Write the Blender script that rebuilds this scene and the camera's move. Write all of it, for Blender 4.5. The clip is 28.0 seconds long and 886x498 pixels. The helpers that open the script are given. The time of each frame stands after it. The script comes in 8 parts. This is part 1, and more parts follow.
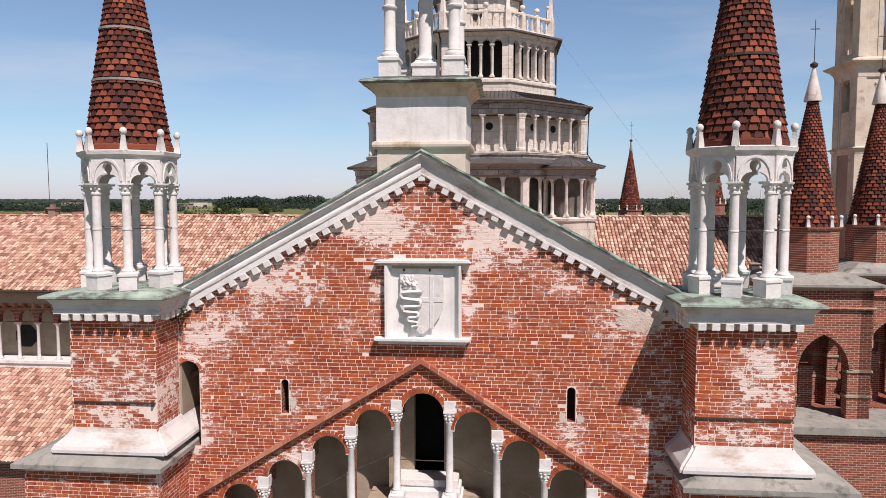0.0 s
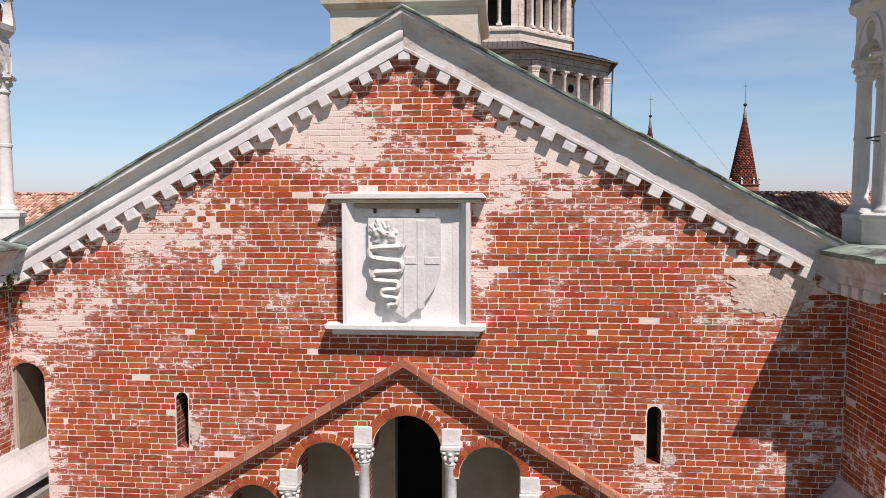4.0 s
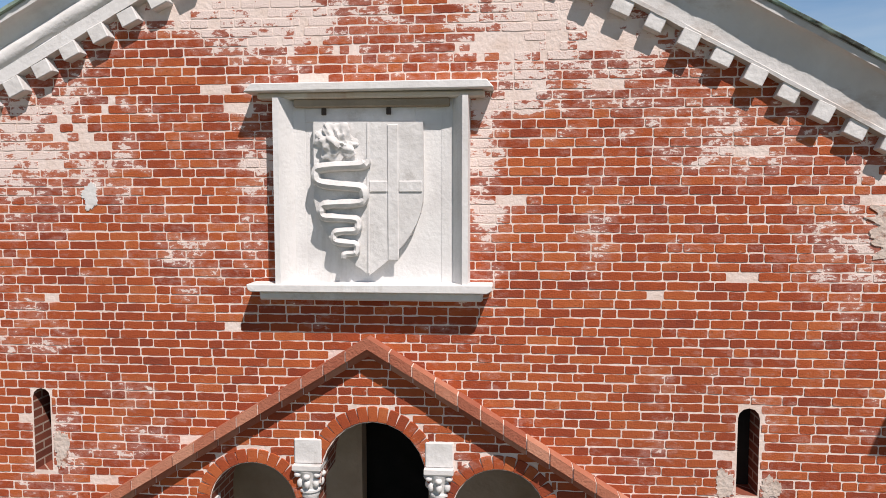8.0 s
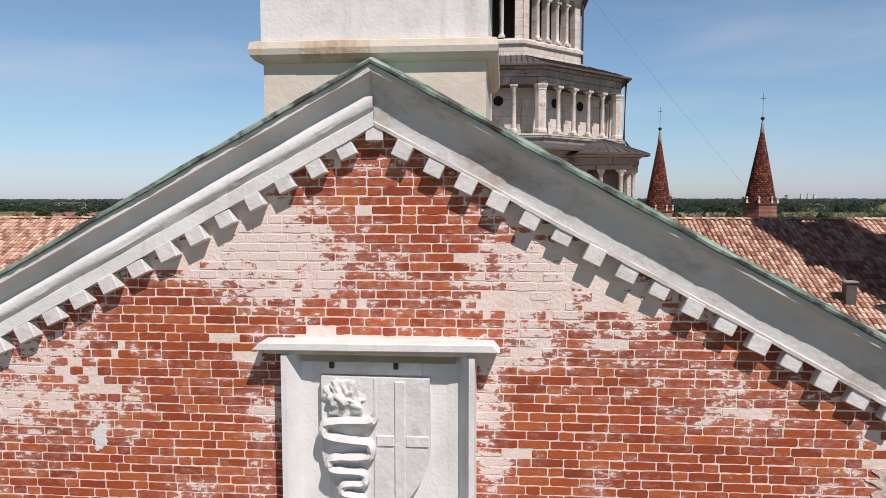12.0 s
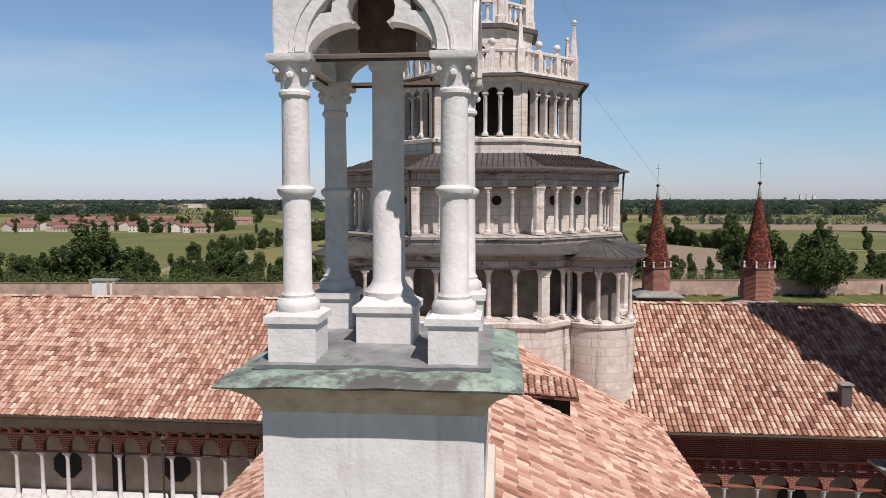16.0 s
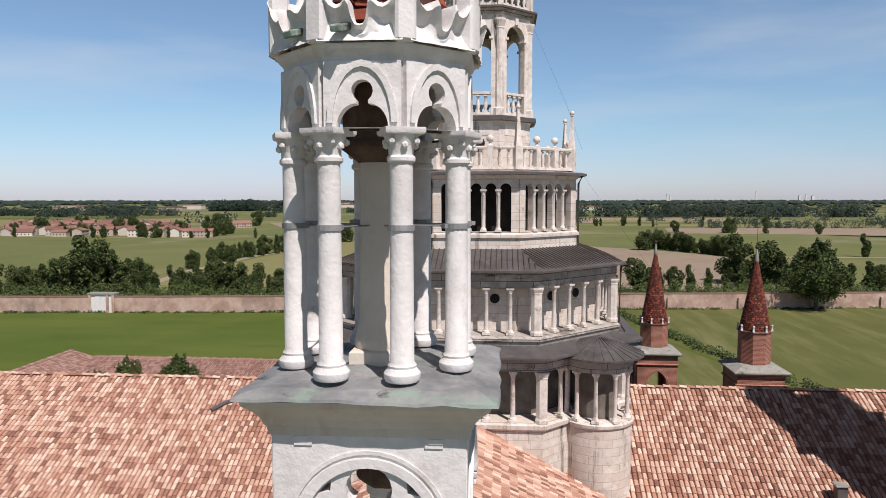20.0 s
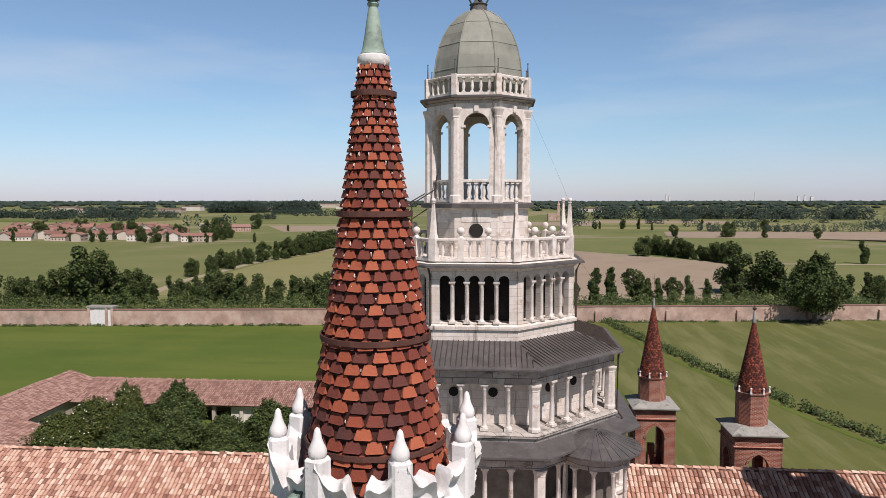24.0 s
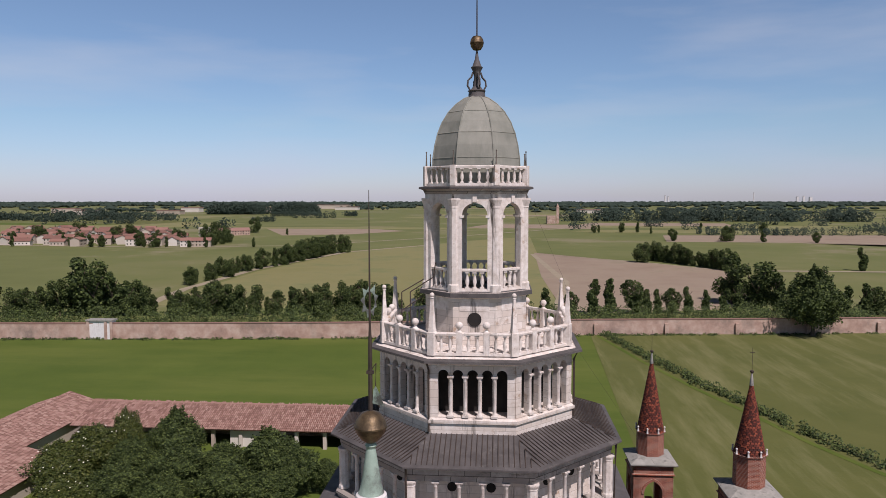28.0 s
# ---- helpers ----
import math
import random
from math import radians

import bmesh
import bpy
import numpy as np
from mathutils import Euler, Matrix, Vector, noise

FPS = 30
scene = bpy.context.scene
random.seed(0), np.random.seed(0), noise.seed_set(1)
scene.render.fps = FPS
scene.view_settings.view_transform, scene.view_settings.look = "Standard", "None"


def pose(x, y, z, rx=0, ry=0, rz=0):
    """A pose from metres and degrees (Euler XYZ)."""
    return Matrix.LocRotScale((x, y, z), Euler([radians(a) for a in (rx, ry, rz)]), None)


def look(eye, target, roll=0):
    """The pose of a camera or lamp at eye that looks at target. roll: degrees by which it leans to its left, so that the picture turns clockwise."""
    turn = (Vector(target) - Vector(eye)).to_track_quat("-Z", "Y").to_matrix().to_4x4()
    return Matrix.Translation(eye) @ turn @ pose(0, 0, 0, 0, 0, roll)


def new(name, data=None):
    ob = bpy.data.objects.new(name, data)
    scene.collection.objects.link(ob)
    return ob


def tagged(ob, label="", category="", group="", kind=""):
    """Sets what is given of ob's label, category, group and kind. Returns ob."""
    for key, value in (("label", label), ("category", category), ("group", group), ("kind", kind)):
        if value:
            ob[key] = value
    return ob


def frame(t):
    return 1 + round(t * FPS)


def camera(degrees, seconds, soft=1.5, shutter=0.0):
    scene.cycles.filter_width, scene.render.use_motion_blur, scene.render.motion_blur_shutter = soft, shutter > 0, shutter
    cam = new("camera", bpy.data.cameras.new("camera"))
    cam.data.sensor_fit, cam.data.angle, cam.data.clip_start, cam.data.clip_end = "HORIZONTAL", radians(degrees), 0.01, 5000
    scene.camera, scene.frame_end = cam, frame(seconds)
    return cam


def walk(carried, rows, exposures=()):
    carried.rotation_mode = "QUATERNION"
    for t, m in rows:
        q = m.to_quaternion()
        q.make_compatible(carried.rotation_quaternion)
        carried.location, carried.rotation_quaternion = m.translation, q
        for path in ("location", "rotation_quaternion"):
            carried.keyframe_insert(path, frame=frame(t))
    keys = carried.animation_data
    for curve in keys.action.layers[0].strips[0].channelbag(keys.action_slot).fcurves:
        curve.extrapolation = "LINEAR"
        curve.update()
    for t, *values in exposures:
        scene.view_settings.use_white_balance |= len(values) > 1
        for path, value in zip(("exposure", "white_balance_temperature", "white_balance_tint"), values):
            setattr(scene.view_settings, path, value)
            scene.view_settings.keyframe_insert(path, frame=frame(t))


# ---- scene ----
cam = camera(64.2, 28.0, 0.8)
ROWS = [
    (0.0, 1.846, -15.39, 27.33, 5.15, -4.21, 0.04),
    (0.5, 1.814, -15.019, 27.3, 5.135, -4.21, 0.04),
    (1.0, 1.761, -14.406, 27.271, 5.12, -4.21, 0.04),
    (1.5, 1.699, -13.682, 27.13, 5.105, -4.21, 0.04),
    (2.0, 1.633, -12.917, 26.886, 5.09, -4.21, 0.04),
    (2.5, 1.562, -12.091, 26.625, 5.075, -4.21, 0.04),
    (3.0, 1.488, -11.237, 26.38, 5.06, -4.21, 0.04),
    (3.5, 1.411, -10.337, 26.146, 5.045, -4.21, 0.04),
    (5.5, 1.081, -6.512, 25.319, 4.96, -4.21, 0.05),
    (6.0, 1.07, -6.178, 25.188, 4.9, -4.21, 0.05),
    (6.5, 1.099, -6.105, 25.082, 4.9, -4.21, 0.05),
    (7.0, 1.151, -6.117, 25.076, 4.9, -4.21, 0.05),
    (7.5, 1.158, -6.149, 25.013, 4.9, -4.21, 0.05),
    (8.0, 1.164, -6.165, 24.989, 4.9, -4.21, 0.05),
    (8.5, 1.139, -6.182, 25.007, 4.9, -4.21, 0.05),
    (9.0, 1.105, -6.155, 25.068, 4.9, -4.21, 0.05),
    (9.5, 1.089, -6.117, 25.15, 4.9, -4.21, 0.05),
    (10.0, 1.086, -6.087, 25.321, 4.9, -4.21, 0.05),
    (10.5, 1.089, -6.085, 25.623, 4.9, -4.21, 0.05),
    (11.0, 1.094, -6.07, 26.1, 4.9, -4.21, 0.05),
    (11.5, 1.103, -6.068, 26.655, 4.9, -4.21, 0.05),
    (12.0, 1.101, -6.076, 27.202, 4.9, -4.21, 0.05),
    (12.5, 1.096, -6.085, 27.752, 4.9, -4.21, 0.05),
    (13.0, 1.095, -6.077, 28.298, 4.9, -4.21, 0.05),
    (13.5, 1.097, -6.074, 28.846, 4.9, -4.21, 0.05),
    (15.5, 1.111, -6.001, 30.857, 4.844, -4.21, 0.05),
    (16.0, 1.114, -5.984, 31.397, 4.835, -4.21, 0.05),
    (16.5, 1.117, -5.967, 31.938, 4.826, -4.21, 0.05),
    (17.0, 1.119, -5.949, 32.478, 4.817, -4.21, 0.05),
    (17.5, 1.122, -5.932, 32.994, 4.808, -4.21, 0.05),
    (18.0, 1.125, -5.915, 33.509, 4.799, -4.21, 0.05),
    (18.5, 1.128, -5.898, 34.024, 4.79, -4.21, 0.05),
    (19.0, 1.13, -5.88, 34.539, 4.781, -4.21, 0.05),
    (19.5, 1.133, -5.863, 35.065, 4.772, -4.21, 0.05),
    (20.0, 1.136, -5.846, 35.591, 4.763, -4.21, 0.05),
    (20.5, 1.139, -5.829, 36.104, 4.754, -4.21, 0.05),
    (21.0, 1.141, -5.811, 36.618, 4.746, -4.21, 0.05),
    (21.5, 1.144, -5.794, 37.131, 4.737, -4.21, 0.05),
    (23.5, 1.155, -5.725, 39.138, 4.701, -4.21, 0.05),
    (24.0, 1.158, -5.708, 39.645, 4.692, -4.21, 0.05),
    (24.5, 1.161, -5.691, 40.166, 4.683, -4.21, 0.05),
    (25.0, 1.163, -5.673, 40.692, 4.674, -4.21, 0.05),
    (25.5, 1.166, -5.656, 41.184, 4.665, -4.21, 0.05),
    (26.0, 1.169, -5.639, 41.715, 4.656, -4.21, 0.05),
    (26.5, 1.172, -5.622, 42.27, 4.647, -4.21, 0.05),
    (27.0, 1.174, -5.604, 42.816, 4.638, -4.21, 0.05),
    (27.5, 1.177, -5.587, 43.33, 4.629, -4.21, 0.05),
    (28.0, 1.18, -5.57, 43.833, 4.62, -4.21, 0.05),
]
walk(cam, [(t, pose(x, y, z, 90 + pitch, roll, yaw)) for t, x, y, z, yaw, pitch, roll in ROWS],
     [(0.0, 0.09, 6700, 22), (3.5, 0.09, 6700, 22), (6.5, 0.06, 6550, 16), (11.0, 0.04, 6500, 17), (13.0, -0.08, 6450, 18), (17.0, -0.05, 6450, 18), (20.0, 0.03, 6500, 18), (24.0, 0.05, 6500, 19), (27.0, -0.14, 6400, 24), (28.0, -0.20, 6400, 25)])

# ---- light ----
SUN_WAY = Vector((-0.64, 1.0, -1.64)).normalized()
world = bpy.data.worlds.new("sky")
scene.world = world
world.use_nodes = True
wn, wl = world.node_tree.nodes, world.node_tree.links
wn.clear()
w_sky = wn.new("ShaderNodeTexSky")
w_sky.sky_type, w_sky.sun_disc = "NISHITA", False
w_sky.sun_elevation = math.asin(-SUN_WAY.z)
w_sky.sun_rotation = math.atan2(-SUN_WAY.x, -SUN_WAY.y)
w_sky.air_density, w_sky.dust_density, w_sky.ozone_density = 1.0, 0.25, 2.2
# thin high cloud, only a little paler than the blue
w_co = wn.new("ShaderNodeTexCoord")
w_map = wn.new("ShaderNodeMapping")
w_map.inputs["Scale"].default_value = (1.6, 1.6, 9.0)
w_noise = wn.new("ShaderNodeTexNoise")
w_noise.inputs["Scale"].default_value, w_noise.inputs["Detail"].default_value = 1.6, 6.0
w_ramp = wn.new("ShaderNodeValToRGB")
w_ramp.color_ramp.elements[0].position, w_ramp.color_ramp.elements[1].position = 0.47, 0.82
w_ramp.color_ramp.elements[0].color, w_ramp.color_ramp.elements[1].color = (0, 0, 0, 1), (0.42, 0.42, 0.42, 1)
w_mix = wn.new("ShaderNodeMix")
w_mix.data_type = "RGBA"
w_mix.inputs["B"].default_value = (7.6, 7.1, 6.9, 1)
w_bg, w_out = wn.new("ShaderNodeBackground"), wn.new("ShaderNodeOutputWorld")
w_bg.inputs["Strength"].default_value = 0.068
wl.new(w_co.outputs["Generated"], w_map.inputs["Vector"])
wl.new(w_map.outputs[0], w_noise.inputs["Vector"])
wl.new(w_noise.outputs["Fac"], w_ramp.inputs["Fac"])
wl.new(w_ramp.outputs["Color"], w_mix.inputs["Factor"])
# haze near the horizon is a cool white; unseen upper sky dimmed to deepen shadows
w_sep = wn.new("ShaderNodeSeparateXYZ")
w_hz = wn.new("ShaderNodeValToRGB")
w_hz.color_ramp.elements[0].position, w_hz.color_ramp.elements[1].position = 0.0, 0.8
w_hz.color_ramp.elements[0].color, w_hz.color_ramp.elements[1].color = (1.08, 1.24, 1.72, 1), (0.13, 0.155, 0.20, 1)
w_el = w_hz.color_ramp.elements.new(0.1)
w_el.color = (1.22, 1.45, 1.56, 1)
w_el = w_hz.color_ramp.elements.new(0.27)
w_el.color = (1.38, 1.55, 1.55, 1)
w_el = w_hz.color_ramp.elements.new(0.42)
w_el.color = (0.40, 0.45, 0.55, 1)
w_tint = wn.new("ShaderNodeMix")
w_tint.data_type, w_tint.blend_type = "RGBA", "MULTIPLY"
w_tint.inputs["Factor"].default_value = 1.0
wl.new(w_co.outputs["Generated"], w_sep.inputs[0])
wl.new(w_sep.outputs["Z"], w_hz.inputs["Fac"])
wl.new(w_sky.outputs["Color"], w_mix.inputs["A"])
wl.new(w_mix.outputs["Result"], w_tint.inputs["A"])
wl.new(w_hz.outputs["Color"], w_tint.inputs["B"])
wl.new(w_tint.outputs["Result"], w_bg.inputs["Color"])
wl.new(w_bg.outputs[0], w_out.inputs["Surface"])
sun = new("sun", bpy.data.lights.new("sun", "SUN"))
sun.data.energy, sun.data.angle, sun.data.color = 5.0, radians(0.53), (1.0, 0.95, 0.87)
sun.matrix_world = look((0, 0, 90), Vector((0, 0, 90)) + SUN_WAY)
scene.view_settings.exposure = 0.0


# ---- materials ----
# where old lime render still clings to the gable: centre x, z, half width, half height, thickness
SMEARS = ((0.0, 26.9, 4.2, 1.5, 0.08), (-3.5, 25.3, 2.2, 1.1, 0.05), (0.6, 23.4, 3.6, 1.4, -0.08), (1.9, 26.35, 1.7, 0.95, 0.19), (-1.6, 26.7, 1.9, 0.7, 0.17), (-3.2, 25.6, 1.7, 0.75, 0.09), (0.0, 27.3, 1.4, 0.6, 0.02), (1.0, 25.0, 0.26, 1.1, 0.17),
          (-1.0, 25.1, 0.30, 1.0, 0.15), (4.6, 24.9, 1.5, 0.7, 0.12), (-4.7, 24.4, 0.9, 0.9, 0.13), (3.3, 22.4, 0.45, 0.9, 0.16), (-3.1, 22.5, 0.45, 0.9, 0.16),
          (3.0, 25.5, 1.2, 0.5, 0.08), (-5.3, 22.5, 0.6, 2.5, 0.14), (5.2, 22.8, 0.7, 2.4, 0.10),
          (6.85, 23.75, 0.85, 0.95, 0.25), (6.6, 22.6, 1.2, 0.35, 0.10), (-6.6, 23.4, 1.6, 1.5, 0.13), (-6.9, 22.5, 0.8, 0.4, 0.2), (-2.6, 21.3, 1.1, 0.7, 0.15))
def surf(name, cols, scale=2.0, rough=0.85, bump=0.3, bscale=30.0, vary=None, vary_amt=0.5, stain=None, stain_scale=1.0,
         stain_at=(0.55, 0.7), metal=0.0, streak=False, dist=0.02, blotch=None, smear=None, courses=None, tone=None, pits=None):
    """A procedural surface: colour noise between cols, grain in the relief, patches of stain; vary: 'object' or 'island'."""
    m = bpy.data.materials.new(name)
    m.use_nodes = True
    n, l = m.node_tree.nodes, m.node_tree.links
    b = n["Principled BSDF"]
    b.inputs["Roughness"].default_value, b.inputs["Metallic"].default_value = rough, metal
    b.inputs["Specular IOR Level"].default_value = 0.3
    geo = n.new("ShaderNodeNewGeometry")
    pos = geo.outputs["Position"]
    t1 = n.new("ShaderNodeTexNoise")
    t1.inputs["Scale"].default_value, t1.inputs["Detail"].default_value, t1.inputs["Roughness"].default_value = scale, 6.0, 0.65
    l.new(pos, t1.inputs["Vector"])
    ramp = n.new("ShaderNodeValToRGB")
    e = ramp.color_ramp.elements
    k = len(cols)
    e[0].position, e[1].position = 0.28, 0.72
    e[0].color, e[1].color = (*cols[0], 1), (*cols[-1], 1)
    for i in range(1, k - 1):
        x = e.new(0.28 + 0.44 * i / (k - 1))
        x.color = (*cols[i], 1)
    fac = t1.outputs["Fac"]
    if vary:
        if vary == "object":
            src = n.new("ShaderNodeObjectInfo").outputs["Random"]
        else:
            src = geo.outputs["Random Per Island"]
        mx = n.new("ShaderNodeMix")
        mx.inputs["Factor"].default_value = vary_amt
        l.new(fac, mx.inputs["A"])
        l.new(src, mx.inputs["B"])
        fac = mx.outputs["Result"]
        e[0].position, e[-1].position = 0.12, 0.88
        for i in range(1, k - 1):
            e[i].position = 0.12 + 0.76 * i / (k - 1)
    l.new(fac, ramp.inputs["Fac"])
    col = ramp.outputs["Color"]

    def layer(col, colour, sc, lo, hi, stretch=(1, 1, 1), top=1.0):
        mp = n.new("ShaderNodeMapping")
        mp.inputs["Scale"].default_value = stretch
        l.new(pos, mp.inputs["Vector"])
        t = n.new("ShaderNodeTexNoise")
        t.inputs["Scale"].default_value, t.inputs["Detail"].default_value, t.inputs["Roughness"].default_value = sc, 8.0, 0.7
        l.new(mp.outputs[0], t.inputs["Vector"])
        r = n.new("ShaderNodeMapRange")
        r.inputs["From Min"].default_value, r.inputs["From Max"].default_value = lo, hi
        r.inputs["To Max"].default_value = top
        l.new(t.outputs["Fac"], r.inputs["Value"])
        x = n.new("ShaderNodeMix")
        x.data_type = "RGBA"
        l.new(r.outputs[0], x.inputs["Factor"])
        l.new(col, x.inputs["A"])
        x.inputs["B"].default_value = (*colour, 1)
        return x.outputs["Result"]

    if tone:
        col = layer(col, tone[0], tone[1], tone[2], tone[3], top=tone[4])
    if pits:
        col = layer(col, pits[0], pits[1], pits[2], pits[3], top=0.8)
    if courses:
        # courses too far off to build: width, height, joint, second colour, joint colour
        sp, ad, cb = n.new("ShaderNodeSeparateXYZ"), n.new("ShaderNodeMath"), n.new("ShaderNodeCombineXYZ")
        l.new(pos, sp.inputs[0])
        l.new(sp.outputs["X"], ad.inputs[0])
        l.new(sp.outputs["Y"], ad.inputs[1])
        l.new(ad.outputs[0], cb.inputs["X"])
        l.new(sp.outputs["Z"], cb.inputs["Y"])
        bt = n.new("ShaderNodeTexBrick")
        cw, ch_, cm_, c2, c3_ = courses
        bt.inputs["Scale"].default_value, bt.inputs["Brick Width"].default_value, bt.inputs["Row Height"].default_value = 1.0, cw, ch_
        bt.inputs["Mortar Size"].default_value, bt.inputs["Bias"].default_value = cm_, -0.1
        bt.inputs["Color2"].default_value = (*c2, 1)
        bt.inputs["Mortar"].default_value = (*c3_, 1)
        l.new(cb.outputs[0], bt.inputs["Vector"])
        l.new(col, bt.inputs["Color1"])
        col = bt.outputs["Color"]
    if smear:
        # lime smears with ragged edges, thicker towards the weathered gable top and flanks
        sp = n.new("ShaderNodeSeparateXYZ")
        l.new(pos, sp.inputs[0])
        total = None
        for sc, det, amp, st in ((0.7, 3.0, 0.8, (1, 1, 1.5)), (5.5, 10.0, 0.95, (0.6, 1, 1.5)), (17.0, 5.0, 0.50, (0.8, 1, 1.2))):
            mp = n.new("ShaderNodeMapping")
            mp.inputs["Scale"].default_value = st
            l.new(pos, mp.inputs["Vector"])
            t = n.new("ShaderNodeTexNoise")
            t.inputs["Scale"].default_value, t.inputs["Detail"].default_value, t.inputs["Roughness"].default_value = sc, det, 0.68
            l.new(mp.outputs[0], t.inputs["Vector"])
            q = n.new("ShaderNodeMath")
            q.operation = "MULTIPLY"
            q.inputs[1].default_value = amp
            l.new(t.outputs["Fac"], q.inputs[0])
            if total is None:
                total = q.outputs[0]
            else:
                a = n.new("ShaderNodeMath")
                l.new(total, a.inputs[0])
                l.new(q.outputs[0], a.inputs[1])
                total = a.outputs[0]
        q = n.new("ShaderNodeMath")
        q.operation = "MULTIPLY_ADD"
        q.inputs[1].default_value = 0.025
        l.new(n.new("ShaderNodeObjectInfo").outputs["Random"] if vary == "object" else geo.outputs["Random Per Island"], q.inputs[0])
        l.new(total, q.inputs[2])
        total = q.outputs[0]
        for cx, cz, rx, rz, amt in SMEARS:
            mp, ln, r, a = n.new("ShaderNodeMapping"), n.new("ShaderNodeVectorMath"), n.new("ShaderNodeMapRange"), n.new("ShaderNodeMath")
            mp.inputs["Location"].default_value, mp.inputs["Scale"].default_value = (-cx / rx, 0, -cz / rz), (1 / rx, 0, 1 / rz)
            ln.operation = "LENGTH"
            r.inputs["From Min"].default_value, r.inputs["From Max"].default_value = 1.0, 0.35
            r.inputs["To Max"].default_value = amt
            l.new(pos, mp.inputs["Vector"])
            l.new(mp.outputs[0], ln.inputs[0])
            l.new(ln.outputs["Value"], r.inputs["Value"])
            l.new(total, a.inputs[0])
            l.new(r.outputs[0], a.inputs[1])
            total = a.outputs[0]
        # a thin lime bloom round the smears lets the brick show through
        r = n.new("ShaderNodeMapRange")
        r.inputs["From Min"].default_value, r.inputs["From Max"].default_value, r.inputs["To Max"].default_value = smear[1] - 0.15, smear[1] + 0.02, 0.33
        l.new(total, r.inputs["Value"])
        x = n.new("ShaderNodeMix")
        x.data_type = "RGBA"
        l.new(r.outputs[0], x.inputs["Factor"])
        l.new(col, x.inputs["A"])
        x.inputs["B"].default_value = (0.60, 0.42, 0.38, 1)
        col = x.outputs["Result"]
        r = n.new("ShaderNodeMapRange")
        r.inputs["From Min"].default_value, r.inputs["From Max"].default_value = smear[1], smear[1] + 0.025
        l.new(total, r.inputs["Value"])
        x = n.new("ShaderNodeMix")
        x.data_type = "RGBA"
        l.new(r.outputs[0], x.inputs["Factor"])
        l.new(col, x.inputs["A"])
        x.inputs["B"].default_value = (*smear[0], 1)
        col = x.outputs["Result"]
    if blotch:
        col = layer(col, blotch[0], blotch[1], blotch[2], blotch[3])
    if stain:
        col = layer(col, stain, stain_scale, *stain_at, stretch=(1, 1, 0.12) if streak is True else (streak or (1, 1, 1)))
    l.new(col, b.inputs["Base Color"])
    if bump:
        t2 = n.new("ShaderNodeTexNoise")
        t2.inputs["Scale"].default_value, t2.inputs["Detail"].default_value = bscale, 5.0
        l.new(pos, t2.inputs["Vector"])
        bp = n.new("ShaderNodeBump")
        bp.inputs["Strength"].default_value, bp.inputs["Distance"].default_value = bump, dist
        l.new(t2.outputs["Fac"], bp.inputs["Height"])
        l.new(bp.outputs[0], b.inputs["Normal"])
    return m


BRICKS = [(0.19, 0.040, 0.024), (0.275, 0.054, 0.024), (0.340, 0.066, 0.023), (0.395, 0.085, 0.027), (0.445, 0.113, 0.036), (0.51, 0.175, 0.072)]
PALE = (0.66, 0.52, 0.45)
WEAR = dict(smear=((0.75, 0.615, 0.565), 1.30), stain=(0.62, 0.46, 0.38), stain_scale=9.0, stain_at=(0.64, 0.74), tone=((0.22, 0.050, 0.024), 0.55, 0.48, 0.75, 0.55), pits=((0.075, 0.026, 0.018), 38.0, 0.60, 0.70))
m_brick = surf("brick_clay", BRICKS, 5.0, 0.9, 0.35, 70, vary="object", vary_amt=0.5, **WEAR)
m_brick_mass = surf("brick_clay_mass", BRICKS, 5.0, 0.9, 0.35, 70, vary="island", vary_amt=0.5, **WEAR)
m_mortar = surf("lime_mortar", [(0.66, 0.51, 0.43), (0.76, 0.63, 0.57), (0.80, 0.70, 0.65)], 3.0, 0.95, 0.4, 30)
m_patch = surf("old_render_patch", [(0.48, 0.38, 0.32), (0.60, 0.50, 0.44), (0.68, 0.60, 0.54)], 3.0, 0.95, 0.8, 25, stain=(0.34, 0.15, 0.10), stain_scale=5.0, stain_at=(0.56, 0.64))
m_brick_far = surf("brick_far", [(0.18, 0.050, 0.032), (0.28, 0.080, 0.046), (0.36, 0.125, 0.078)], 1.2, 0.9, 0.3, 14, courses=(0.27, 0.083, 0.009, (0.16, 0.045, 0.030), (0.44, 0.33, 0.27)), stain=(0.17, 0.10, 0.075), stain_scale=0.6, stain_at=(0.55, 0.75))
m_brick_band = surf("moulded_brick", [(0.30, 0.085, 0.05), (0.44, 0.165, 0.10), (0.55, 0.28, 0.19)], 12.0, 0.9, 0.5, 50, vary="object", vary_amt=0.6)
m_plaster_w = surf("white_limewash", [(0.60, 0.58, 0.57), (0.71, 0.695, 0.685), (0.77, 0.76, 0.75)], 2.2, 0.88, 0.26, 30, stain=(0.44, 0.40, 0.36), stain_scale=1.6, stain_at=(0.54, 0.76), streak=True)
m_stone_w = surf("white_stone", [(0.58, 0.56, 0.545), (0.74, 0.725, 0.715)], 4.5, 0.8, 0.40, 20, stain=(0.36, 0.33, 0.30), stain_scale=2.6, stain_at=(0.59, 0.80))
m_render_grey = surf("grey_plaster", [(0.52, 0.50, 0.49), (0.67, 0.655, 0.645)], 1.3, 0.9, 0.4, 22, stain=(0.33, 0.24, 0.18), stain_scale=2.4, stain_at=(0.52, 0.72), streak=(0.35, 1, 0.6))
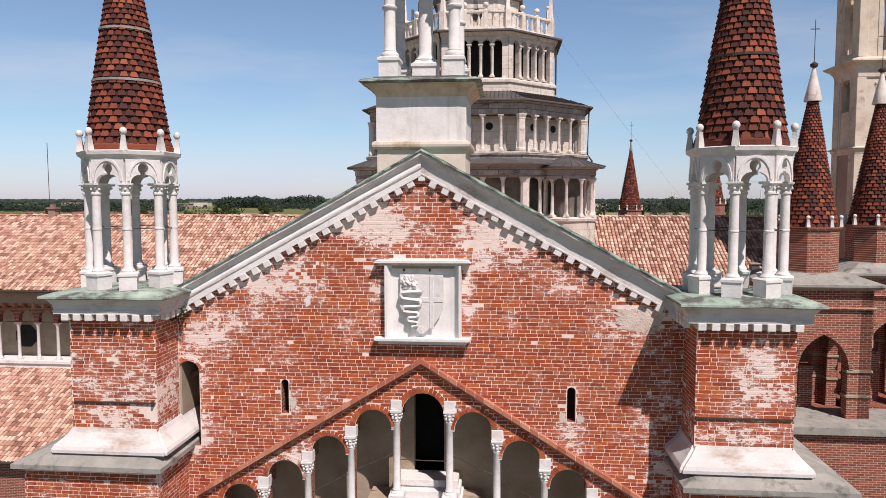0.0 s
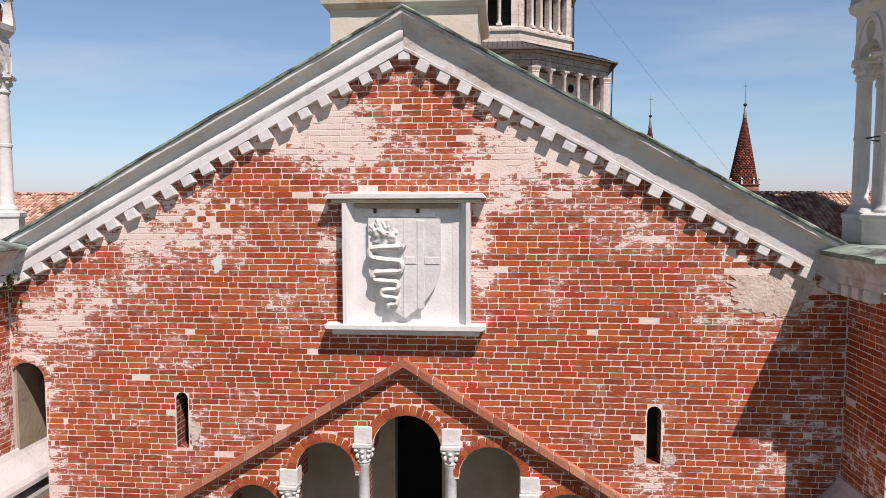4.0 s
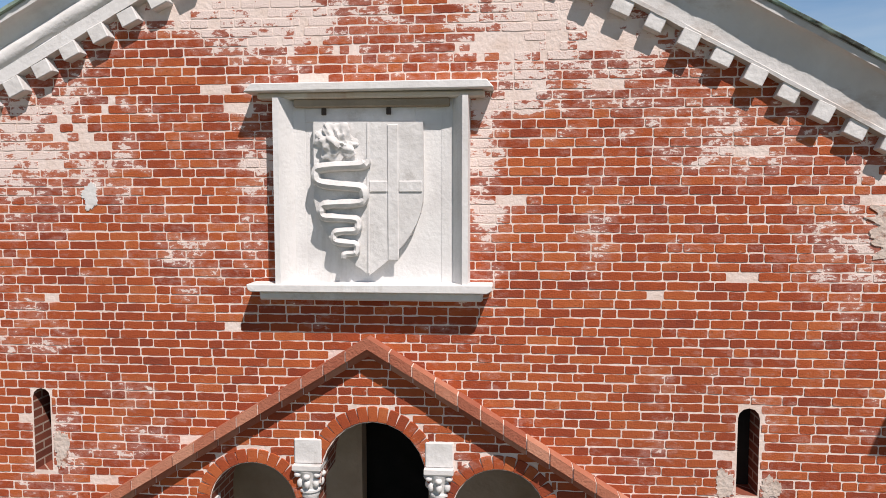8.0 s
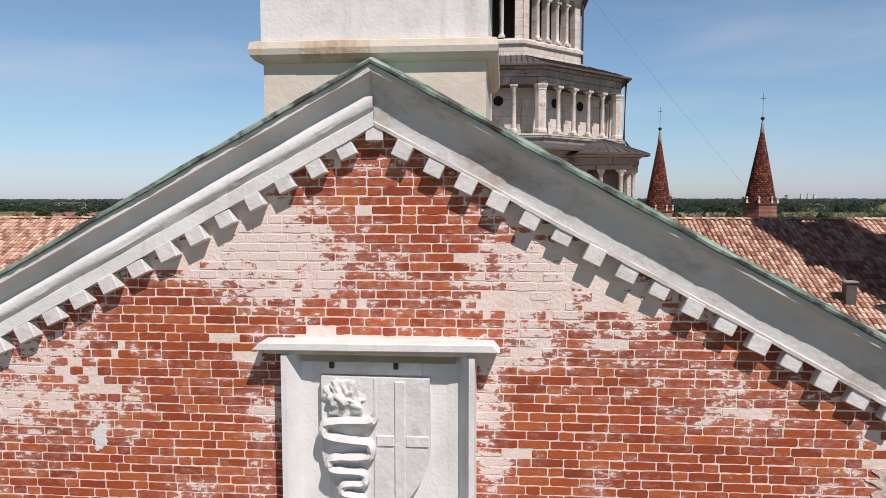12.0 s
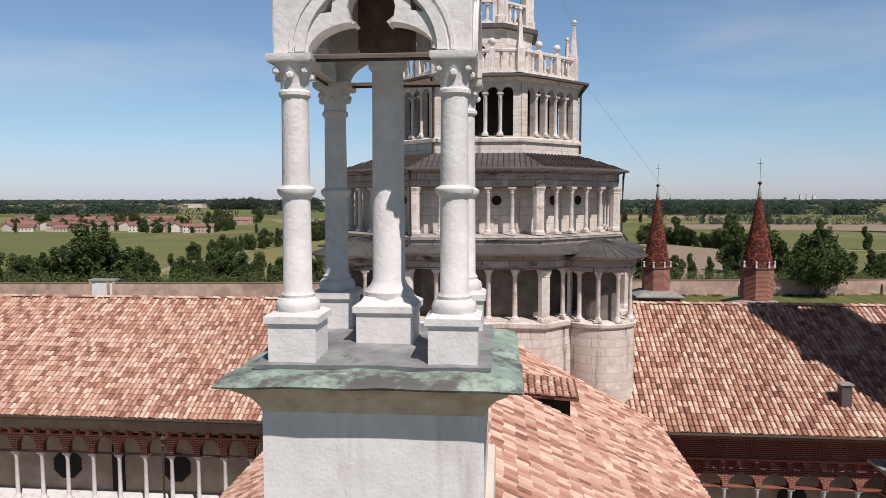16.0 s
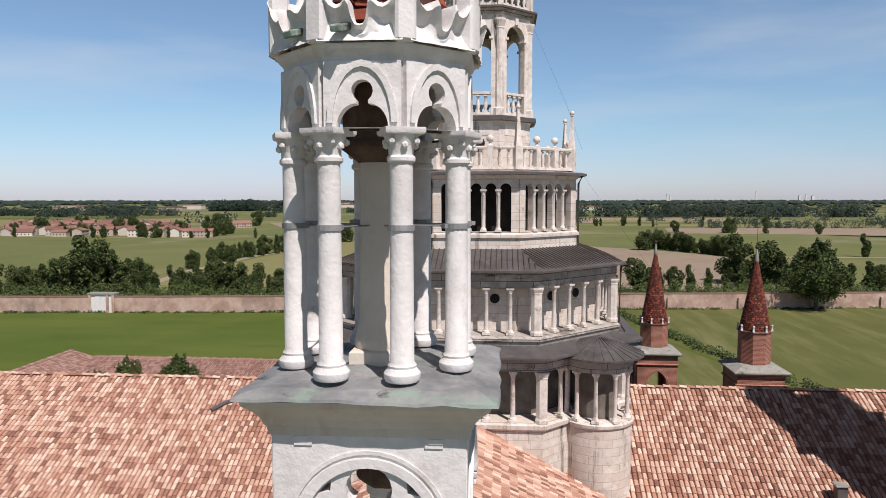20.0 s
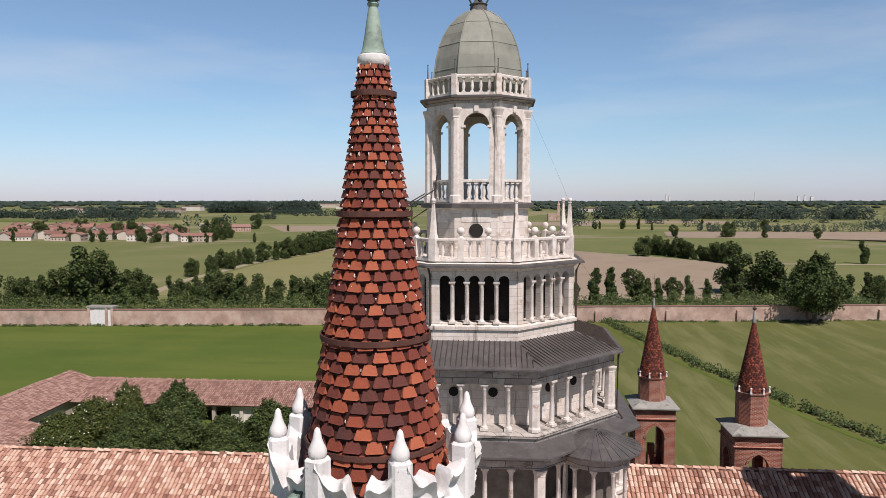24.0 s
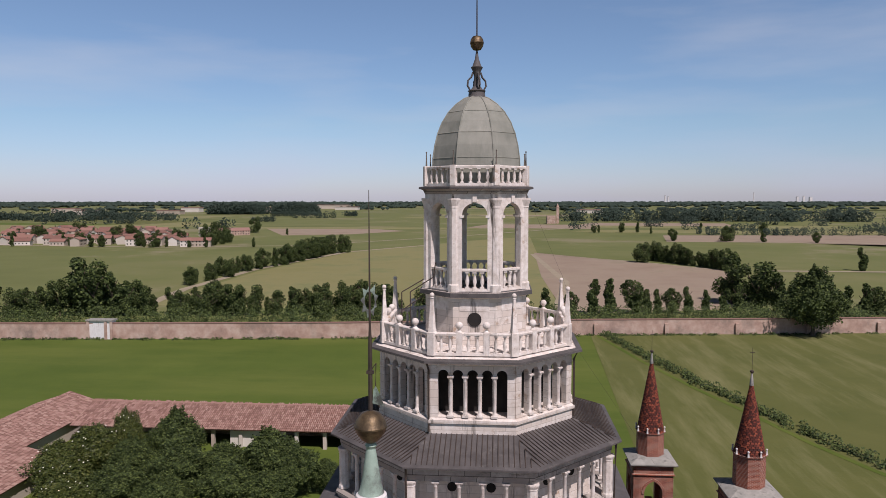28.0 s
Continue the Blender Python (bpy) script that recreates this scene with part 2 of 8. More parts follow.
m_plaster_tan = surf("ochre_plaster", [(0.27, 0.21, 0.15), (0.41, 0.34, 0.26)], 1.6, 0.92, 0.4, 22, stain=(0.22, 0.18, 0.14), stain_scale=1.2, stain_at=(0.56, 0.8), streak=True)
m_ochre = surf("rusty_ochre_stone", [(0.44, 0.32, 0.22), (0.59, 0.48, 0.37), (0.68, 0.60, 0.51)], 3.0, 0.9, 0.4, 26, stain=(0.26, 0.17, 0.10), stain_scale=2.2, stain_at=(0.56, 0.74), streak=True)
MARBLE = [(0.50, 0.44, 0.385), (0.67, 0.61, 0.56), (0.78, 0.74, 0.70)]
SOOT = dict(stain=(0.10, 0.088, 0.076), stain_scale=1.7, stain_at=(0.575, 0.69), streak=True, blotch=((0.42, 0.31, 0.23), 1.3, 0.59, 0.68))
m_marble = surf("weathered_marble", MARBLE, 3.2, 0.75, 0.35, 16, **SOOT)
m_ashlar = surf("weathered_ashlar", MARBLE, 3.2, 0.75, 0.35, 16, courses=(0.95, 0.36, 0.009, (0.58, 0.505, 0.44), (0.38, 0.33, 0.285)), **SOOT)
# dark tone paints gallery and ceiling shade into the stone; rail spikes share it
m_marble_dark = surf("shade_dark_marble", [(0.08, 0.07, 0.06), (0.23, 0.20, 0.17)], 1.3, 0.85, 0.3, 12, stain=(0.08, 0.07, 0.06), stain_scale=0.7, stain_at=(0.5, 0.75), streak=True)
m_marble_grey = surf("grey_stained_marble", [(0.24, 0.215, 0.195), (0.41, 0.375, 0.34), (0.58, 0.54, 0.50)], 2.2, 0.8, 0.35, 14, courses=(1.1, 0.30, 0.014, (0.30, 0.265, 0.235), (0.09, 0.08, 0.07)), stain=(0.06, 0.054, 0.048), stain_scale=1.4, stain_at=(0.54, 0.66), streak=(0.5, 0.5, 1.6))
m_copper = surf("green_copper", [(0.13, 0.19, 0.16), (0.24, 0.34, 0.28), (0.40, 0.47, 0.40)], 2.4, 0.7, 0.35, 14, stain=(0.07, 0.075, 0.065), stain_scale=2.6, stain_at=(0.44, 0.56))
m_slab = surf("mossy_slab", [(0.22, 0.22, 0.20), (0.36, 0.35, 0.32)], 1.8, 0.85, 0.4, 16, stain=(0.11, 0.11, 0.10), stain_scale=2.0, stain_at=(0.54, 0.68))
m_verdi = surf("pale_verdigris_sheet", [(0.17, 0.23, 0.19), (0.28, 0.37, 0.31), (0.43, 0.52, 0.45)], 2.2, 0.7, 0.4, 14, stain=(0.11, 0.11, 0.105), stain_scale=1.8, stain_at=(0.47, 0.58))
m_zinc = surf("crumpled_zinc_sheet", [(0.13, 0.135, 0.14), (0.22, 0.225, 0.23), (0.34, 0.34, 0.33)], 2.4, 0.6, 0.4, 9, stain=(0.24, 0.31, 0.26), stain_scale=1.6, stain_at=(0.55, 0.66), blotch=((0.07, 0.07, 0.07), 2.6, 0.60, 0.68))
m_bell = surf("pale_tower_brick", [(0.46, 0.37, 0.29), (0.60, 0.52, 0.43), (0.68, 0.61, 0.53)], 1.1, 0.92, 0.5, 9, stain=(0.36, 0.24, 0.18), stain_scale=1.8, stain_at=(0.56, 0.70))
m_lead = surf("dark_lead", [(0.060, 0.055, 0.054), (0.115, 0.106, 0.104)], 1.4, 0.68, 0.25, 8, stain=(0.17, 0.16, 0.15), stain_scale=1.6, stain_at=(0.56, 0.78))
m_dome = surf("dome_lead", [(0.19, 0.195, 0.165), (0.29, 0.29, 0.25)], 1.0, 0.55, 0.15, 6, stain=(0.36, 0.35, 0.30), stain_scale=0.8, stain_at=(0.52, 0.8), streak=True)
TILES = [(0.21, 0.105, 0.08), (0.41, 0.215, 0.155), (0.51, 0.31, 0.235), (0.58, 0.395, 0.305), (0.69, 0.54, 0.44)]
m_tile = surf("roof_tile", TILES, 4.0, 0.9, 0.4, 30, vary="object", vary_amt=0.72)
m_tile_mass = surf("roof_tile_mass", TILES, 4.0, 0.9, 0.4, 30, vary="island", vary_amt=0.72)
m_tile_old = surf("roof_tile_old", [(0.17, 0.095, 0.075), (0.30, 0.175, 0.145), (0.40, 0.27, 0.225)], 1.2, 0.92, 0.4, 10, vary="island", vary_amt=0.6)
# bed darker than the tiles, painting the shadow gaps between their columns
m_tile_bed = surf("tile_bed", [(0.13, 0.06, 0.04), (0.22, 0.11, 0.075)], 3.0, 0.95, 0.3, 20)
SCALES = [(0.075, 0.030, 0.027), (0.17, 0.042, 0.028), (0.27, 0.064, 0.034), (0.38, 0.108, 0.055)]
m_scale = surf("spire_scale", SCALES, 6.0, 0.82, 0.35, 40, vary="object", vary_amt=0.7)
m_scale_mass = surf("spire_scale_mass", SCALES, 6.0, 0.82, 0.35, 40, vary="island", vary_amt=0.7)
SCALES_D = [(0.035, 0.018, 0.016), (0.10, 0.027, 0.020), (0.19, 0.047, 0.027), (0.30, 0.085, 0.044)]
m_scale_dk = surf("spire_scale_dark", SCALES_D, 6.0, 0.82, 0.35, 40, vary="object", vary_amt=0.7)
m_scale_mass_dk = surf("spire_scale_mass_dark", SCALES_D, 6.0, 0.82, 0.35, 40, vary="island", vary_amt=0.7)
# bed almost black: the shade of the gaps between scales is painted
m_scale_bed = surf("spire_bed_shade", [(0.035, 0.014, 0.011), (0.08, 0.026, 0.018)], 6.0, 0.95, 0.3, 30)
# brown stone, deepened to paint in the shade under the pinnacle's ceilings
m_umber = surf("umber_shade_stone", [(0.045, 0.030, 0.023), (0.10, 0.066, 0.048), (0.16, 0.11, 0.082)], 5.0, 0.9, 0.3, 20)
# near-black colour stands in for the shade inside openings
m_dark = surf("inside_shade_black", [(0.012, 0.011, 0.010), (0.03, 0.027, 0.024)], 2.0, 0.95, 0.0)
m_iron = surf("rusty_iron", [(0.05, 0.04, 0.035), (0.10, 0.075, 0.06)], 8.0, 0.7, 0.2, 40, metal=0.4)
m_rust = surf("rust_brown_iron", [(0.07, 0.030, 0.024), (0.13, 0.055, 0.042)], 8.0, 0.75, 0.2, 40)
m_gold = surf("worn_gilt_copper", [(0.03, 0.026, 0.022), (0.12, 0.085, 0.05), (0.30, 0.21, 0.11)], 5.0, 0.5, 0.15, 30, metal=0.6)
m_leaf = surf("leaf_green", [(0.018, 0.030, 0.009), (0.044, 0.069, 0.018), (0.110, 0.145, 0.038)], 0.35, 0.75, 0.0, vary="island", vary_amt=0.7)
m_leaf_mag = surf("leaf_glossy", [(0.025, 0.040, 0.011), (0.062, 0.084, 0.018), (0.13, 0.14, 0.038)], 0.5, 0.5, 0.0, vary="island", vary_amt=0.65)
# bluish green paints distance haze into the far leaves
m_leaf_far = surf("far_wood", [(0.020, 0.036, 0.028), (0.040, 0.060, 0.042)], 0.02, 0.9, 0.0, vary="island", vary_amt=0.6)
m_bark = surf("bark", [(0.06, 0.045, 0.03), (0.13, 0.10, 0.075)], 4.0, 0.95, 0.4, 12)
m_flower = surf("white_flower", [(0.75, 0.72, 0.62), (0.85, 0.83, 0.75)], 5.0, 0.6, 0.0)
m_wall_park = surf("park_wall_brick", [(0.30, 0.19, 0.15), (0.44, 0.31, 0.25), (0.54, 0.43, 0.36)], 0.25, 0.95, 0.3, 4, stain=(0.22, 0.17, 0.14), stain_scale=0.12, stain_at=(0.5, 0.7))
m_cream = surf("cream_plaster", [(0.57, 0.50, 0.42), (0.69, 0.63, 0.55)], 1.6, 0.9, 0.3, 18, stain=(0.44, 0.27, 0.17), stain_scale=1.2, stain_at=(0.53, 0.75), streak=True)
m_roof_red = surf("village_tiles", [(0.15, 0.08, 0.065), (0.22, 0.115, 0.09), (0.30, 0.17, 0.135)], 0.04, 0.9, 0.0, vary="object", vary_amt=0.5)
m_house = surf("house_plaster", [(0.36, 0.30, 0.24), (0.50, 0.44, 0.37), (0.66, 0.63, 0.58)], 0.06, 0.9, 0.0, vary="object", vary_amt=0.6)


# ---- mesh helpers ----
def mesh_of(bm, name, material=None, smooth=False):
    me = bpy.data.meshes.new(name)
    bm.to_mesh(me)
    bm.free()
    if material:
        me.materials.append(material)
    if smooth:
        me.shade_smooth()
        me.set_sharp_from_angle(angle=radians(38))
    return me


def part(name, bm, material, parent=None, label="", smooth=False):
    ob = new(name, bm if isinstance(bm, bpy.types.Mesh) else mesh_of(bm, name, material, smooth))
    ob.parent = parent
    if label:
        ob["label"] = label
    return ob


def thing(name, label, category, group="", kind="", at=(0, 0, 0)):
    ob = tagged(new(name), label, category, group, kind)
    ob.location = at
    return ob


def place(name, me, parent, m, label=""):
    """Another object on a mesh that is there already."""
    ob = new(name, me)
    ob.parent, ob.matrix_basis = parent, m
    if label:
        ob["label"] = label
    return ob


def box(bm, x0, x1, y0, y1, z0, z1, bevel=0.0, m=None):
    vs = [bm.verts.new((x, y, z)) for z in (z0, z1) for x, y in ((x0, y0), (x1, y0), (x1, y1), (x0, y1))]
    if m is not None:
        for v in vs:
            v.co = m @ v.co
    fs = [bm.faces.new([vs[i] for i in q]) for q in ((3, 2, 1, 0), (4, 5, 6, 7), (0, 1, 5, 4), (1, 2, 6, 5), (2, 3, 7, 6), (3, 0, 4, 7))]
    if bevel:
        bmesh.ops.bevel(bm, geom=list({e for f in fs for e in f.edges}), offset=bevel, segments=1, affect="EDGES")
    return bm


def lathe(bm, prof, seg=16, at=(0, 0), turn=0.0, cap=True, fr=0.0, to=360.0):
    """A turned body from (radius, height) pairs; seg 8 with turn 22.5 gives an octagon with a face to the front."""
    full = abs(to - fr) >= 359.9
    n = seg if full else seg + 1
    rings = []
    for r, z in prof:
        rings.append([bm.verts.new((at[0] + r * math.cos(a), at[1] + r * math.sin(a), z))
                      for a in (radians(turn + fr + (to - fr) * i / seg) for i in range(n))])
    for a, b in zip(rings, rings[1:]):
        for i in range(seg):
            j = (i + 1) % n
            bm.faces.new((a[i], a[j], b[j], b[i]))
    if cap and full:
        bm.faces.new(rings[0][::-1])
        bm.faces.new(rings[-1])
    return bm


def square_lathe(bm, prof, at=(0, 0)):
    """A square moulded body from (half width, height) pairs."""
    return lathe(bm, [(r * math.sqrt(2), z) for r, z in prof], 4, at, 45)


def prism(bm, pts, y0, y1):
    """An upright outline of (x, z) points, drawn out from y0 to y1."""
    a = [bm.verts.new((x, y0, z)) for x, z in pts]
    b = [bm.verts.new((x, y1, z)) for x, z in pts]
    bm.faces.new(a)
    bm.faces.new(b[::-1])
    for i in range(len(pts)):
        j = (i + 1) % len(pts)
        bm.faces.new((a[j], a[i], b[i], b[j]))
    return bm


def holed(outer, holes, y0, y1):
    """A wall slab of an (x, z) outline with openings right through it."""
    bm = bmesh.new()
    edges = []
    for loop in (outer, *holes):
        vs = [bm.verts.new((x, y0, z)) for x, z in loop]
        edges += [bm.edges.new((vs[i], vs[(i + 1) % len(vs)])) for i in range(len(vs))]
    bmesh.ops.triangle_fill(bm, use_beauty=True, use_dissolve=False, edges=edges)
    faces = list(bm.faces)
    r = bmesh.ops.extrude_face_region(bm, geom=faces)
    bmesh.ops.translate(bm, verts=[v for v in r["geom"] if isinstance(v, bmesh.types.BMVert)], vec=(0, y1 - y0, 0))
    bmesh.ops.recalc_face_normals(bm, faces=bm.faces)
    return bm


def arch(x, z0, z1, w, seg=10, point=0.0):
    """The outline of an arched opening: sill z0, springing z1, half width w; point lifts the crown."""
    pts = [(x - w, z0), (x + w, z0)]
    for i in range(seg + 1):
        a = math.pi * i / seg
        pts.append((x + w * math.cos(a), z1 + w * math.sin(a) * (1 + point)))
    return pts


def pointed(z1, w, rise, seg=9):
    """The curve of a pointed arch from its right springing over the crown to the left one."""
    c = (rise * rise - w * w) / (2 * w)
    top = math.acos(c / (w + c))
    right = [((w + c) * math.cos(top * i / seg) - c, z1 + (w + c) * math.sin(top * i / seg)) for i in range(seg + 1)]
    return right + [(-x, z) for x, z in right[-2::-1]]


def many(name, verts, faces, material, parent=None, smooth=False, kind="", label=""):
    me = bpy.data.meshes.new(name)
    me.from_pydata(verts, [], faces)
    me.materials.append(material)
    if smooth:
        me.shade_smooth()
        me.set_sharp_from_angle(angle=radians(35))
    ob = new(name, me)
    ob.parent = parent
    if kind:
        ob["kind"] = kind
    if label:
        ob["label"] = label
    return ob


def sweep(bm, path, r, seg=6):
    """A round bar along a polyline."""
    rings = []
    for i, p in enumerate(path):
        p = Vector(p)
        d = (Vector(path[min(i + 1, len(path) - 1)]) - Vector(path[max(i - 1, 0)])).normalized()
        u = d.orthogonal().normalized()
        v = d.cross(u)
        rings.append([bm.verts.new(p + r * (u * math.cos(a) + v * math.sin(a))) for a in (2 * math.pi * k / seg for k in range(seg))])
    for a, b in zip(rings, rings[1:]):
        vs = min(range(seg), key=lambda s: (a[0].co - b[s].co).length)
        for k in range(seg):
            bm.faces.new((a[k], a[(k + 1) % seg], b[(k + 1 + vs) % seg], b[(k + vs) % seg]))
    bm.faces.new(rings[0][::-1])
    bm.faces.new(rings[-1])
    return bm

# ---- brickwork ----
def brick_outline(length, h, r):
    """A worn brick's face: rounded corners and uneven edges."""
    c = min(0.009, length * 0.12)
    n = 5 if length > 0.16 else 3
    pts = [(c * r.uniform(0.5, 1.3), 0.0)]
    pts += [(length * i / n, r.uniform(-0.0035, 0.0035)) for i in range(1, n)]
    pts += [(length - c * r.uniform(0.4, 1.2), r.uniform(0, 0.003)), (length, c), (length + r.uniform(-0.003, 0.003), h / 2), (length, h - c), (length - c * r.uniform(0.4, 1.2), h)]
    pts += [(length * i / n, h + r.uniform(-0.0035, 0.0035)) for i in range(n - 1, 0, -1)]
    pts += [(c * r.uniform(0.5, 1.3), h - r.uniform(0, 0.003)), (0.0, h - c), (r.uniform(-0.003, 0.003), h / 2), (0.0, c)]
    return pts


def brick_mesh(length, name):
    bm = bmesh.new()
    pts = brick_outline(length, BRICK_H, jit)
    cx, cz = length / 2, BRICK_H / 2
    rings = []
    for y, i in ((0.02, 0.0), (0.003, 0.0), (0.0, 0.003)):
        rings.append([bm.verts.new((x + (cx - x) / cx * i, y, z + (cz - z) / cz * i)) for x, z in pts])
    k = len(pts)
    for a, b in zip(rings, rings[1:]):
        for q in range(k):
            bm.faces.new((a[q], a[(q + 1) % k], b[(q + 1) % k], b[q]))
    bm.faces.new(rings[-1])
    bmesh.ops.recalc_face_normals(bm, faces=bm.faces)
    return mesh_of(bm, name, m_brick)


jit = random.Random(2)
BRICK_H = 0.0705
LONG = [brick_mesh(0.25, "brick_long") for i in range(10)]
SHORT = [brick_mesh(0.12, "brick_short") for i in range(8)]
COURSE = 0.0818


def brickwork(parent, frame_m, z0, z1, spans, rng, near=None, limit=300, mass_material=None, worn=None):
    """Courses of bricks on a wall: frame_m maps (u, -out, z); spans(z) lists the stretches of a course; near(u, z): pieces of their own."""
    vs, fs, singles = [], [], 0
    k, z = 0, z0
    while z + 0.068 <= z1:
        for a, b in spans(z + 0.034):
            u = a - (0.2 if k % 2 else 0.06) - rng.random() * 0.07
            head = k % 2 == 0
            run = 0
            while u < b - 0.02:
                ln = (0.123 if head else 0.256) * rng.uniform(0.95, 1.05)
                u0, u1 = max(u, a), min(u + ln, b)
                run = 0 if head else run + 1
                head = (not head and rng.random() < 0.42) or run >= 2 and rng.random() < 0.7 or (head and rng.random() < 0.06)
                u += ln + 0.0108
                if u1 - u0 < 0.03:
                    continue
                wear = worn((u0 + u1) / 2, z) + rng.uniform(-0.09, 0.09) if worn else 0.0
                if wear > 0.75:
                    continue
                if wear > 0.62 and u1 - u0 > 0.1:
                    if rng.random() < 0.5:
                        u0 += (u1 - u0) * rng.uniform(0.2, 0.6)
                    else:
                        u1 -= (u1 - u0) * rng.uniform(0.2, 0.6)
                out = rng.uniform(-0.002, 0.0025) - (0.006 if rng.random() < 0.012 else 0)
                dz = rng.uniform(-0.002, 0.002)
                if near and singles < limit and near(u0, z):
                    me, base = (rng.choice(LONG), 0.25) if u1 - u0 > 0.18 else (rng.choice(SHORT), 0.12)
                    m = frame_m @ Matrix.Translation((u0, -0.0035 - out, z + dz)) @ Matrix.Rotation(rng.uniform(-0.008, 0.008), 4, "Y") @ Matrix.Diagonal(((u1 - u0) / base, 1, 1, 1))
                    place("brick", me, parent, m)
                    singles += 1
                    continue
                n = len(vs)
                ln = u1 - u0
                pts = brick_outline(ln, BRICK_H, rng)
                q = len(pts)
                tl = rng.uniform(-0.003, 0.003) / ln
                for y, i in ((0.012, 0.0), (-0.0015 - out, 0.0), (-0.0035 - out, 0.0025)):
                    for x, zz in pts:
                        vs.append(frame_m @ Vector((u0 + x + (1 - 2 * x / ln) * i, y, z + dz + zz + (1 - 2 * zz / BRICK_H) * i + tl * x)))
                for r in (0, q):
                    for j in range(q):
                        fs.append((n + r + j, n + r + (j + 1) % q, n + r + q + (j + 1) % q, n + r + q + j))
                fs.append(tuple(range(n + 2 * q, n + 3 * q)))
        z += COURSE
        k += 1
    if vs:
        many("bricks", [tuple(v) for v in vs], fs, mass_material or m_brick_mass, parent, kind="stuff", label="rows of worn red bricks in pale mortar")


def cut(spans, a, b):
    out = []
    for s, e in spans:
        if b <= s or a >= e:
            out.append((s, e))
        else:
            if a - s > 0.02:
                out.append((s, a))
            if e - b > 0.02:
                out.append((b, e))
    return out


# ---- transept front ----
SLOPE, RAKE = 0.545, 27.80
ARC_X = [-3.70, -2.66, -1.65, -0.60, 0.60, 1.66, 2.72, 3.76]
ARC_SPRING = [20.92, 21.55, 22.17, 22.80, 22.80, 22.17, 21.55, 20.92]
ARCHES = []
edges_x = [-4.78] + ARC_X + [4.84]
for i in range(9):
    xa, xb = edges_x[i], edges_x[i + 1]
    w = (xb - xa) / 2 - 0.115
    lift = 22.42 if i == 4 else (20.28 + 0.615 * (min(i, 8 - i)))
    ARCHES.append(((xa + xb) / 2, 17.2, lift + (0.0 if i == 4 else 0.02), w))


def rake_z(x):
    return RAKE - SLOPE * abs(x)


def gable_z(x):
    """Underside of the small brick gable over the stair arcade."""
    return 23.63 - 0.615 * abs(x + 0.02)


fac = thing("wall_transept", "tall gabled transept wall of worn red brick with pale plaster patches", "wall", kind="structure")
outer = [(-5.7, 15.0), (5.7, 15.0), (5.7, rake_z(5.7) + 0.3), (0, RAKE + 0.3), (-5.7, rake_z(5.7) + 0.3)]


def bay_hole(i):
    """An arcade opening that widens below the capitals, so that the columns stand free."""
    x, z0, z1, w = ARCHES[i]
    p = arch(x, z0, z1, w, 12, 0.12 if i == 4 else 0.0)
    xa, sa = (edges_x[i] + 0.02, min(ARC_SPRING[i - 1] - 0.24, z1 - 0.04)) if i > 0 else (x - w, z1 - 0.04)
    xb, sb = (edges_x[i + 1] - 0.02, min(ARC_SPRING[i] - 0.24, z1 - 0.04)) if i < 8 else (x + w, z1 - 0.04)
    left = [(x - w, sa), (xa, sa)] if i > 0 else []
    right = [(xb, sb), (x + w, sb)] if i < 8 else []
    return [(xa, z0), (xb, z0)] + right + p[2:] + left


holes = [bay_hole(i) for i in range(9)]
SLITS = [(-3.15, 22.42, 23.12, 0.085), (3.28, 22.40, 23.08, 0.092)]
holes += [arch(x, z0, z1, w, 6) for x, z0, z1, w in SLITS]
SIDE = (-5.42, 21.6, 23.32, 0.26)
holes.append(arch(SIDE[0], SIDE[1], SIDE[2], SIDE[3], 8))
mas = part("masonry", holed(outer, holes, 0.0, 0.55), m_mortar, fac, "pale lime mortar behind the brick facing")
mas.data.materials.append(m_brick_far)
for f in mas.data.polygons:
    if abs(f.normal.y) < 0.5:
        f.material_index = 1
rngf = random.Random(5)


def facade_spans(z):
    hw = min(5.64, (RAKE + 0.05 - z) / SLOPE)
    s = [(-hw, hw)]
    for i, (x, z0, z1, w) in enumerate(ARCHES):
        r = w + 0.135
        if z < z1:
            s = cut(s, x - w - 0.01, x + w + 0.01)
        elif z < z1 + r * (1.12 if i == 4 else 1):
            q = math.sqrt(max(0.0, r * r - ((z - z1) / (1.12 if i == 4 else 1)) ** 2))
            s = cut(s, x - q, x + q)
    for i, x in enumerate(ARC_X):
        if z < ARC_SPRING[i]:
            s = cut(s, x - 0.13, x + 0.13)
    for x, z0, z1, w in (*SLITS, SIDE):
        r = w + (0.1 if w > 0.2 else 0.03)
        if z0 < z < z1:
            s = cut(s, x - w - 0.015, x + w + 0.015)
        elif z1 <= z < z1 + r:
            q = math.sqrt(max(0.0, r * r - (z - z1) ** 2))
            s = cut(s, x - q, x + q)
    if abs(z - 25.03) < 0.93:
        s = cut(s, -0.74, 0.78)
    return s


def facade_wear(u, z):
    """How far mortar smears and old render hide the bricks."""
    n = 0.42 * noise.noise(Vector((u * 0.9, z * 2.2, 3.7))) + 0.62 * noise.noise(Vector((u * 2.0, z * 6.0, 9.1)))
    for cx, cz, rx, rz, amt in SMEARS:
        n += 3.0 * amt * max(0.0, 1 - math.hypot((u - cx) / rx, (z - cz) / rz))
    return n + 0.12 * min(1.0, max(0.0, (z - 25.4) / 0.8)) + 0.09 * (abs(u) > 3.9) + 0.07 * (u > 1.2 and z > 25.7) - 0.14 * (abs(u) < 3.6 and z < 25.2)


brickwork(fac, Matrix.Identity(4), 17.4, 28.2, facade_spans, rngf, near=lambda u, z: -2.1 < u < 2.1 and 26.0 < z < 27.5, limit=300, worn=facade_wear)

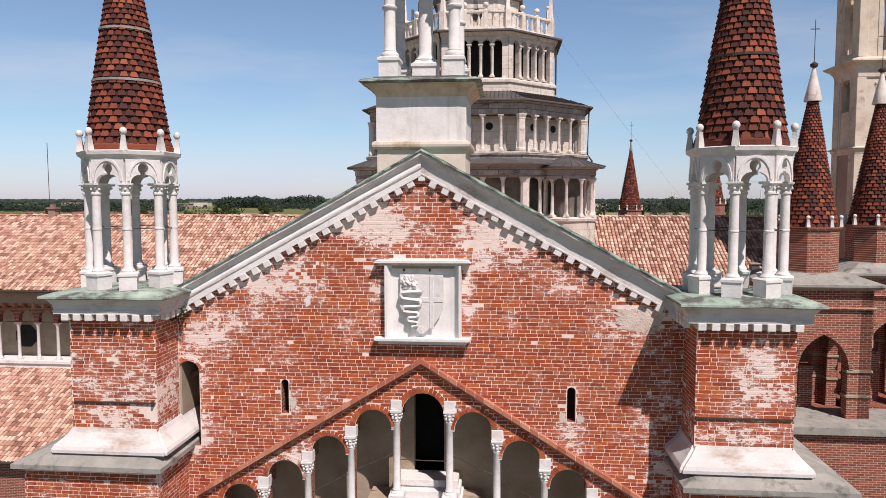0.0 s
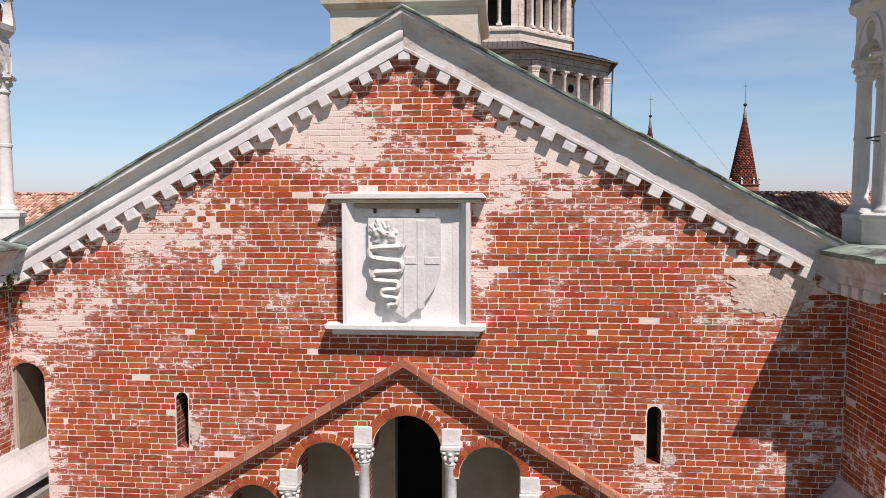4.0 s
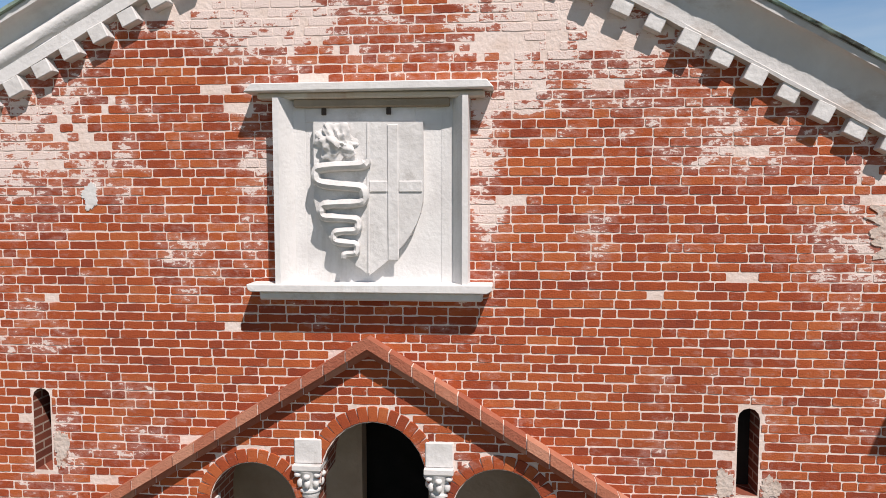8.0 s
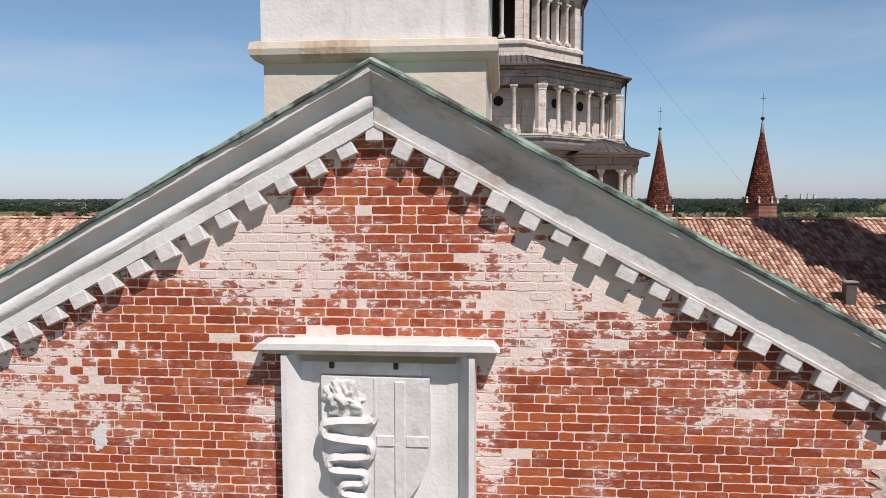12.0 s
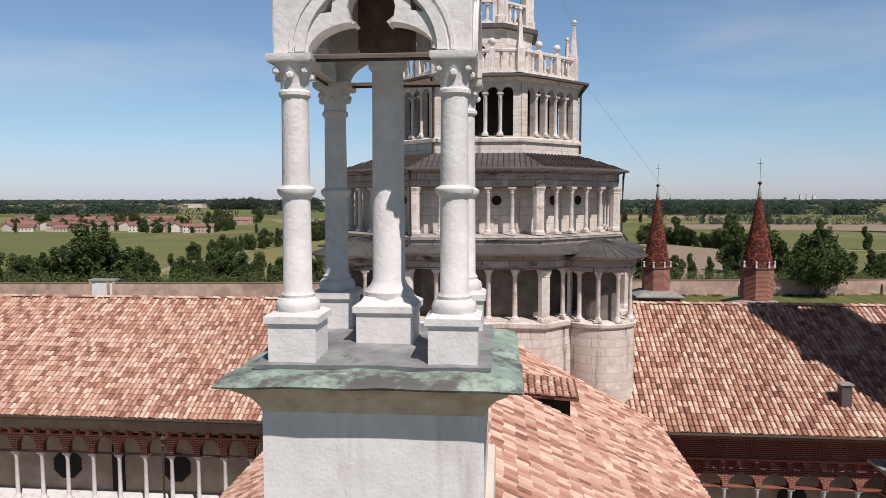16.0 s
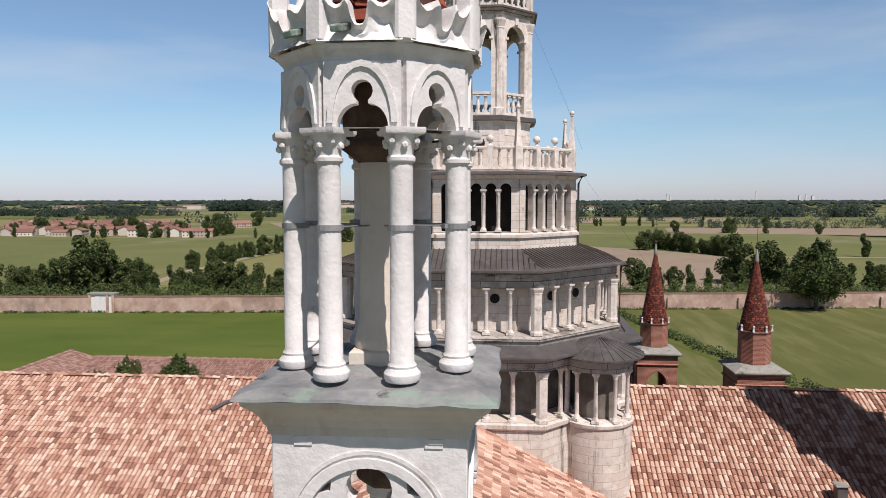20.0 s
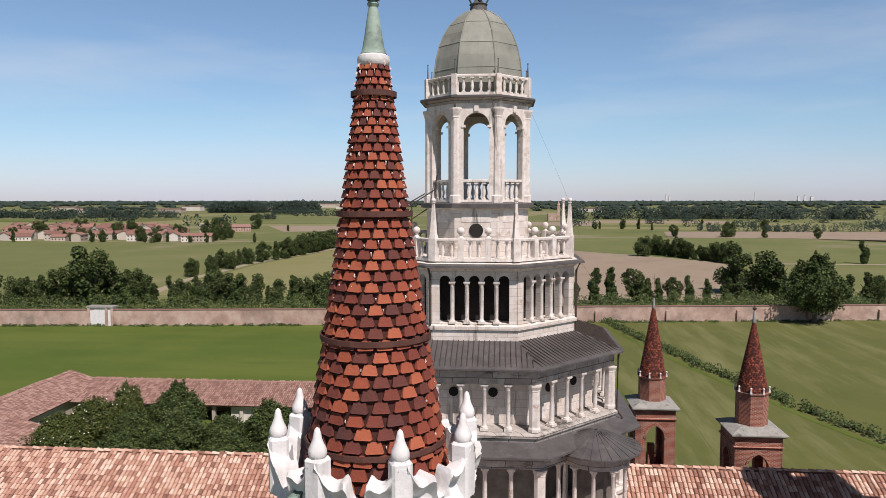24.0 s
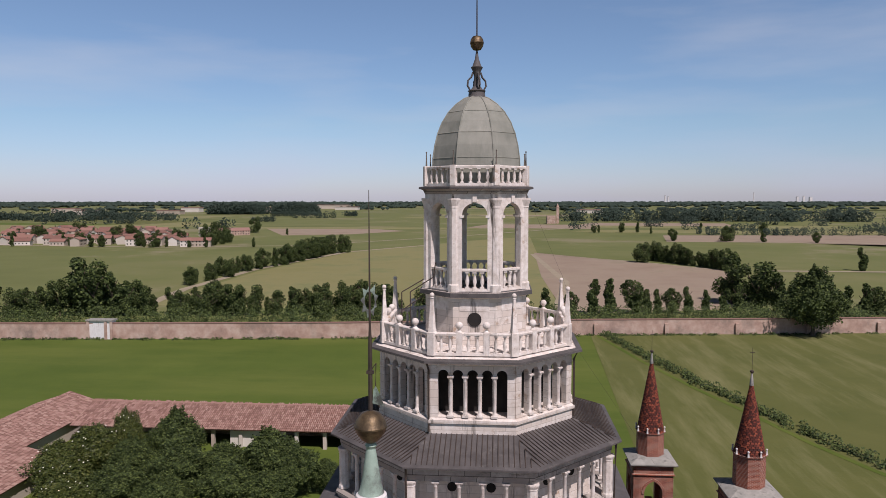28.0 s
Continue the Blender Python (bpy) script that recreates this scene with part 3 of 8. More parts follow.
# voussoirs round the arcade, slit and side openings
vou = brick_mesh(0.125, "voussoir_brick")


def voussoirs(x, z, w, depth, n, squash=1.0, name="voussoir"):
    for i in range(n):
        a = math.pi * (i + 0.5) / n
        m = (Matrix.Translation((x, -0.02, z)) @ Matrix.Diagonal((1, 1, squash, 1)) @ Matrix.Rotation(-a, 4, "Y")
             @ Matrix.Translation((w + 0.004, 0.006, -0.5 * (math.pi * (w + 0.05) / n) * 0.96)) @ Matrix.Diagonal((depth / 0.125, 1, (math.pi * (w + 0.05) / n) * 0.96 / 0.069, 1)))
        place(name, vou, fac, m)


for i, (x, z0, z1, w) in enumerate(ARCHES):
    voussoirs(x, z1, w, 0.125, 15 if i != 4 else 19, 1.12 if i == 4 else 1.0)
voussoirs(SIDE[0], SIDE[2], SIDE[3], 0.1, 11)

# moulded brick gable band, laid piece by piece
for side in (-1, 1):
    n = 26
    for dz, h, out in ((0.004, 0.088, 0.143), (-0.07, 0.066, 0.074)):
        bm = bmesh.new()
        pts = [(side * 0.0 - 0.02, 23.66 + dz), (side * 5.2 - 0.02, 23.66 + dz - 0.615 * 5.2), (side * 5.2 - 0.02, 23.66 + dz + h - 0.615 * 5.2), (side * 0.0 - 0.02, 23.66 + dz + h)]
        prism(bm, pts if side > 0 else pts[::-1], -out, 0.018)
        bmesh.ops.recalc_face_normals(bm, faces=bm.faces)
        part("coping_bed", bm, m_mortar, fac)
    for i in range(n):
        x0, x1 = 5.2 * i / n, 5.2 * (i + 1) / n - 0.012
        for dz, h, out, nm in ((0.0, 0.10, 0.15, "coping_brick"), (-0.075, 0.072, 0.08, "moulding_brick")):
            bm = bmesh.new()
            pts = [(side * x0 - 0.02, 23.66 + dz - 0.615 * x0), (side * x1 - 0.02, 23.66 + dz - 0.615 * x1),
                   (side * x1 - 0.02, 23.66 + dz + h - 0.615 * x1), (side * x0 - 0.02, 23.66 + dz + h - 0.615 * x0)]
            prism(bm, pts if side > 0 else pts[::-1], -out - rngf.uniform(0, 0.012), 0.02)
            part(nm, bm, m_brick_band, fac)

# stair arcade: columns with stilt blocks, stone back wall, dark door
arc = thing("stair_arcade", "stepped arcade of thin pale columns under a brick gable", "arcade")
bm = bmesh.new()
lathe(bm, [(0.13, 0.0), (0.13, 0.05), (0.10, 0.08), (0.105, 0.11), (0.085, 0.14), (0.082, 0.9), (0.075, 1.62), (0.088, 1.64), (0.085, 1.67)], 14)
col_me = mesh_of(bm, "arcade_column", m_stone_w, True)
bm = bmesh.new()
lathe(bm, [(0.082, 0.0), (0.10, 0.012), (0.10, 0.03), (0.086, 0.045), (0.095, 0.12), (0.125, 0.20), (0.13, 0.215)], 16)
square_lathe(bm, [(0.115, 0.215), (0.132, 0.235), (0.132, 0.275)])
for a in range(8):
    for r, z, s, dz in ((0.128, 0.185, 0.034, 0.8), (0.104, 0.10, 0.030, 1.5)):
        if r > 0.12 and a % 2 == 0:
            r, z = 0.115, 0.17
        q = bmesh.ops.create_icosphere(bm, subdivisions=2, radius=s)
        bmesh.ops.transform(bm, matrix=Matrix.Translation((r * math.cos(radians(45 * a)), r * math.sin(radians(45 * a)), z)) @ Matrix.Diagonal((1, 1, dz, 1)), verts=q["verts"])
cap_me = mesh_of(bm, "arcade_capital", m_stone_w, True)
bm = bmesh.new()
box(bm, -0.128, 0.128, -0.045, 0.2, 0, 0.235, 0.012)
blk_me = mesh_of(bm, "impost_block", m_stone_w)
bm = bmesh.new()
square_lathe(bm, [(0.17, -0.9), (0.17, 0.0), (0.15, 0.03)])
pl_me = mesh_of(bm, "arcade_plinth", m_stone_w)
for x, z in zip(ARC_X, ARC_SPRING):
    zz = z - 0.235
    place("impost_block", blk_me, arc, Matrix.Translation((x, 0.02, zz)))
    place("capital", cap_me, arc, Matrix.Translation((x, 0.05, zz - 0.275)))
    place("column", col_me, arc, Matrix.Translation((x, 0.05, zz - 0.275 - 1.67)))
    place("plinth", pl_me, arc, Matrix.Translation((x, 0.05, zz - 0.275 - 1.67)))
back = holed([(-5.5, 15), (5.5, 15), (5.5, 24.2), (0, 26.6), (-5.5, 24.2)], [arch(0.02, 19.6, 22.66, 0.36, 10)], 1.15, 1.4)
part("back_wall", back, m_plaster_tan, arc, "stained ochre plaster back wall")
# near-black boards paint the shade of a passage beyond the door
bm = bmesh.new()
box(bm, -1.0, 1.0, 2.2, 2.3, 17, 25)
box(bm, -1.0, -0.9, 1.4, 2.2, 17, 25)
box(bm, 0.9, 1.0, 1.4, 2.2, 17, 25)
part("dark_passage", bm, m_dark, arc, "passage boards painted near black for shade behind the doorway")
for i in range(5):
    bm = bmesh.new()
    box(bm, -0.75 - 0.06 * i, 0.75 + 0.06 * i, 0.55 - 0.22 * i, 1.15, 20.75 - 0.18 * (i + 1), 20.75 - 0.18 * i, 0.012)
    part("step", bm, m_stone_w, arc)
for s in (-1, 1):
    for i in range(8):
        x = s * (0.8 + 0.52 * i)
        bm = bmesh.new()
        box(bm, min(x, x + s * 0.519), max(x, x + s * 0.519), 0.16, 0.95, 16.5, 20.6 - 0.315 * (i + 1) + (0.1 if i == 0 else 0))
        part("stair_block", bm, m_plaster_tan, arc)
    bm = bmesh.new()
    sweep(bm, [(s * 0.62, 0.05, 21.55), (s * 1.5, 0.06, 21.15), (s * 2.6, 0.06, 20.55), (s * 3.6, 0.06, 19.9)], 0.012)
    part("tie_bar", bm, m_iron, arc)
bm = bmesh.new()
sweep(bm, [(-0.6, 0.05, 21.42), (0, 0.05, 21.40), (0.6, 0.05, 21.40)], 0.012)
part("tie_bar", bm, m_iron, arc)
# near-black plates fill the slits in place of their deep shade
for x, z0, z1, w in SLITS:
    bm = bmesh.new()
    box(bm, x - w + 0.003, x + w - 0.003, 0.24, 0.40, z0 + 0.004, z1 + w - 0.01)
    part("slit_back", bm, m_dark, fac)
# near-black walls put the niche's inner shade into colour
bm = bmesh.new()
box(bm, SIDE[0] - 1.9, SIDE[0] + 0.5, 1.65, 1.75, 21.0, 24.2)
box(bm, SIDE[0] - 1.9, SIDE[0] - 1.8, 0.92, 1.65, 21.0, 24.2)
part("niche_back", bm, m_dark, fac)
bm = bmesh.new()
box(bm, -5.637, -5.60, 0.03, 0.95, 21.7, 23.55, 0.006)
part("niche_jamb", bm, m_plaster_tan, fac, "ochre plaster reveal of the opening")

# dentils and raking cornice
bm = bmesh.new()
box(bm, -0.080, 0.080, -0.113, 0.01, -0.13, 0.012, 0.008)
den_me = mesh_of(bm, "dentil", m_stone_w)
ang = math.atan(SLOPE)
cor = thing("raking_cornice", "white plastered raking cornice with square dentils and verdigris capping", "cornice")
for s in (-1, 1):
    for i in range(21):
        x = s * 0.27 * i
        if i == 0 and s < 0:
            continue
        m = Matrix.Translation((x, rngf.uniform(-0.01, 0.01), RAKE - SLOPE * abs(x) + rngf.uniform(-0.008, 0.008))) @ Matrix.Rotation((s if i else 0) * ang * 0.9, 4, "Y") @ Matrix.Diagonal((rngf.uniform(0.9, 1.08), 1, rngf.uniform(0.9, 1.08), 1))
        place("dentil", den_me, cor, m)
TORUS = [(-0.112 - 0.040 * math.sin(math.pi * i / 9) ** 0.8, 0.120 + 0.150 * i / 9) for i in range(10)]
TAIL = [(-0.225, 0.385), (-0.248, 0.392), (-0.252, 0.44), (-0.24, 0.447), (-0.256, 0.452)]
FASCIA = [(0.3, 0.0), (-0.115, 0.0), (-0.118, 0.108), (-0.108, 0.116)]
PROF_L = FASCIA + TORUS + [(-0.116, 0.285), (-0.13, 0.315), (-0.155, 0.348), (-0.19, 0.375)] + TAIL
PROF_R = FASCIA[:2] + [(-0.116, 0.034), (-0.104, 0.040), (-0.103, 0.09), (-0.105, 0.15), (-0.113, 0.20), (-0.13, 0.25), (-0.148, 0.30), (-0.172, 0.345), (-0.20, 0.375)] + TAIL
PROF_CU = [(-0.25, 0.448), (-0.282, 0.45), (-0.285, 0.475), (-0.25, 0.49), (-0.1, 0.515), (0.75, 0.49), (0.75, 0.30)]
for s in (-1, 1):
    # right run takes the greyer plaster, so its shade is painted in
    for prof, nm, mt, lb, wob in ((PROF_R if s > 0 else PROF_L, "cornice_run", m_render_grey if s > 0 else m_plaster_w, "plastered cavetto moulding with chips and stains", 0.010), (PROF_CU, "copper_capping", m_copper, "green verdigris copper sheet capping", 0.014)):
        vs, fs = [], []
        n = 130
        for i in range(n + 1):
            x = 5.62 * i / n
            for j, (y, dz) in enumerate(prof):
                w = noise.noise(Vector((x * 2.3 * s, j * 0.6, 3.1))) * wob + noise.noise(Vector((x * 13 * s, j * 1.1, 8.1))) * wob * 0.5 + noise.noise(Vector((x * 0.5 * s + 7, 0.3, 0))) * 0.025 * min(1, x)
                vs.append((s * x, y + w * 0.6, RAKE + dz * 1.12 - SLOPE * x + w))
        k = len(prof)
        for i in range(n):
            for j in range(k - 1):
                q = (i * k + j, i * k + j + 1, (i + 1) * k + j + 1, (i + 1) * k + j)
                fs.append(q if s > 0 else q[::-1])
        many(nm, vs, fs, mt, cor, smooth=nm == "cornice_run", label=lb)

# carved arms in a stone frame
pan = thing("stone_relief_panel", "white carved stone shield in a projecting frame on brick", "relief")
bm = bmesh.new()
box(bm, -0.72, 0.77, -0.03, 0.03, 24.2, 25.9)
part("back_slab", bm, m_plaster_w, pan)
bm = bmesh.new()
prism(bm, [(-1.06, 25.885), (1.08, 25.895), (1.02, 25.965), (-0.99, 25.955)], -0.235, 0.02)
bmesh.ops.bevel(bm, geom=[e for e in bm.edges], offset=0.008, segments=1, affect="EDGES")
part("top_shelf", bm, m_plaster_w, pan)
bm = bmesh.new()
box(bm, -0.97, 1.0, -0.14, 0.02, 25.835, 25.886, 0.012)
part("shelf_moulding", bm, m_cream, pan, "grey stained moulding under the shelf")
bm = bmesh.new()
prism(bm, [(-1.02, 24.17), (1.03, 24.17), (1.07, 24.195), (1.075, 24.245), (-1.06, 24.235), (-1.05, 24.19)], -0.25, 0.02)
bmesh.ops.bevel(bm, geom=[e for e in bm.edges], offset=0.007, segments=1, affect="EDGES")
part("sill", bm, m_plaster_w, pan)
bm = bmesh.new()
box(bm, -0.97, 0.99, -0.17, 0.02, 24.09, 24.172, 0.015)
part("sill_moulding", bm, m_stone_w, pan)
for s_ in (-1, 1):
    bm = bmesh.new()
    pl = [(0.85, 0.0), (0.838, -0.20), (0.79, -0.20), (0.775, -0.17), (0.70, -0.045), (0.60, -0.034), (0.60, 0.0)]
    lo = [bm.verts.new((s_ * x + 0.025, y, 24.23)) for x, y in pl]
    hi = [bm.verts.new((s_ * x + 0.025, y, 25.84)) for x, y in pl]
    for i in range(len(pl)):
        j = (i + 1) % len(pl)
        bm.faces.new((lo[i], lo[j], hi[j], hi[i]))
    bm.faces.new(lo)
    bm.faces.new(hi)
    bmesh.ops.recalc_face_normals(bm, faces=bm.faces)
    part("jamb", bm, m_plaster_w, pan)
bm = bmesh.new()
box(bm, -0.66, 0.7, -0.10, -0.02, 25.765, 25.836, 0.01)
part("stained_strip", bm, m_plaster_tan, pan, "brown water-stained strip under the shelf")
bm = bmesh.new()
box(bm, -0.575, 0.40, -0.045, -0.028, 25.64, 25.766, 0.006)
part("lintel_slab", bm, m_stone_w, pan)
SH = [(-0.48, 25.64), (0.47, 25.63), (0.475, 25.05)]
for i in range(1, 9):
    a = i / 8
    SH.append((0.475 * (1 - a ** 2.1), 25.05 - 0.74 * a ** 0.95))
for i in range(7, 0, -1):
    a = i / 8
    SH.append((-0.48 * (1 - a ** 2.1) - 0.005, 25.05 - 0.74 * a ** 0.95))
SH.append((-0.48, 25.05))
bm = bmesh.new()
prism(bm, SH[::-1], -0.115, -0.02)
bmesh.ops.recalc_face_normals(bm, faces=bm.faces)
shield = part("shield", bm, m_stone_w, pan)
bm = bmesh.new()
box(bm, 0.165, 0.262, -0.128, -0.11, 24.44, 25.61, 0.008)
part("cross_upright", bm, m_stone_w, shield)
for xa, xb in ((0.006, 0.1645), (0.2625, 0.468)):
    bm = bmesh.new()
    box(bm, xa, xb, -0.127, -0.11, 25.03, 25.13, 0.008)
    part("cross_arm", bm, m_stone_w, shield)
bm = bmesh.new()
box(bm, -0.012, 0.004, -0.124, -0.11, 24.33, 25.63)
part("ridge", bm, m_stone_w, shield)
# coiled serpent: a tapering bar that swings from side to side
bm = bmesh.new()
# turning points of the coil: side, height
TURN = ((-0.005, 25.315), (-0.455, 25.19), (-0.03, 24.99), (-0.41, 24.87), (-0.085, 24.745), (-0.30, 24.645), (-0.10, 24.545), (-0.215, 24.455))
path = []
for (xa, za), (xb, zb) in zip(TURN, TURN[1:]):
    for i in range(14):
        a = i / 14
        k = 0.5 - 0.5 * math.tanh(1.75 * math.cos(math.pi * a)) / math.tanh(1.75)
        zz = a + 0.72 * math.sin(2 * math.pi * a) / (2 * math.pi)
        q = len(path)
        path.append((xa + (xb - xa) * k, -0.148 + 0.012 * noise.noise(Vector((q * 0.3, 7, 1))), za + (zb - za) * zz + 0.010 * noise.noise(Vector((q * 0.25, 0, 5)))))
path.append((*TURN[-1][:1], -0.14, TURN[-1][1]))
rings = []
for i, p in enumerate(path):
    p = Vector(p)
    d = (Vector(path[min(i + 1, len(path) - 1)]) - Vector(path[max(i - 1, 0)])).normalized()
    u, v = Vector((d.z, 0, -d.x)), Vector((0, 1, 0))
    r = 0.046 * (1 - 0.38 * i / len(path)) * (1 + 0.22 * noise.noise(p * 17) + 0.16 * noise.noise(p * 45))
    rings.append([bm.verts.new(p + r * (u * math.cos(q) + v * 1.45 * math.sin(q))) for q in (2 * math.pi * k / 8 for k in range(8))])
for a, b in zip(rings, rings[1:]):
    for k in range(8):
        bm.faces.new((a[k], a[(k + 1) % 8], b[(k + 1) % 8], b[k]))
part("coiled_relief", bm, m_stone_w, shield, "winding coiled body in high relief", True)
bm = bmesh.new()
bmesh.ops.create_icosphere(bm, subdivisions=5, radius=1.0)
for v in bm.verts:
    d = v.co.copy()
    k = 1 + 0.55 * noise.noise(d * 1.7 + Vector((3, 1, 7))) + 0.22 * noise.noise(d * 3.6 + Vector((1, 9, 2))) + 0.06 * noise.noise(d * 9)
    w = 0.03 * abs(math.sin(d.x * 9 + d.z * 5)) * max(0.0, d.z)
    v.co = Vector((-0.27 + 0.175 * k * d.x, -0.115 + (0.095 * k - w) * d.y, 25.46 + 0.15 * k * d.z - 0.03 * d.x))
part("head_relief", bm, m_stone_w, shield, "carved head at the top of the coil", True)
for x in (-0.40, 0.17):
    bm = bmesh.new()
    box(bm, x - 0.02, x + 0.02, -0.07, -0.02, 25.70, 25.76, 0.004)
    part("iron_clamp", bm, m_iron, pan)

# patches of old render and odd pale stones on the wall
def wall_patch(name, cx, cz, rx, rz, seed, mt, out=0.02):
    r = random.Random(seed)
    n = 90
    pts = []
    for i in range(n):
        a = 2 * math.pi * i / n
        k = 1 + 0.5 * noise.noise(Vector((math.cos(a) * 1.5, math.sin(a) * 1.5, seed))) + 0.25 * noise.noise(Vector((math.cos(a) * 5, math.sin(a) * 5, seed))) + r.uniform(-0.08, 0.08)
        pts.append((cx + rx * k * math.cos(a), cz + rz * k * math.sin(a)))
    bm = bmesh.new()
    prism(bm, pts, -out, 0.0)
    bmesh.ops.recalc_face_normals(bm, faces=bm.faces)
    part(name, bm, mt, fac, "irregular patch of old pale render over the bricks")


wall_patch("render_patch", 4.72, 24.72, 0.55, 0.26, 3, m_patch, 0.012)
wall_patch("render_patch", 3.09, 22.50, 0.085, 0.12, 8, m_patch, 0.009)
wall_patch("render_patch", 3.47, 22.47, 0.075, 0.10, 9, m_patch, 0.009)
wall_patch("render_patch", -2.97, 22.64, 0.07, 0.20, 11, m_patch, 0.009)
wall_patch("pale_stone", -2.59, 25.0, 0.078, 0.105, 6, m_stone_w, 0.009)
# weed in the cornice corner
weed = thing("wall_weed", "small green weed growing from the cornice corner", "plant")
vs, fs = [], []
rw = random.Random(4)
for i in range(140):
    p = Vector((-5.52 + rw.gauss(0, 0.09), -0.35 + rw.gauss(0, 0.1), 24.75 + rw.gauss(0, 0.08)))
    a, b = Vector((rw.gauss(0, 1), rw.gauss(0, 1), rw.gauss(0, 1))).normalized() * 0.045, Vector((rw.gauss(0, 1), rw.gauss(0, 1), rw.gauss(0, 1))).normalized() * 0.03
    q = len(vs)
    vs += [tuple(p - a), tuple(p + b), tuple(p + a), tuple(p - b)]
    fs.append((q, q + 1, q + 2, q + 3))
many("leaves", vs, fs, m_leaf_mag, weed, kind="stuff")

# ---- spires of scale tiles ----
def scale_mesh():
    """One scale: a trapezoid plate, lifted at its rounded foot, one wide and one high."""
    bm = bmesh.new()
    front = [(-0.435, 0.02, -0.40), (-0.37, -0.02, -0.49), (0.37, -0.02, -0.49), (0.435, 0.02, -0.40), (0.29, 0.0, 0.34), (-0.29, 0.0, 0.34)]
    a = [bm.verts.new((x, -0.23 * (0.55 - z) / 1.1 + y, z)) for x, y, z in front]
    b = [bm.verts.new((x, 0.14, z)) for x, y, z in front]
    bm.faces.new(a)
    for i in range(6):
        j = (i + 1) % 6
        bm.faces.new((a[j], a[i], b[i], b[j]))
    bmesh.ops.recalc_face_normals(bm, faces=bm.faces)
    return mesh_of(bm, "scale_tile", m_scale)


SCALE_ME = scale_mesh()
SCALE_DK = SCALE_ME.copy()
SCALE_DK.materials[0] = m_scale_dk
SC_V = [v.co.copy() for v in SCALE_ME.vertices]
SC_F = [tuple(p.vertices) for p in SCALE_ME.polygons]


def spire(parent, r0, z0, r1, z1, rows, around, rng, singles=0, bands=(), bulge=0.0, dark=True, taper=0.28, band_mat=None):
    """A cone of overlapping clay scales, with iron bands."""
    def rad(z):
        k = (z - z0) / (z1 - z0)
        return r0 + (r1 - r0) * k + bulge * math.sin(math.pi * k)
    bm = bmesh.new()
    n = 24
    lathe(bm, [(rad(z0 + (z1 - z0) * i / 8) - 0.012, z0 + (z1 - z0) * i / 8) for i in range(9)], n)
    core = part("spire_core", bm, m_scale_bed, parent, "clay bed of the spire, darkened to paint shade between scales")
    vs, fs, done = [], [], 0
    tilt = math.atan2(r0 - r1, z1 - z0)
    for i in range(rows):
        # the rows grow lower towards the tip
        ka, kb = i / rows, (i + 1) / rows
        za, zb = (z0 + (z1 - z0) * ((1 + taper) * k - taper * k * k) for k in (ka, kb))
        z, dz = (za + zb) / 2, zb - za
        r = rad(z)
        cnt = max(12, round(around * (0.58 + 0.42 * r / r0)))
        w = 2 * math.pi * r / cnt
        for k in range(cnt):
            a = 2 * math.pi * (k + 0.5 * (i % 2)) / cnt + rng.uniform(-0.015, 0.015)
            m = (Matrix.Translation((r * math.cos(a), r * math.sin(a), z)) @ Matrix.Rotation(a + math.pi / 2, 4, "Z") @ Matrix.Rotation(-tilt, 4, "X")
                 @ Matrix.Rotation(rng.uniform(-0.05, 0.05), 4, "Y") @ Matrix.Diagonal((w, dz * rng.uniform(0.8, 1.2), dz * 1.04, 1)))
            if done < singles and math.sin(a) < 0.25:
                place("scale_tile", SCALE_DK if dark else SCALE_ME, core, m)
                done += 1
            else:
                q = len(vs)
                vs += [tuple(m @ v) for v in SC_V]
                fs += [tuple(q + j for j in f) for f in SC_F]
    if vs:
        many("scale_tiles", vs, fs, m_scale_mass_dk if dark else m_scale_mass, parent, kind="stuff", label="overlapping dark red clay scales")
    for zb in bands:
        bm = bmesh.new()
        r = rad(zb) + 0.032
        lathe(bm, [(r, zb - 0.026), (r + 0.014, zb - 0.026), (r + 0.014, zb + 0.026), (r, zb + 0.026)], 24, cap=False)
        part("iron_band", bm, band_mat or (m_iron if dark else m_rust), parent)


def trefoil(w, z0, h, foil=0.42, lift=0.82, cusp=0.96):
    """An arched opening with a round head and two cusps."""
    pts = [(-w, z0), (w, z0)]
    r = foil * w
    zc = z0 + 0.42 * h
    for i in range(8):
        a = math.pi / 2 * i / 7
        pts.append((0.24 * w + 0.76 * w * math.cos(a), z0 + 0.42 * h * math.sin(a)))
    for i in range(13):
        a = -cusp + (math.pi + 2 * cusp) * i / 12
        pts.append((r * math.cos(a), zc + 0.03 + lift * r + r * math.sin(a)))
    for i in range(8):
        a = math.pi / 2 * (1 - i / 7)
        pts.append((-0.24 * w - 0.76 * w * math.cos(a), z0 + 0.42 * h * math.sin(a)))
    out = []
    for p in pts:
        if not out or (abs(p[0] - out[-1][0]) + abs(p[1] - out[-1][1])) > 1e-4:
            out.append(p)
    if abs(out[0][0] - out[-1][0]) + abs(out[0][1] - out[-1][1]) < 1e-4:
        out.pop()
    return out


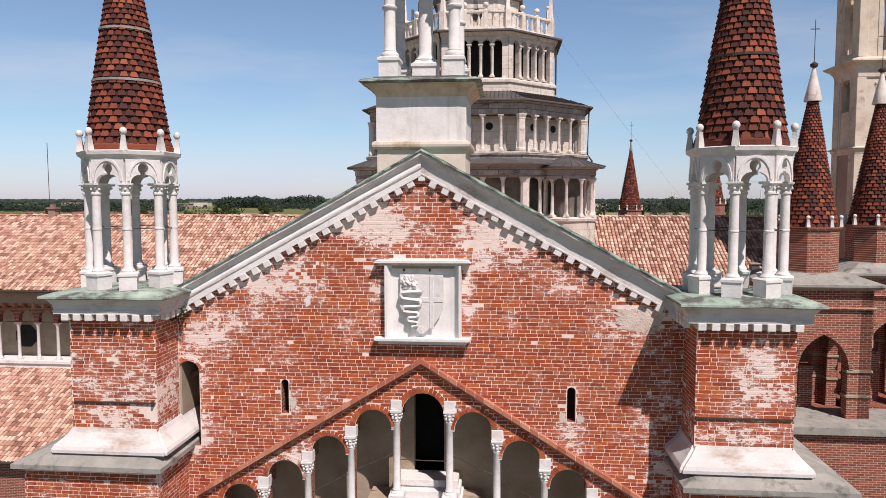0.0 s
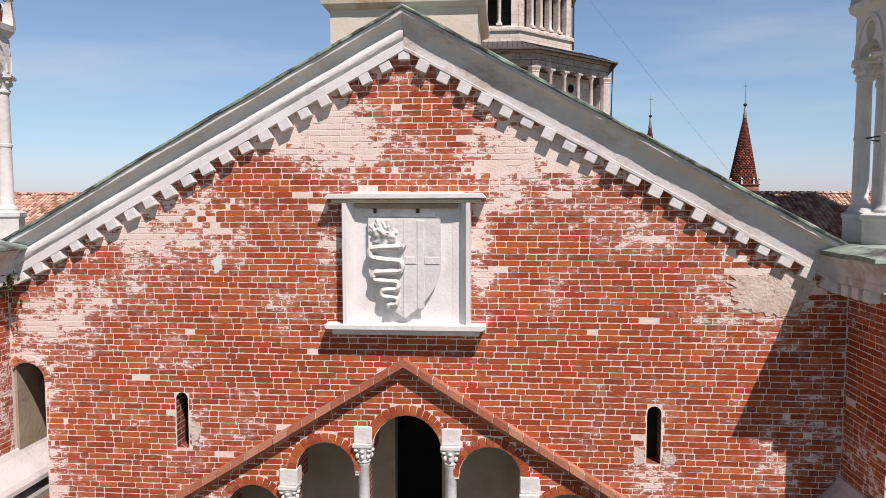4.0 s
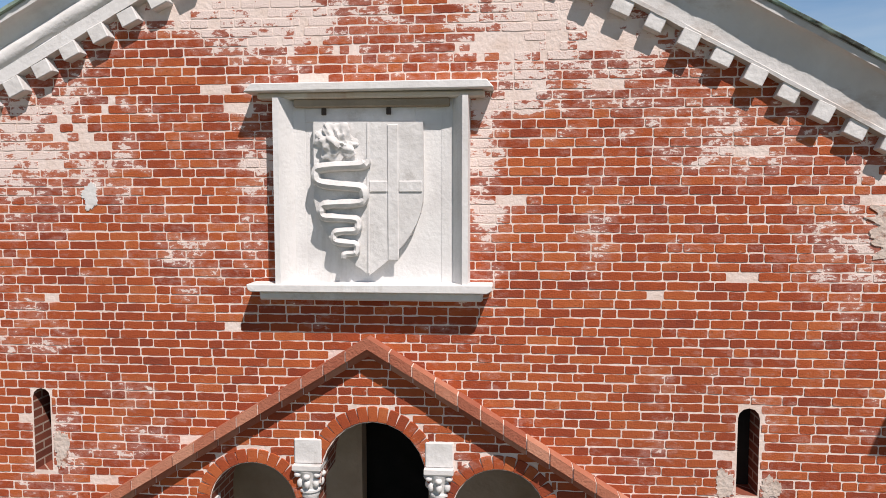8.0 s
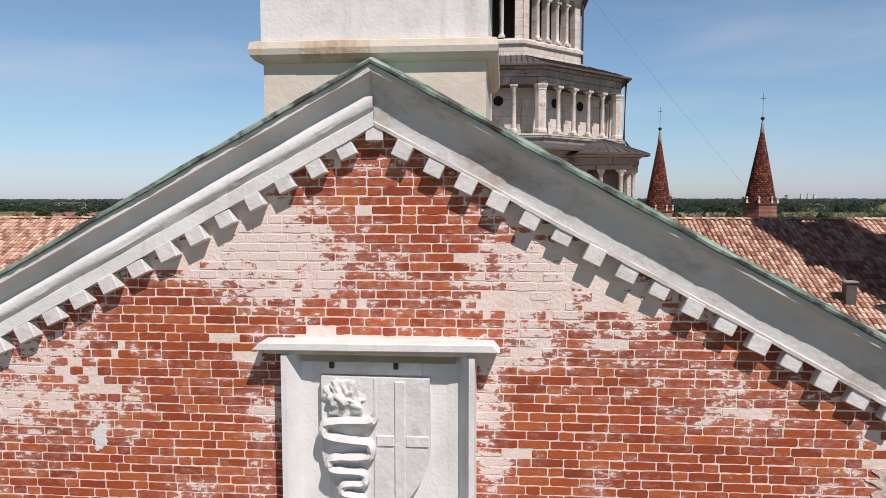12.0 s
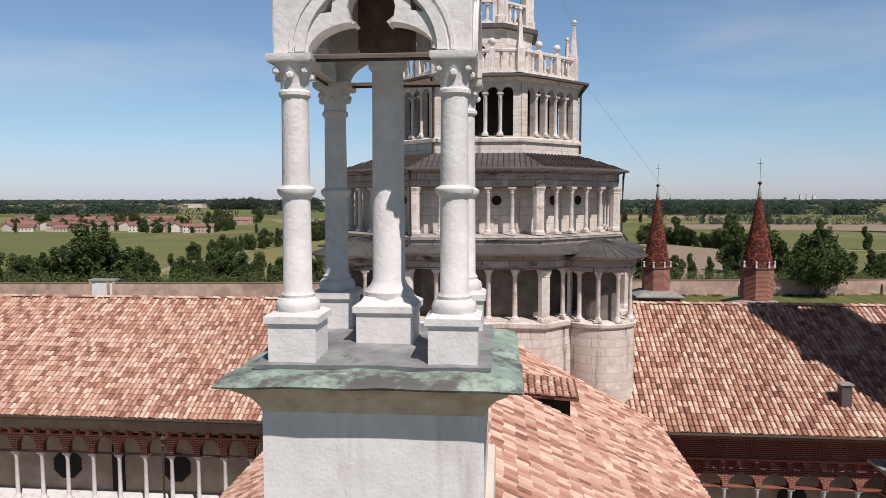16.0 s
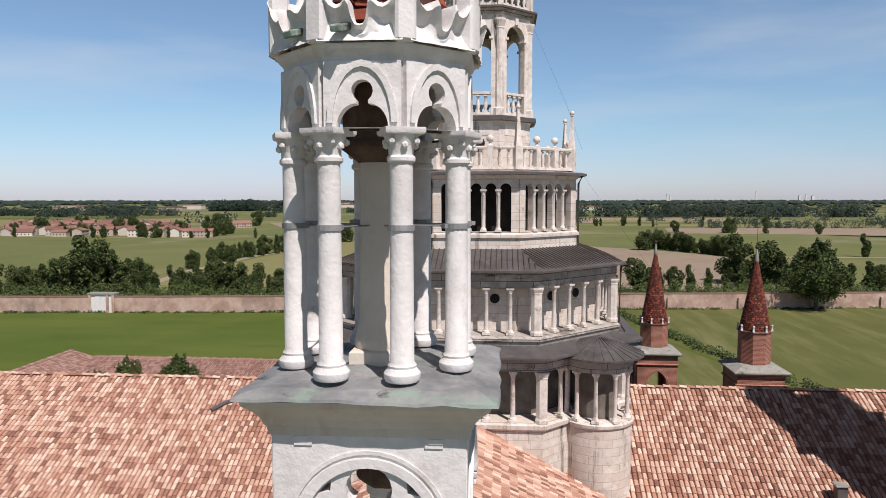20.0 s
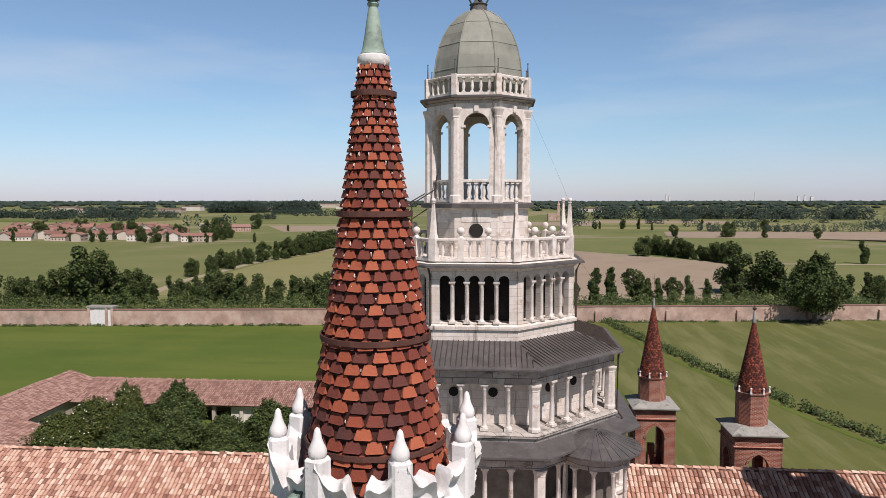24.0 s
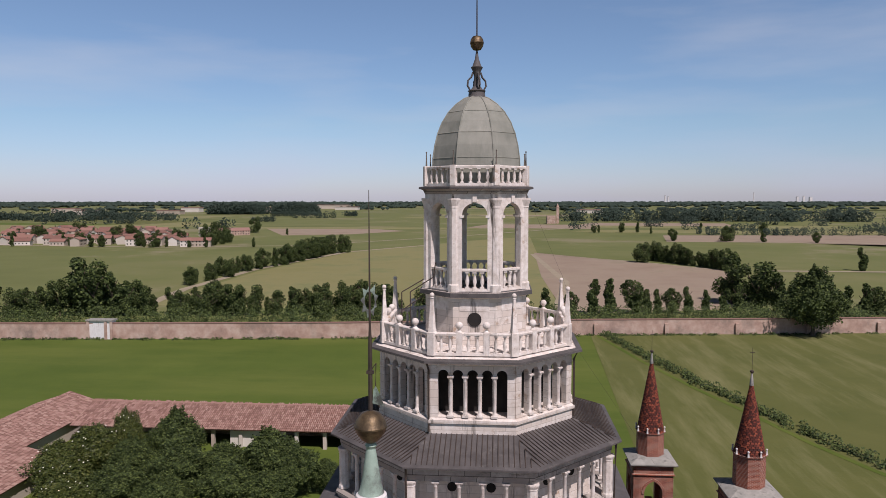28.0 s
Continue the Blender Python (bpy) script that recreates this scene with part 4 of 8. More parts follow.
def arch_tier(parent, R, z0, z1, mt, name="arch_panel", thick=0.13):
    """Eight trefoil panels that stand on the capitals of an octagon."""
    half = R * math.sin(radians(22.5))
    ap = R * math.cos(radians(22.5))
    h = z1 - z0
    w = half - 0.11
    bm = holed([(-half, z0), (half, z0), (half, z1), (-half, z1)], [trefoil(w, z0 + 0.001, h * 0.86)], -thick / 2, thick / 2)
    # raised arch moulding
    me = mesh_of(bm, name, mt)
    bm = bmesh.new()
    ring = []
    for i in range(13):
        a = math.pi * i / 12
        c, s = math.cos(a), math.sin(a)
        ring.append([bm.verts.new(((w + 0.03 + d) * c, y, z0 + 0.04 + (h * 0.84 + d * 1.1) * s)) for d, y in ((0, -thick / 2), (0, -thick / 2 - 0.025), (0.05, -thick / 2 - 0.025), (0.05, -thick / 2))])
    for a, b in zip(ring, ring[1:]):
        for k in range(3):
            bm.faces.new((a[k], b[k], b[k + 1], a[k + 1]))
    mold = mesh_of(bm, "arch_moulding", mt)
    for k in range(8):
        m = Matrix.Rotation(radians(45 * k), 4, "Z") @ Matrix.Translation((0, -ap, 0))
        p = place(name, me, parent, m)
        place("arch_moulding", mold, p, Matrix.Identity(4))


def capital_mesh(r, h, name, mt):
    bm = bmesh.new()
    lathe(bm, [(r, 0), (r * 1.18, 0.02), (r * 1.18, 0.05), (r * 1.02, 0.07), (r * 1.05, h * 0.45), (r * 1.45, h * 0.78), (r * 1.5, h * 0.8)], 12)
    square_lathe(bm, [(r * 1.5, h * 0.8), (r * 1.62, h * 0.86), (r * 1.62, h)])
    for a in range(8):
        q = bmesh.ops.create_icosphere(bm, subdivisions=1, radius=r * 0.32)
        k = 1.45 if a % 2 else 1.2
        bmesh.ops.translate(bm, verts=q["verts"], vec=(r * k * math.cos(radians(45 * a)), r * k * math.sin(radians(45 * a)), h * (0.62 if a % 2 else 0.5)))
    return mesh_of(bm, name, mt, True)


# ---- buttress piers with turrets ----
def finial_mesh(h, name, mt, r=0.055):
    bm = bmesh.new()
    square_lathe(bm, [(r * 1.3, 0), (r * 1.2, h * 0.15), (r * 0.75, h * 0.62), (r * 0.9, h * 0.66)])
    q = bmesh.ops.create_uvsphere(bm, u_segments=10, v_segments=7, radius=h * 0.175)
    bmesh.ops.translate(bm, verts=q["verts"], vec=(0, 0, h * 0.82))
    return mesh_of(bm, name, mt, True)


def turret(at, rng, singles):
    t = thing("corner_turret", "white octagonal turret with slim columns and scaled red clay spire", "turret", "turrets on the piers", at=at)
    R = 0.98
    bm = bmesh.new()
    square_lathe(bm, [(0.20, 0.0), (0.20, 0.30), (0.225, 0.32), (0.225, 0.37), (0.17, 0.40)])
    pl = mesh_of(bm, "turret_plinth", m_stone_w)
    bm = bmesh.new()
    lathe(bm, [(0.155, 0.40), (0.16, 0.43), (0.125, 0.47), (0.108, 0.50), (0.104, 1.3), (0.115, 1.31), (0.115, 1.345), (0.104, 1.355), (0.098, 2.06)], 14)
    cm = mesh_of(bm, "turret_column", m_stone_w, True)
    cp = capital_mesh(0.105, 0.26, "turret_capital", m_stone_w)
    fin = finial_mesh(0.50, "turret_finial", m_stone_w, 0.062)
    for k in range(8):
        a = radians(22.5 + 45 * k)
        m = Matrix.Translation((R * math.cos(a), R * math.sin(a), 0)) @ Matrix.Rotation(a, 4, "Z")
        place("plinth", pl, t, m)
        c = place("column", cm, t, m)
        place("capital", cp, t, m @ Matrix.Translation((0, 0, 2.05)))
        place("finial", fin, t, Matrix.Translation((1.12 * math.cos(a), 1.12 * math.sin(a), 3.00)) @ Matrix.Rotation(a, 4, "Z"))
    arch_tier(t, 1.05, 2.31, 2.82, m_stone_w)
    bm = bmesh.new()
    lathe(bm, [(0.98, 2.77), (1.10, 2.81), (1.12, 2.87), (1.20, 2.92), (1.22, 3.00), (1.16, 3.02), (0.6, 3.04)], 8, turn=22.5)
    part("cornice_ring", bm, m_stone_w, t)
    bm = bmesh.new()
    for k in range(8):
        a, b = radians(22.5 + 45 * k), radians(67.5 + 45 * k)
        sweep(bm, [(R * math.cos(a), R * math.sin(a), 1.33), (R * math.cos(b), R * math.sin(b), 1.33)], 0.011, 5)
    part("tie_ring", bm, m_iron, t)
    bm = bmesh.new()
    lathe(bm, [(1.03, 3.01), (1.045, 3.05), (1.045, 3.13), (1.0, 3.18)], 24)
    part("brick_collar", bm, m_scale_dk, t)
    spire(t, 0.985, 3.16, 0.14, 7.9, 40, 25, rng, singles, bands=(4.55, 5.68) if at[0] < 0 else (4.85, 6.1), bulge=0.03, band_mat=m_slab if at[0] < 0 else None)
    bm = bmesh.new()
    lathe(bm, [(0.17, 7.88), (0.19, 7.95), (0.10, 8.0), (0.06, 8.5), (0.05, 8.6)], 12)
    part("spire_cap", bm, m_copper, t)
    bm = bmesh.new()
    q = bmesh.ops.create_uvsphere(bm, u_segments=16, v_segments=10, radius=0.15)
    bmesh.ops.translate(bm, verts=q["verts"], vec=(0, 0, 8.72))
    part("ball", bm, m_gold, t, smooth=True)
    return t


def pier_wear(side, u, z):
    n = 0.6 * noise.noise(Vector((u * 1.6 + 9 * side, z * 2.0, 1.3))) + 0.5 * noise.noise(Vector((u * 4, z * 6, side)))
    if side > 0:
        return n + 0.42 * math.exp(-((u - 0.15) / 0.42) ** 2 - ((z - 23.7) / 0.6) ** 2) - 0.05
    return n + 0.40 * math.exp(-((z - 22.65) / 0.28) ** 2) + 0.1


def pier(side, rng):
    c = side * 6.60
    p = thing("buttress_pier", "square red brick pier with whitewashed base and dentilled grey cornice", "pier", "piers of the transept front", at=(c, 0, 0))
    bm = bmesh.new()
    box(bm, -0.96, 0.96, -1.06, 0.9, 22.2, 24.75)
    part("shaft", bm, m_mortar, p)
    for m, half, near in ((Matrix.Translation((0, -1.06, 0)), 0.965, True),
                          (Matrix.Translation((side * -0.96, 0, 0)) @ Matrix.Rotation(radians(-90 * side), 4, "Z"), None, False)):
        if half:
            brickwork(p, m, 22.25, 24.72, lambda z: [(-0.965, 0.965)], rng, near=lambda u, z: z > 22.9, limit=180, worn=lambda u, z: pier_wear(side, u, z))
        elif side < 0:
            brickwork(p, m, 22.25, 24.72, lambda z: [(-1.05, -0.02)], rng)
        else:
            brickwork(p, m, 22.25, 24.72, lambda z: [(0.02, 1.05)], rng)
    bm = bmesh.new()
    box(bm, -0.90, 0.93, -1.10, -1.05, 22.88, 22.915)
    box(bm, -0.95, -0.91, -1.12, -1.05, 22.86, 22.93) if side > 0 else box(bm, 0.86, 0.90, -1.13, -1.05, 22.84, 22.94)
    part("iron_tie", bm, m_iron, p)
    for k in range(8):
        for d, mm in ((0, Matrix.Translation((-0.92 + 0.263 * k, -1.13, 24.78))), (1, None)):
            if d == 0:
                place("dentil", den_me, p, mm @ Matrix.Translation((0, -0.05, 0.06)))
    for k in range(4):
        place("dentil", den_me, p, Matrix.Translation((-side * 1.09, -0.95 + 0.263 * k, 24.84)) @ Matrix.Rotation(radians(-90 * side), 4, "Z"))
    bm = bmesh.new()
    square_lathe(bm, [(1.00, 24.72), (1.02, 24.842), (1.18, 24.85), (1.185, 24.93), (1.17, 24.95), (1.19, 25.05), (1.26, 25.15), (1.30, 25.2)], at=(0, -0.1))
    part("cornice", bm, m_render_grey, p, "grey plastered cornice with stains")
    bm = bmesh.new()
    square_lathe(bm, [(1.36, 25.19), (1.38, 25.21), (1.375, 25.25), (1.1, 25.33), (0.3, 25.36)], at=(0, -0.1))
    bmesh.ops.subdivide_edges(bm, edges=bm.edges, cuts=6, use_grid_fill=True)
    for v in bm.verts:
        v.co += Vector((noise.noise(v.co * 3), noise.noise(v.co * 3 + Vector((5, 0, 0))), noise.noise(v.co * 3 + Vector((0, 9, 0))))) * 0.022
    part("copper_slab", bm, m_verdi, p, "green-grey weathered sheet slab")
    bm = bmesh.new()
    square_lathe(bm, [(1.30, 21.86), (1.30, 21.93), (1.26, 22.0), (1.12, 22.13), (1.02, 22.25), (0.985, 22.32), (0.95, 22.33)], at=(0, -0.1))
    bmesh.ops.bevel(bm, geom=[x for x in bm.edges if abs(x.verts[0].co.z - x.verts[1].co.z) > 0.02], offset=0.05, segments=2, affect="EDGES")
    part("base_moulding", bm, m_render_grey, p, "whitewashed torus base moulding")
    off = side * 0.36
    bm = bmesh.new()
    square_lathe(bm, [(1.60, 21.55), (1.66, 21.58), (1.66, 21.68), (1.2, 21.88), (0.8, 21.9)], at=(off, 0.0))
    part("stone_slab", bm, m_slab, p, "mossy grey stone slab")
    bm = bmesh.new()
    box(bm, off - 1.49, off + 1.49, -1.46, 1.4, 13.0, 21.56)
    part("lower_shaft", bm, m_mortar, p)
    brickwork(p, Matrix.Translation((off, -1.46, 0)), 19.6, 21.54, lambda z: [(-1.495, 1.495)], rng)
    mm = Matrix.Translation((off - side * 1.49, 0, 0)) @ Matrix.Rotation(radians(-90 * side), 4, "Z")
    brickwork(p, mm, 19.6, 21.54, (lambda z: [(-1.45, -0.02)]) if side < 0 else (lambda z: [(0.02, 1.45)]), rng)
    return p


for side in (-1, 1):
    rp = random.Random(31 + side)
    pier(side, rp)
    tq = turret((side * 6.66 + 0.03, -0.05, 25.32), rp, 200)
    tq.scale = (0.90, 0.90, 1.0)

# ---- central pinnacle ----
pin = thing("pinnacle", "tall white pinnacle with open column stages and scaled red spire", "pinnacle")
pin.location = (-0.022, 1.0, 0)
bm = bmesh.new()
square_lathe(bm, [(0.985, 28.555), (0.985, 29.58)])
part("pedestal", bm, m_plaster_w, pin, "whitewashed square pedestal with stained drips")
bm = bmesh.new()
square_lathe(bm, [(0.97, 26.0), (0.97, 28.36), (1.0, 28.37)])
part("pedestal_base", bm, m_cream, pin, "cream plastered base")
bm = bmesh.new()
square_lathe(bm, [(0.98, 28.36), (1.03, 28.38), (1.065, 28.42), (1.075, 28.47), (1.06, 28.53), (1.0, 28.55), (0.96, 28.56)])
part("pedestal_moulding", bm, m_cream, pin, "stained cream moulding")
bm = bmesh.new()
square_lathe(bm, [(0.985, 29.50), (1.0, 29.54), (1.03, 29.60), (1.09, 29.67), (1.18, 29.73), (1.2, 29.77)])
part("pedestal_cornice", bm, m_ochre, pin, "rust-stained stone cornice")
bm = bmesh.new()
square_lathe(bm, [(1.2, 29.775), (1.30, 29.79), (1.315, 29.81), (1.29, 29.835), (1.2, 29.87), (0.95, 29.91), (0.2, 29.95)])
bmesh.ops.subdivide_edges(bm, edges=bm.edges, cuts=8, use_grid_fill=True)
for v in bm.verts:
    v.co += Vector((noise.noise(v.co * 4), noise.noise(v.co * 4 + Vector((5, 0, 0))), noise.noise(v.co * 4 + Vector((0, 9, 0))))) * 0.028
part("copper_sheet", bm, m_verdi, pin, "dark weathered copper sheet edge of the pedestal")
bm = bmesh.new()
square_lathe(bm, [(1.03, 29.90), (1.04, 29.938), (0.9, 29.955), (0.1, 29.985)])
bmesh.ops.subdivide_edges(bm, edges=bm.edges, cuts=6, use_grid_fill=True)
for v in bm.verts:
    v.co += Vector((noise.noise(v.co * 4), noise.noise(v.co * 4 + Vector((5, 0, 0))), 0.4 * noise.noise(v.co * 4 + Vector((0, 9, 0))))) * 0.03
part("lead_top", bm, m_zinc, pin, "dark grey sheet top")
bm = bmesh.new()
square_lathe(bm, [(0.215, 0.0), (0.215, 0.33), (0.245, 0.35), (0.245, 0.41), (0.19, 0.44)])
pl4 = mesh_of(bm, "pinnacle_plinth", m_stone_w)
bm = bmesh.new()
lathe(bm, [(0.19, 0.44), (0.205, 0.48), (0.19, 0.53), (0.15, 0.56), (0.155, 0.585), (0.13, 0.62), (0.125, 1.45), (0.15, 1.47), (0.17, 1.50), (0.17, 1.53), (0.15, 1.545), (0.125, 1.56), (0.118, 2.33)], 16)
col4 = mesh_of(bm, "pinnacle_column", m_stone_w, True)
cap4 = capital_mesh(0.122, 0.36, "pinnacle_capital", m_stone_w)
for x, y in ((-0.71, -0.76), (0.71, -0.76), (-0.71, 0.76), (0.71, 0.76)):
    m = Matrix.Translation((x, y, 29.94))
    place("plinth", pl4, pin, m)
    place("column", col4, pin, m)
    place("capital", cap4, pin, m @ Matrix.Translation((0, 0, 2.33)))
bm = bmesh.new()
square_lathe(bm, [(0.28, 29.95), (0.28, 30.26), (0.31, 30.28), (0.31, 30.34), (0.24, 30.38), (0.22, 30.42)])
lathe(bm, [(0.24, 30.40), (0.25, 30.46), (0.19, 30.52), (0.165, 30.58), (0.155, 32.62), (0.19, 32.66), (0.19, 33.0), (0.22, 33.4)], 16)
part("central_column", bm, m_stone_w, pin, smooth=True)
bm = bmesh.new()
lathe(bm, [(0.20, 32.74), (0.27, 32.80), (0.29, 32.84), (0.29, 33.52)], 8, turn=22.5)
part("column_head", bm, m_umber, pin, "dark brown head of the column, with ceiling shade painted in")
bm = bmesh.new()
rusty = [(0.983, 28.36), (1.034, 28.38), (1.069, 28.42), (1.079, 28.47), (1.064, 28.53), (1.004, 28.552)]
ends = [[bm.verts.new((x, -y, z)) for y, z in rusty] for x in (-0.62, -0.01)]
for k in range(5):
    bm.faces.new((ends[0][k], ends[1][k], ends[1][k + 1], ends[0][k + 1]))
bmesh.ops.recalc_face_normals(bm, faces=bm.faces)
part("rusty_moulding", bm, m_ochre, pin, "rust-brown stained length of moulding")
# lower arches: round arch with cusps and pierced corners on four sides
zt, zb = 33.58, 32.63
tre = trefoil(0.56, zb + 0.001, 0.64, 0.375, 0.40, 0.70)
tri_l = [(-0.455, zb + 0.345), (-0.345, zb + 0.36), (-0.335, zb + 0.475)]
tri_r = [(-x, z) for x, z in tri_l][::-1]
bm = holed([(-0.86, zb), (0.86, zb), (0.86, zt), (-0.86, zt)], [tre, tri_l, tri_r], -0.11, 0.11)
arch4 = mesh_of(bm, "stage_panel", m_stone_w)
bm = bmesh.new()
for r0, r1, out in ((0.575, 0.66, 0.04), (0.69, 0.725, 0.018)):
    ring = []
    for i in range(21):
        a = math.pi * i / 20
        ring.append([bm.verts.new((r * math.cos(a), y, zb + 0.02 + r * math.sin(a))) for r, y in ((r0, -0.1), (r0, -0.11 - out), (r1, -0.11 - out), (r1, -0.1))])
    for a, b in zip(ring, ring[1:]):
        for k in range(3):
            bm.faces.new((a[k], b[k], b[k + 1], a[k + 1]))
for s in (-1, 1):
    box(bm, min(s * 0.5, s * 0.66), max(s * 0.5, s * 0.66), -0.125, -0.10, zt - 0.17, zt - 0.06)
    box(bm, min(s * 0.53, s * 0.66), max(s * 0.53, s * 0.66), -0.135, -0.12, zt - 0.13, zt - 0.085)
mold4 = mesh_of(bm, "panel_moulding", m_stone_w)
for k in range(4):
    q = place("stage_panel", arch4, pin, Matrix.Rotation(radians(90 * k), 4, "Z") @ Matrix.Translation((0, -0.76, 0)))
    place("panel_moulding", mold4, q, Matrix.Identity(4))
bm = bmesh.new()
square_lathe(bm, [(0.89, 33.50), (0.90, 33.58), (0.92, 33.60), (0.94, 33.66), (1.0, 33.74), (1.07, 33.80), (1.09, 33.86)])
part("stage_cornice", bm, m_cream, pin, "weathered stone cavetto cornice")
bm = bmesh.new()
square_lathe(bm, [(1.10, 33.85), (1.15, 33.86), (1.14, 33.885), (0.95, 33.94), (0.2, 33.99)])
bmesh.ops.subdivide_edges(bm, edges=bm.edges, cuts=9, use_grid_fill=True)
for v in bm.verts:
    v.co += Vector((noise.noise(v.co * 5), noise.noise(v.co * 5 + Vector((5, 0, 0))), 0.8 * noise.noise(v.co * 5 + Vector((0, 9, 0))))) * 0.035
part("lead_sheet", bm, m_zinc, pin, "crumpled grey metal sheet")
bm = bmesh.new()
sweep(bm, [(-1.06, -1.06, 33.87), (-1.16, -1.16, 33.86), (-1.25, -1.25, 33.82)], 0.018, 8)
part("water_spout", bm, m_lead, pin)
for s in (-1, 1):
    bm = bmesh.new()
    sweep(bm, [(-0.75, s * 0.76, 32.60), (0.75, s * 0.76, 32.60)], 0.014)
    part("tie_bar", bm, m_iron, pin)
    bm = bmesh.new()
    sweep(bm, [(s * 0.75, -0.76, 32.60), (s * 0.75, 0.76, 32.60)], 0.014)
    part("tie_bar", bm, m_iron, pin)
# upper stage: octagon of eight columns round a core
R8 = 0.83
low_parts = set(pin.children)
bm = bmesh.new()
lathe(bm, [(0.15, 0.0), (0.165, 0.03), (0.165, 0.07), (0.14, 0.10), (0.125, 0.12), (0.13, 0.14), (0.108, 0.17), (0.103, 1.32), (0.101, 1.9)], 16)
col8 = mesh_of(bm, "stage_column", m_stone_w, True)
bm = bmesh.new()
lathe(bm, [(0.112, 1.32), (0.116, 1.32), (0.116, 1.37), (0.112, 1.37)], 16)
box(bm, 0.09, 0.15, -0.03, 0.03, 1.325, 1.365)
clamp8 = mesh_of(bm, "column_clamp", m_zinc)
cap8 = capital_mesh(0.108, 0.30, "stage_capital", m_stone_w)
for k in range(8):
    a = radians(22.5 + 45 * k)
    m = Matrix.Translation((R8 * math.cos(a), R8 * math.sin(a), 33.98)) @ Matrix.Rotation(a, 4, "Z")
    c = place("column", col8, pin, m)
    place("column_clamp", clamp8, c, Matrix.Rotation(0.6 * k, 4, "Z"))
    place("capital", cap8, pin, m @ Matrix.Translation((0, 0, 1.9)))
bm = bmesh.new()
square_lathe(bm, [(0.27, 33.97), (0.27, 34.10), (0.25, 34.12)])
lathe(bm, [(0.25, 34.11), (0.265, 34.16), (0.255, 34.22), (0.225, 34.32), (0.208, 34.45), (0.195, 36.0), (0.215, 36.1), (0.22, 36.75)], 18)
part("core_column", bm, m_cream, pin, "rust-stained cream round core", True)
bm = bmesh.new()
lathe(bm, [(0.21, 35.92), (0.34, 36.02), (0.40, 36.06), (0.40, 36.10), (0.36, 36.14), (0.36, 36.74)], 8, turn=22.5)
part("core_head", bm, m_umber, pin, "dark brown head of the core, with ceiling shade painted in")
arch_tier(pin, 0.87, 36.18, 36.74, m_stone_w)
for k in range(8):
    a, b = radians(22.5 + 45 * k), radians(67.5 + 45 * k)
    bm = bmesh.new()
    sweep(bm, [(R8 * math.cos(a), R8 * math.sin(a), 36.17), (R8 * math.cos(b), R8 * math.sin(b), 36.17)], 0.012, 5)
    part("tie_bar", bm, m_iron, pin)
for k in range(8):
    a = radians(22.5 + 45 * k)
    bm = bmesh.new()
    sweep(bm, [(0.19 * math.cos(a), 0.19 * math.sin(a), 35.32), (R8 * math.cos(a), R8 * math.sin(a), 35.325)], 0.009, 5)
    part("tie_rod", bm, m_zinc, pin)
bm = bmesh.new()
lathe(bm, [(0.81, 36.70), (0.89, 36.73), (0.91, 36.78), (0.97, 36.84), (0.985, 36.88), (0.94, 36.90), (0.5, 36.92)], 8, turn=22.5)
part("cornice_ring", bm, m_stone_w, pin)
# crown of swooping crest panels with knobs
half = 0.95 * math.sin(radians(22.5))
CREST = ((0.0, 0.27), (0.10, 0.29), (0.17, 0.40), (0.215, 0.60), (0.27, 0.69), (0.33, 0.68), (0.42, 0.61), (0.55, 0.585), (0.68, 0.64), (0.80, 0.76), (0.90, 0.92), (1.0, 1.04))


def crest_z(q):
    for (a, za), (b, zb_) in zip(CREST, CREST[1:]):
        if q <= b:
            k = (q - a) / (b - a)
            return za + (zb_ - za) * k
    return CREST[-1][1]


# leaf scrolls sweep down from each post; a rib edges them, a hollow lies below
bm = bmesh.new()
cols = []
for i in range(65):
    u = i / 32 - 1
    q = abs(u)
    x, top = half * u, 0.52 * crest_z(q)
    col_ = []
    for y0, ks in ((-1, (0.0, 0.10, 0.22, 0.36, 0.50, 0.64, 0.76, 0.86, 0.94, 1.0)), (1, (1.0, 0.6, 0.0))):
        for kz in ks:
            lump = 0.018 * noise.noise(Vector((x * 6, kz * 4, y0 * 3))) + 0.008 * noise.noise(Vector((x * 19, kz * 9, y0)))
            rib = 0.055 * max(0.0, 1 - abs(kz - 0.86) / 0.20)
            foot = 0.045 * max(0.0, 1 - kz / 0.2)
            hollow = 0.06 * math.exp(-((kz - 0.5) / 0.2) ** 2) * math.exp(-((q - 0.62) / 0.24) ** 2)
            curl = 0.06 * math.exp(-((q - 0.26) / 0.09) ** 2) * max(0.0, kz - 0.45) * 2
            out_ = 0.05 + rib + foot - hollow + curl + lump
            col_.append(bm.verts.new((x, -out_ if y0 < 0 else 0.06, 36.885 + top * kz + 0.3 * lump * kz)))
    cols.append(col_)
for a, b in zip(cols, cols[1:]):
    for k in range(len(a) - 1):
        bm.faces.new((a[k], b[k], b[k + 1], a[k + 1]))
bmesh.ops.recalc_face_normals(bm, faces=bm.faces)
crest_me = mesh_of(bm, "crest_panel", m_plaster_w, True)
bm = bmesh.new()
box(bm, -0.09, 0.09, -0.092, 0.092, 36.88, 37.41, 0.025)
post_me = mesh_of(bm, "crest_post", m_plaster_w)
bm = bmesh.new()
lathe(bm, [(0.062, 37.40), (0.076, 37.415), (0.084, 37.445), (0.078, 37.485), (0.056, 37.53), (0.040, 37.575), (0.032, 37.62), (0.022, 37.655), (0.006, 37.67)], 12)
knob_me = mesh_of(bm, "crest_knob", m_plaster_w, True)
ap = 0.95 * math.cos(radians(22.5))
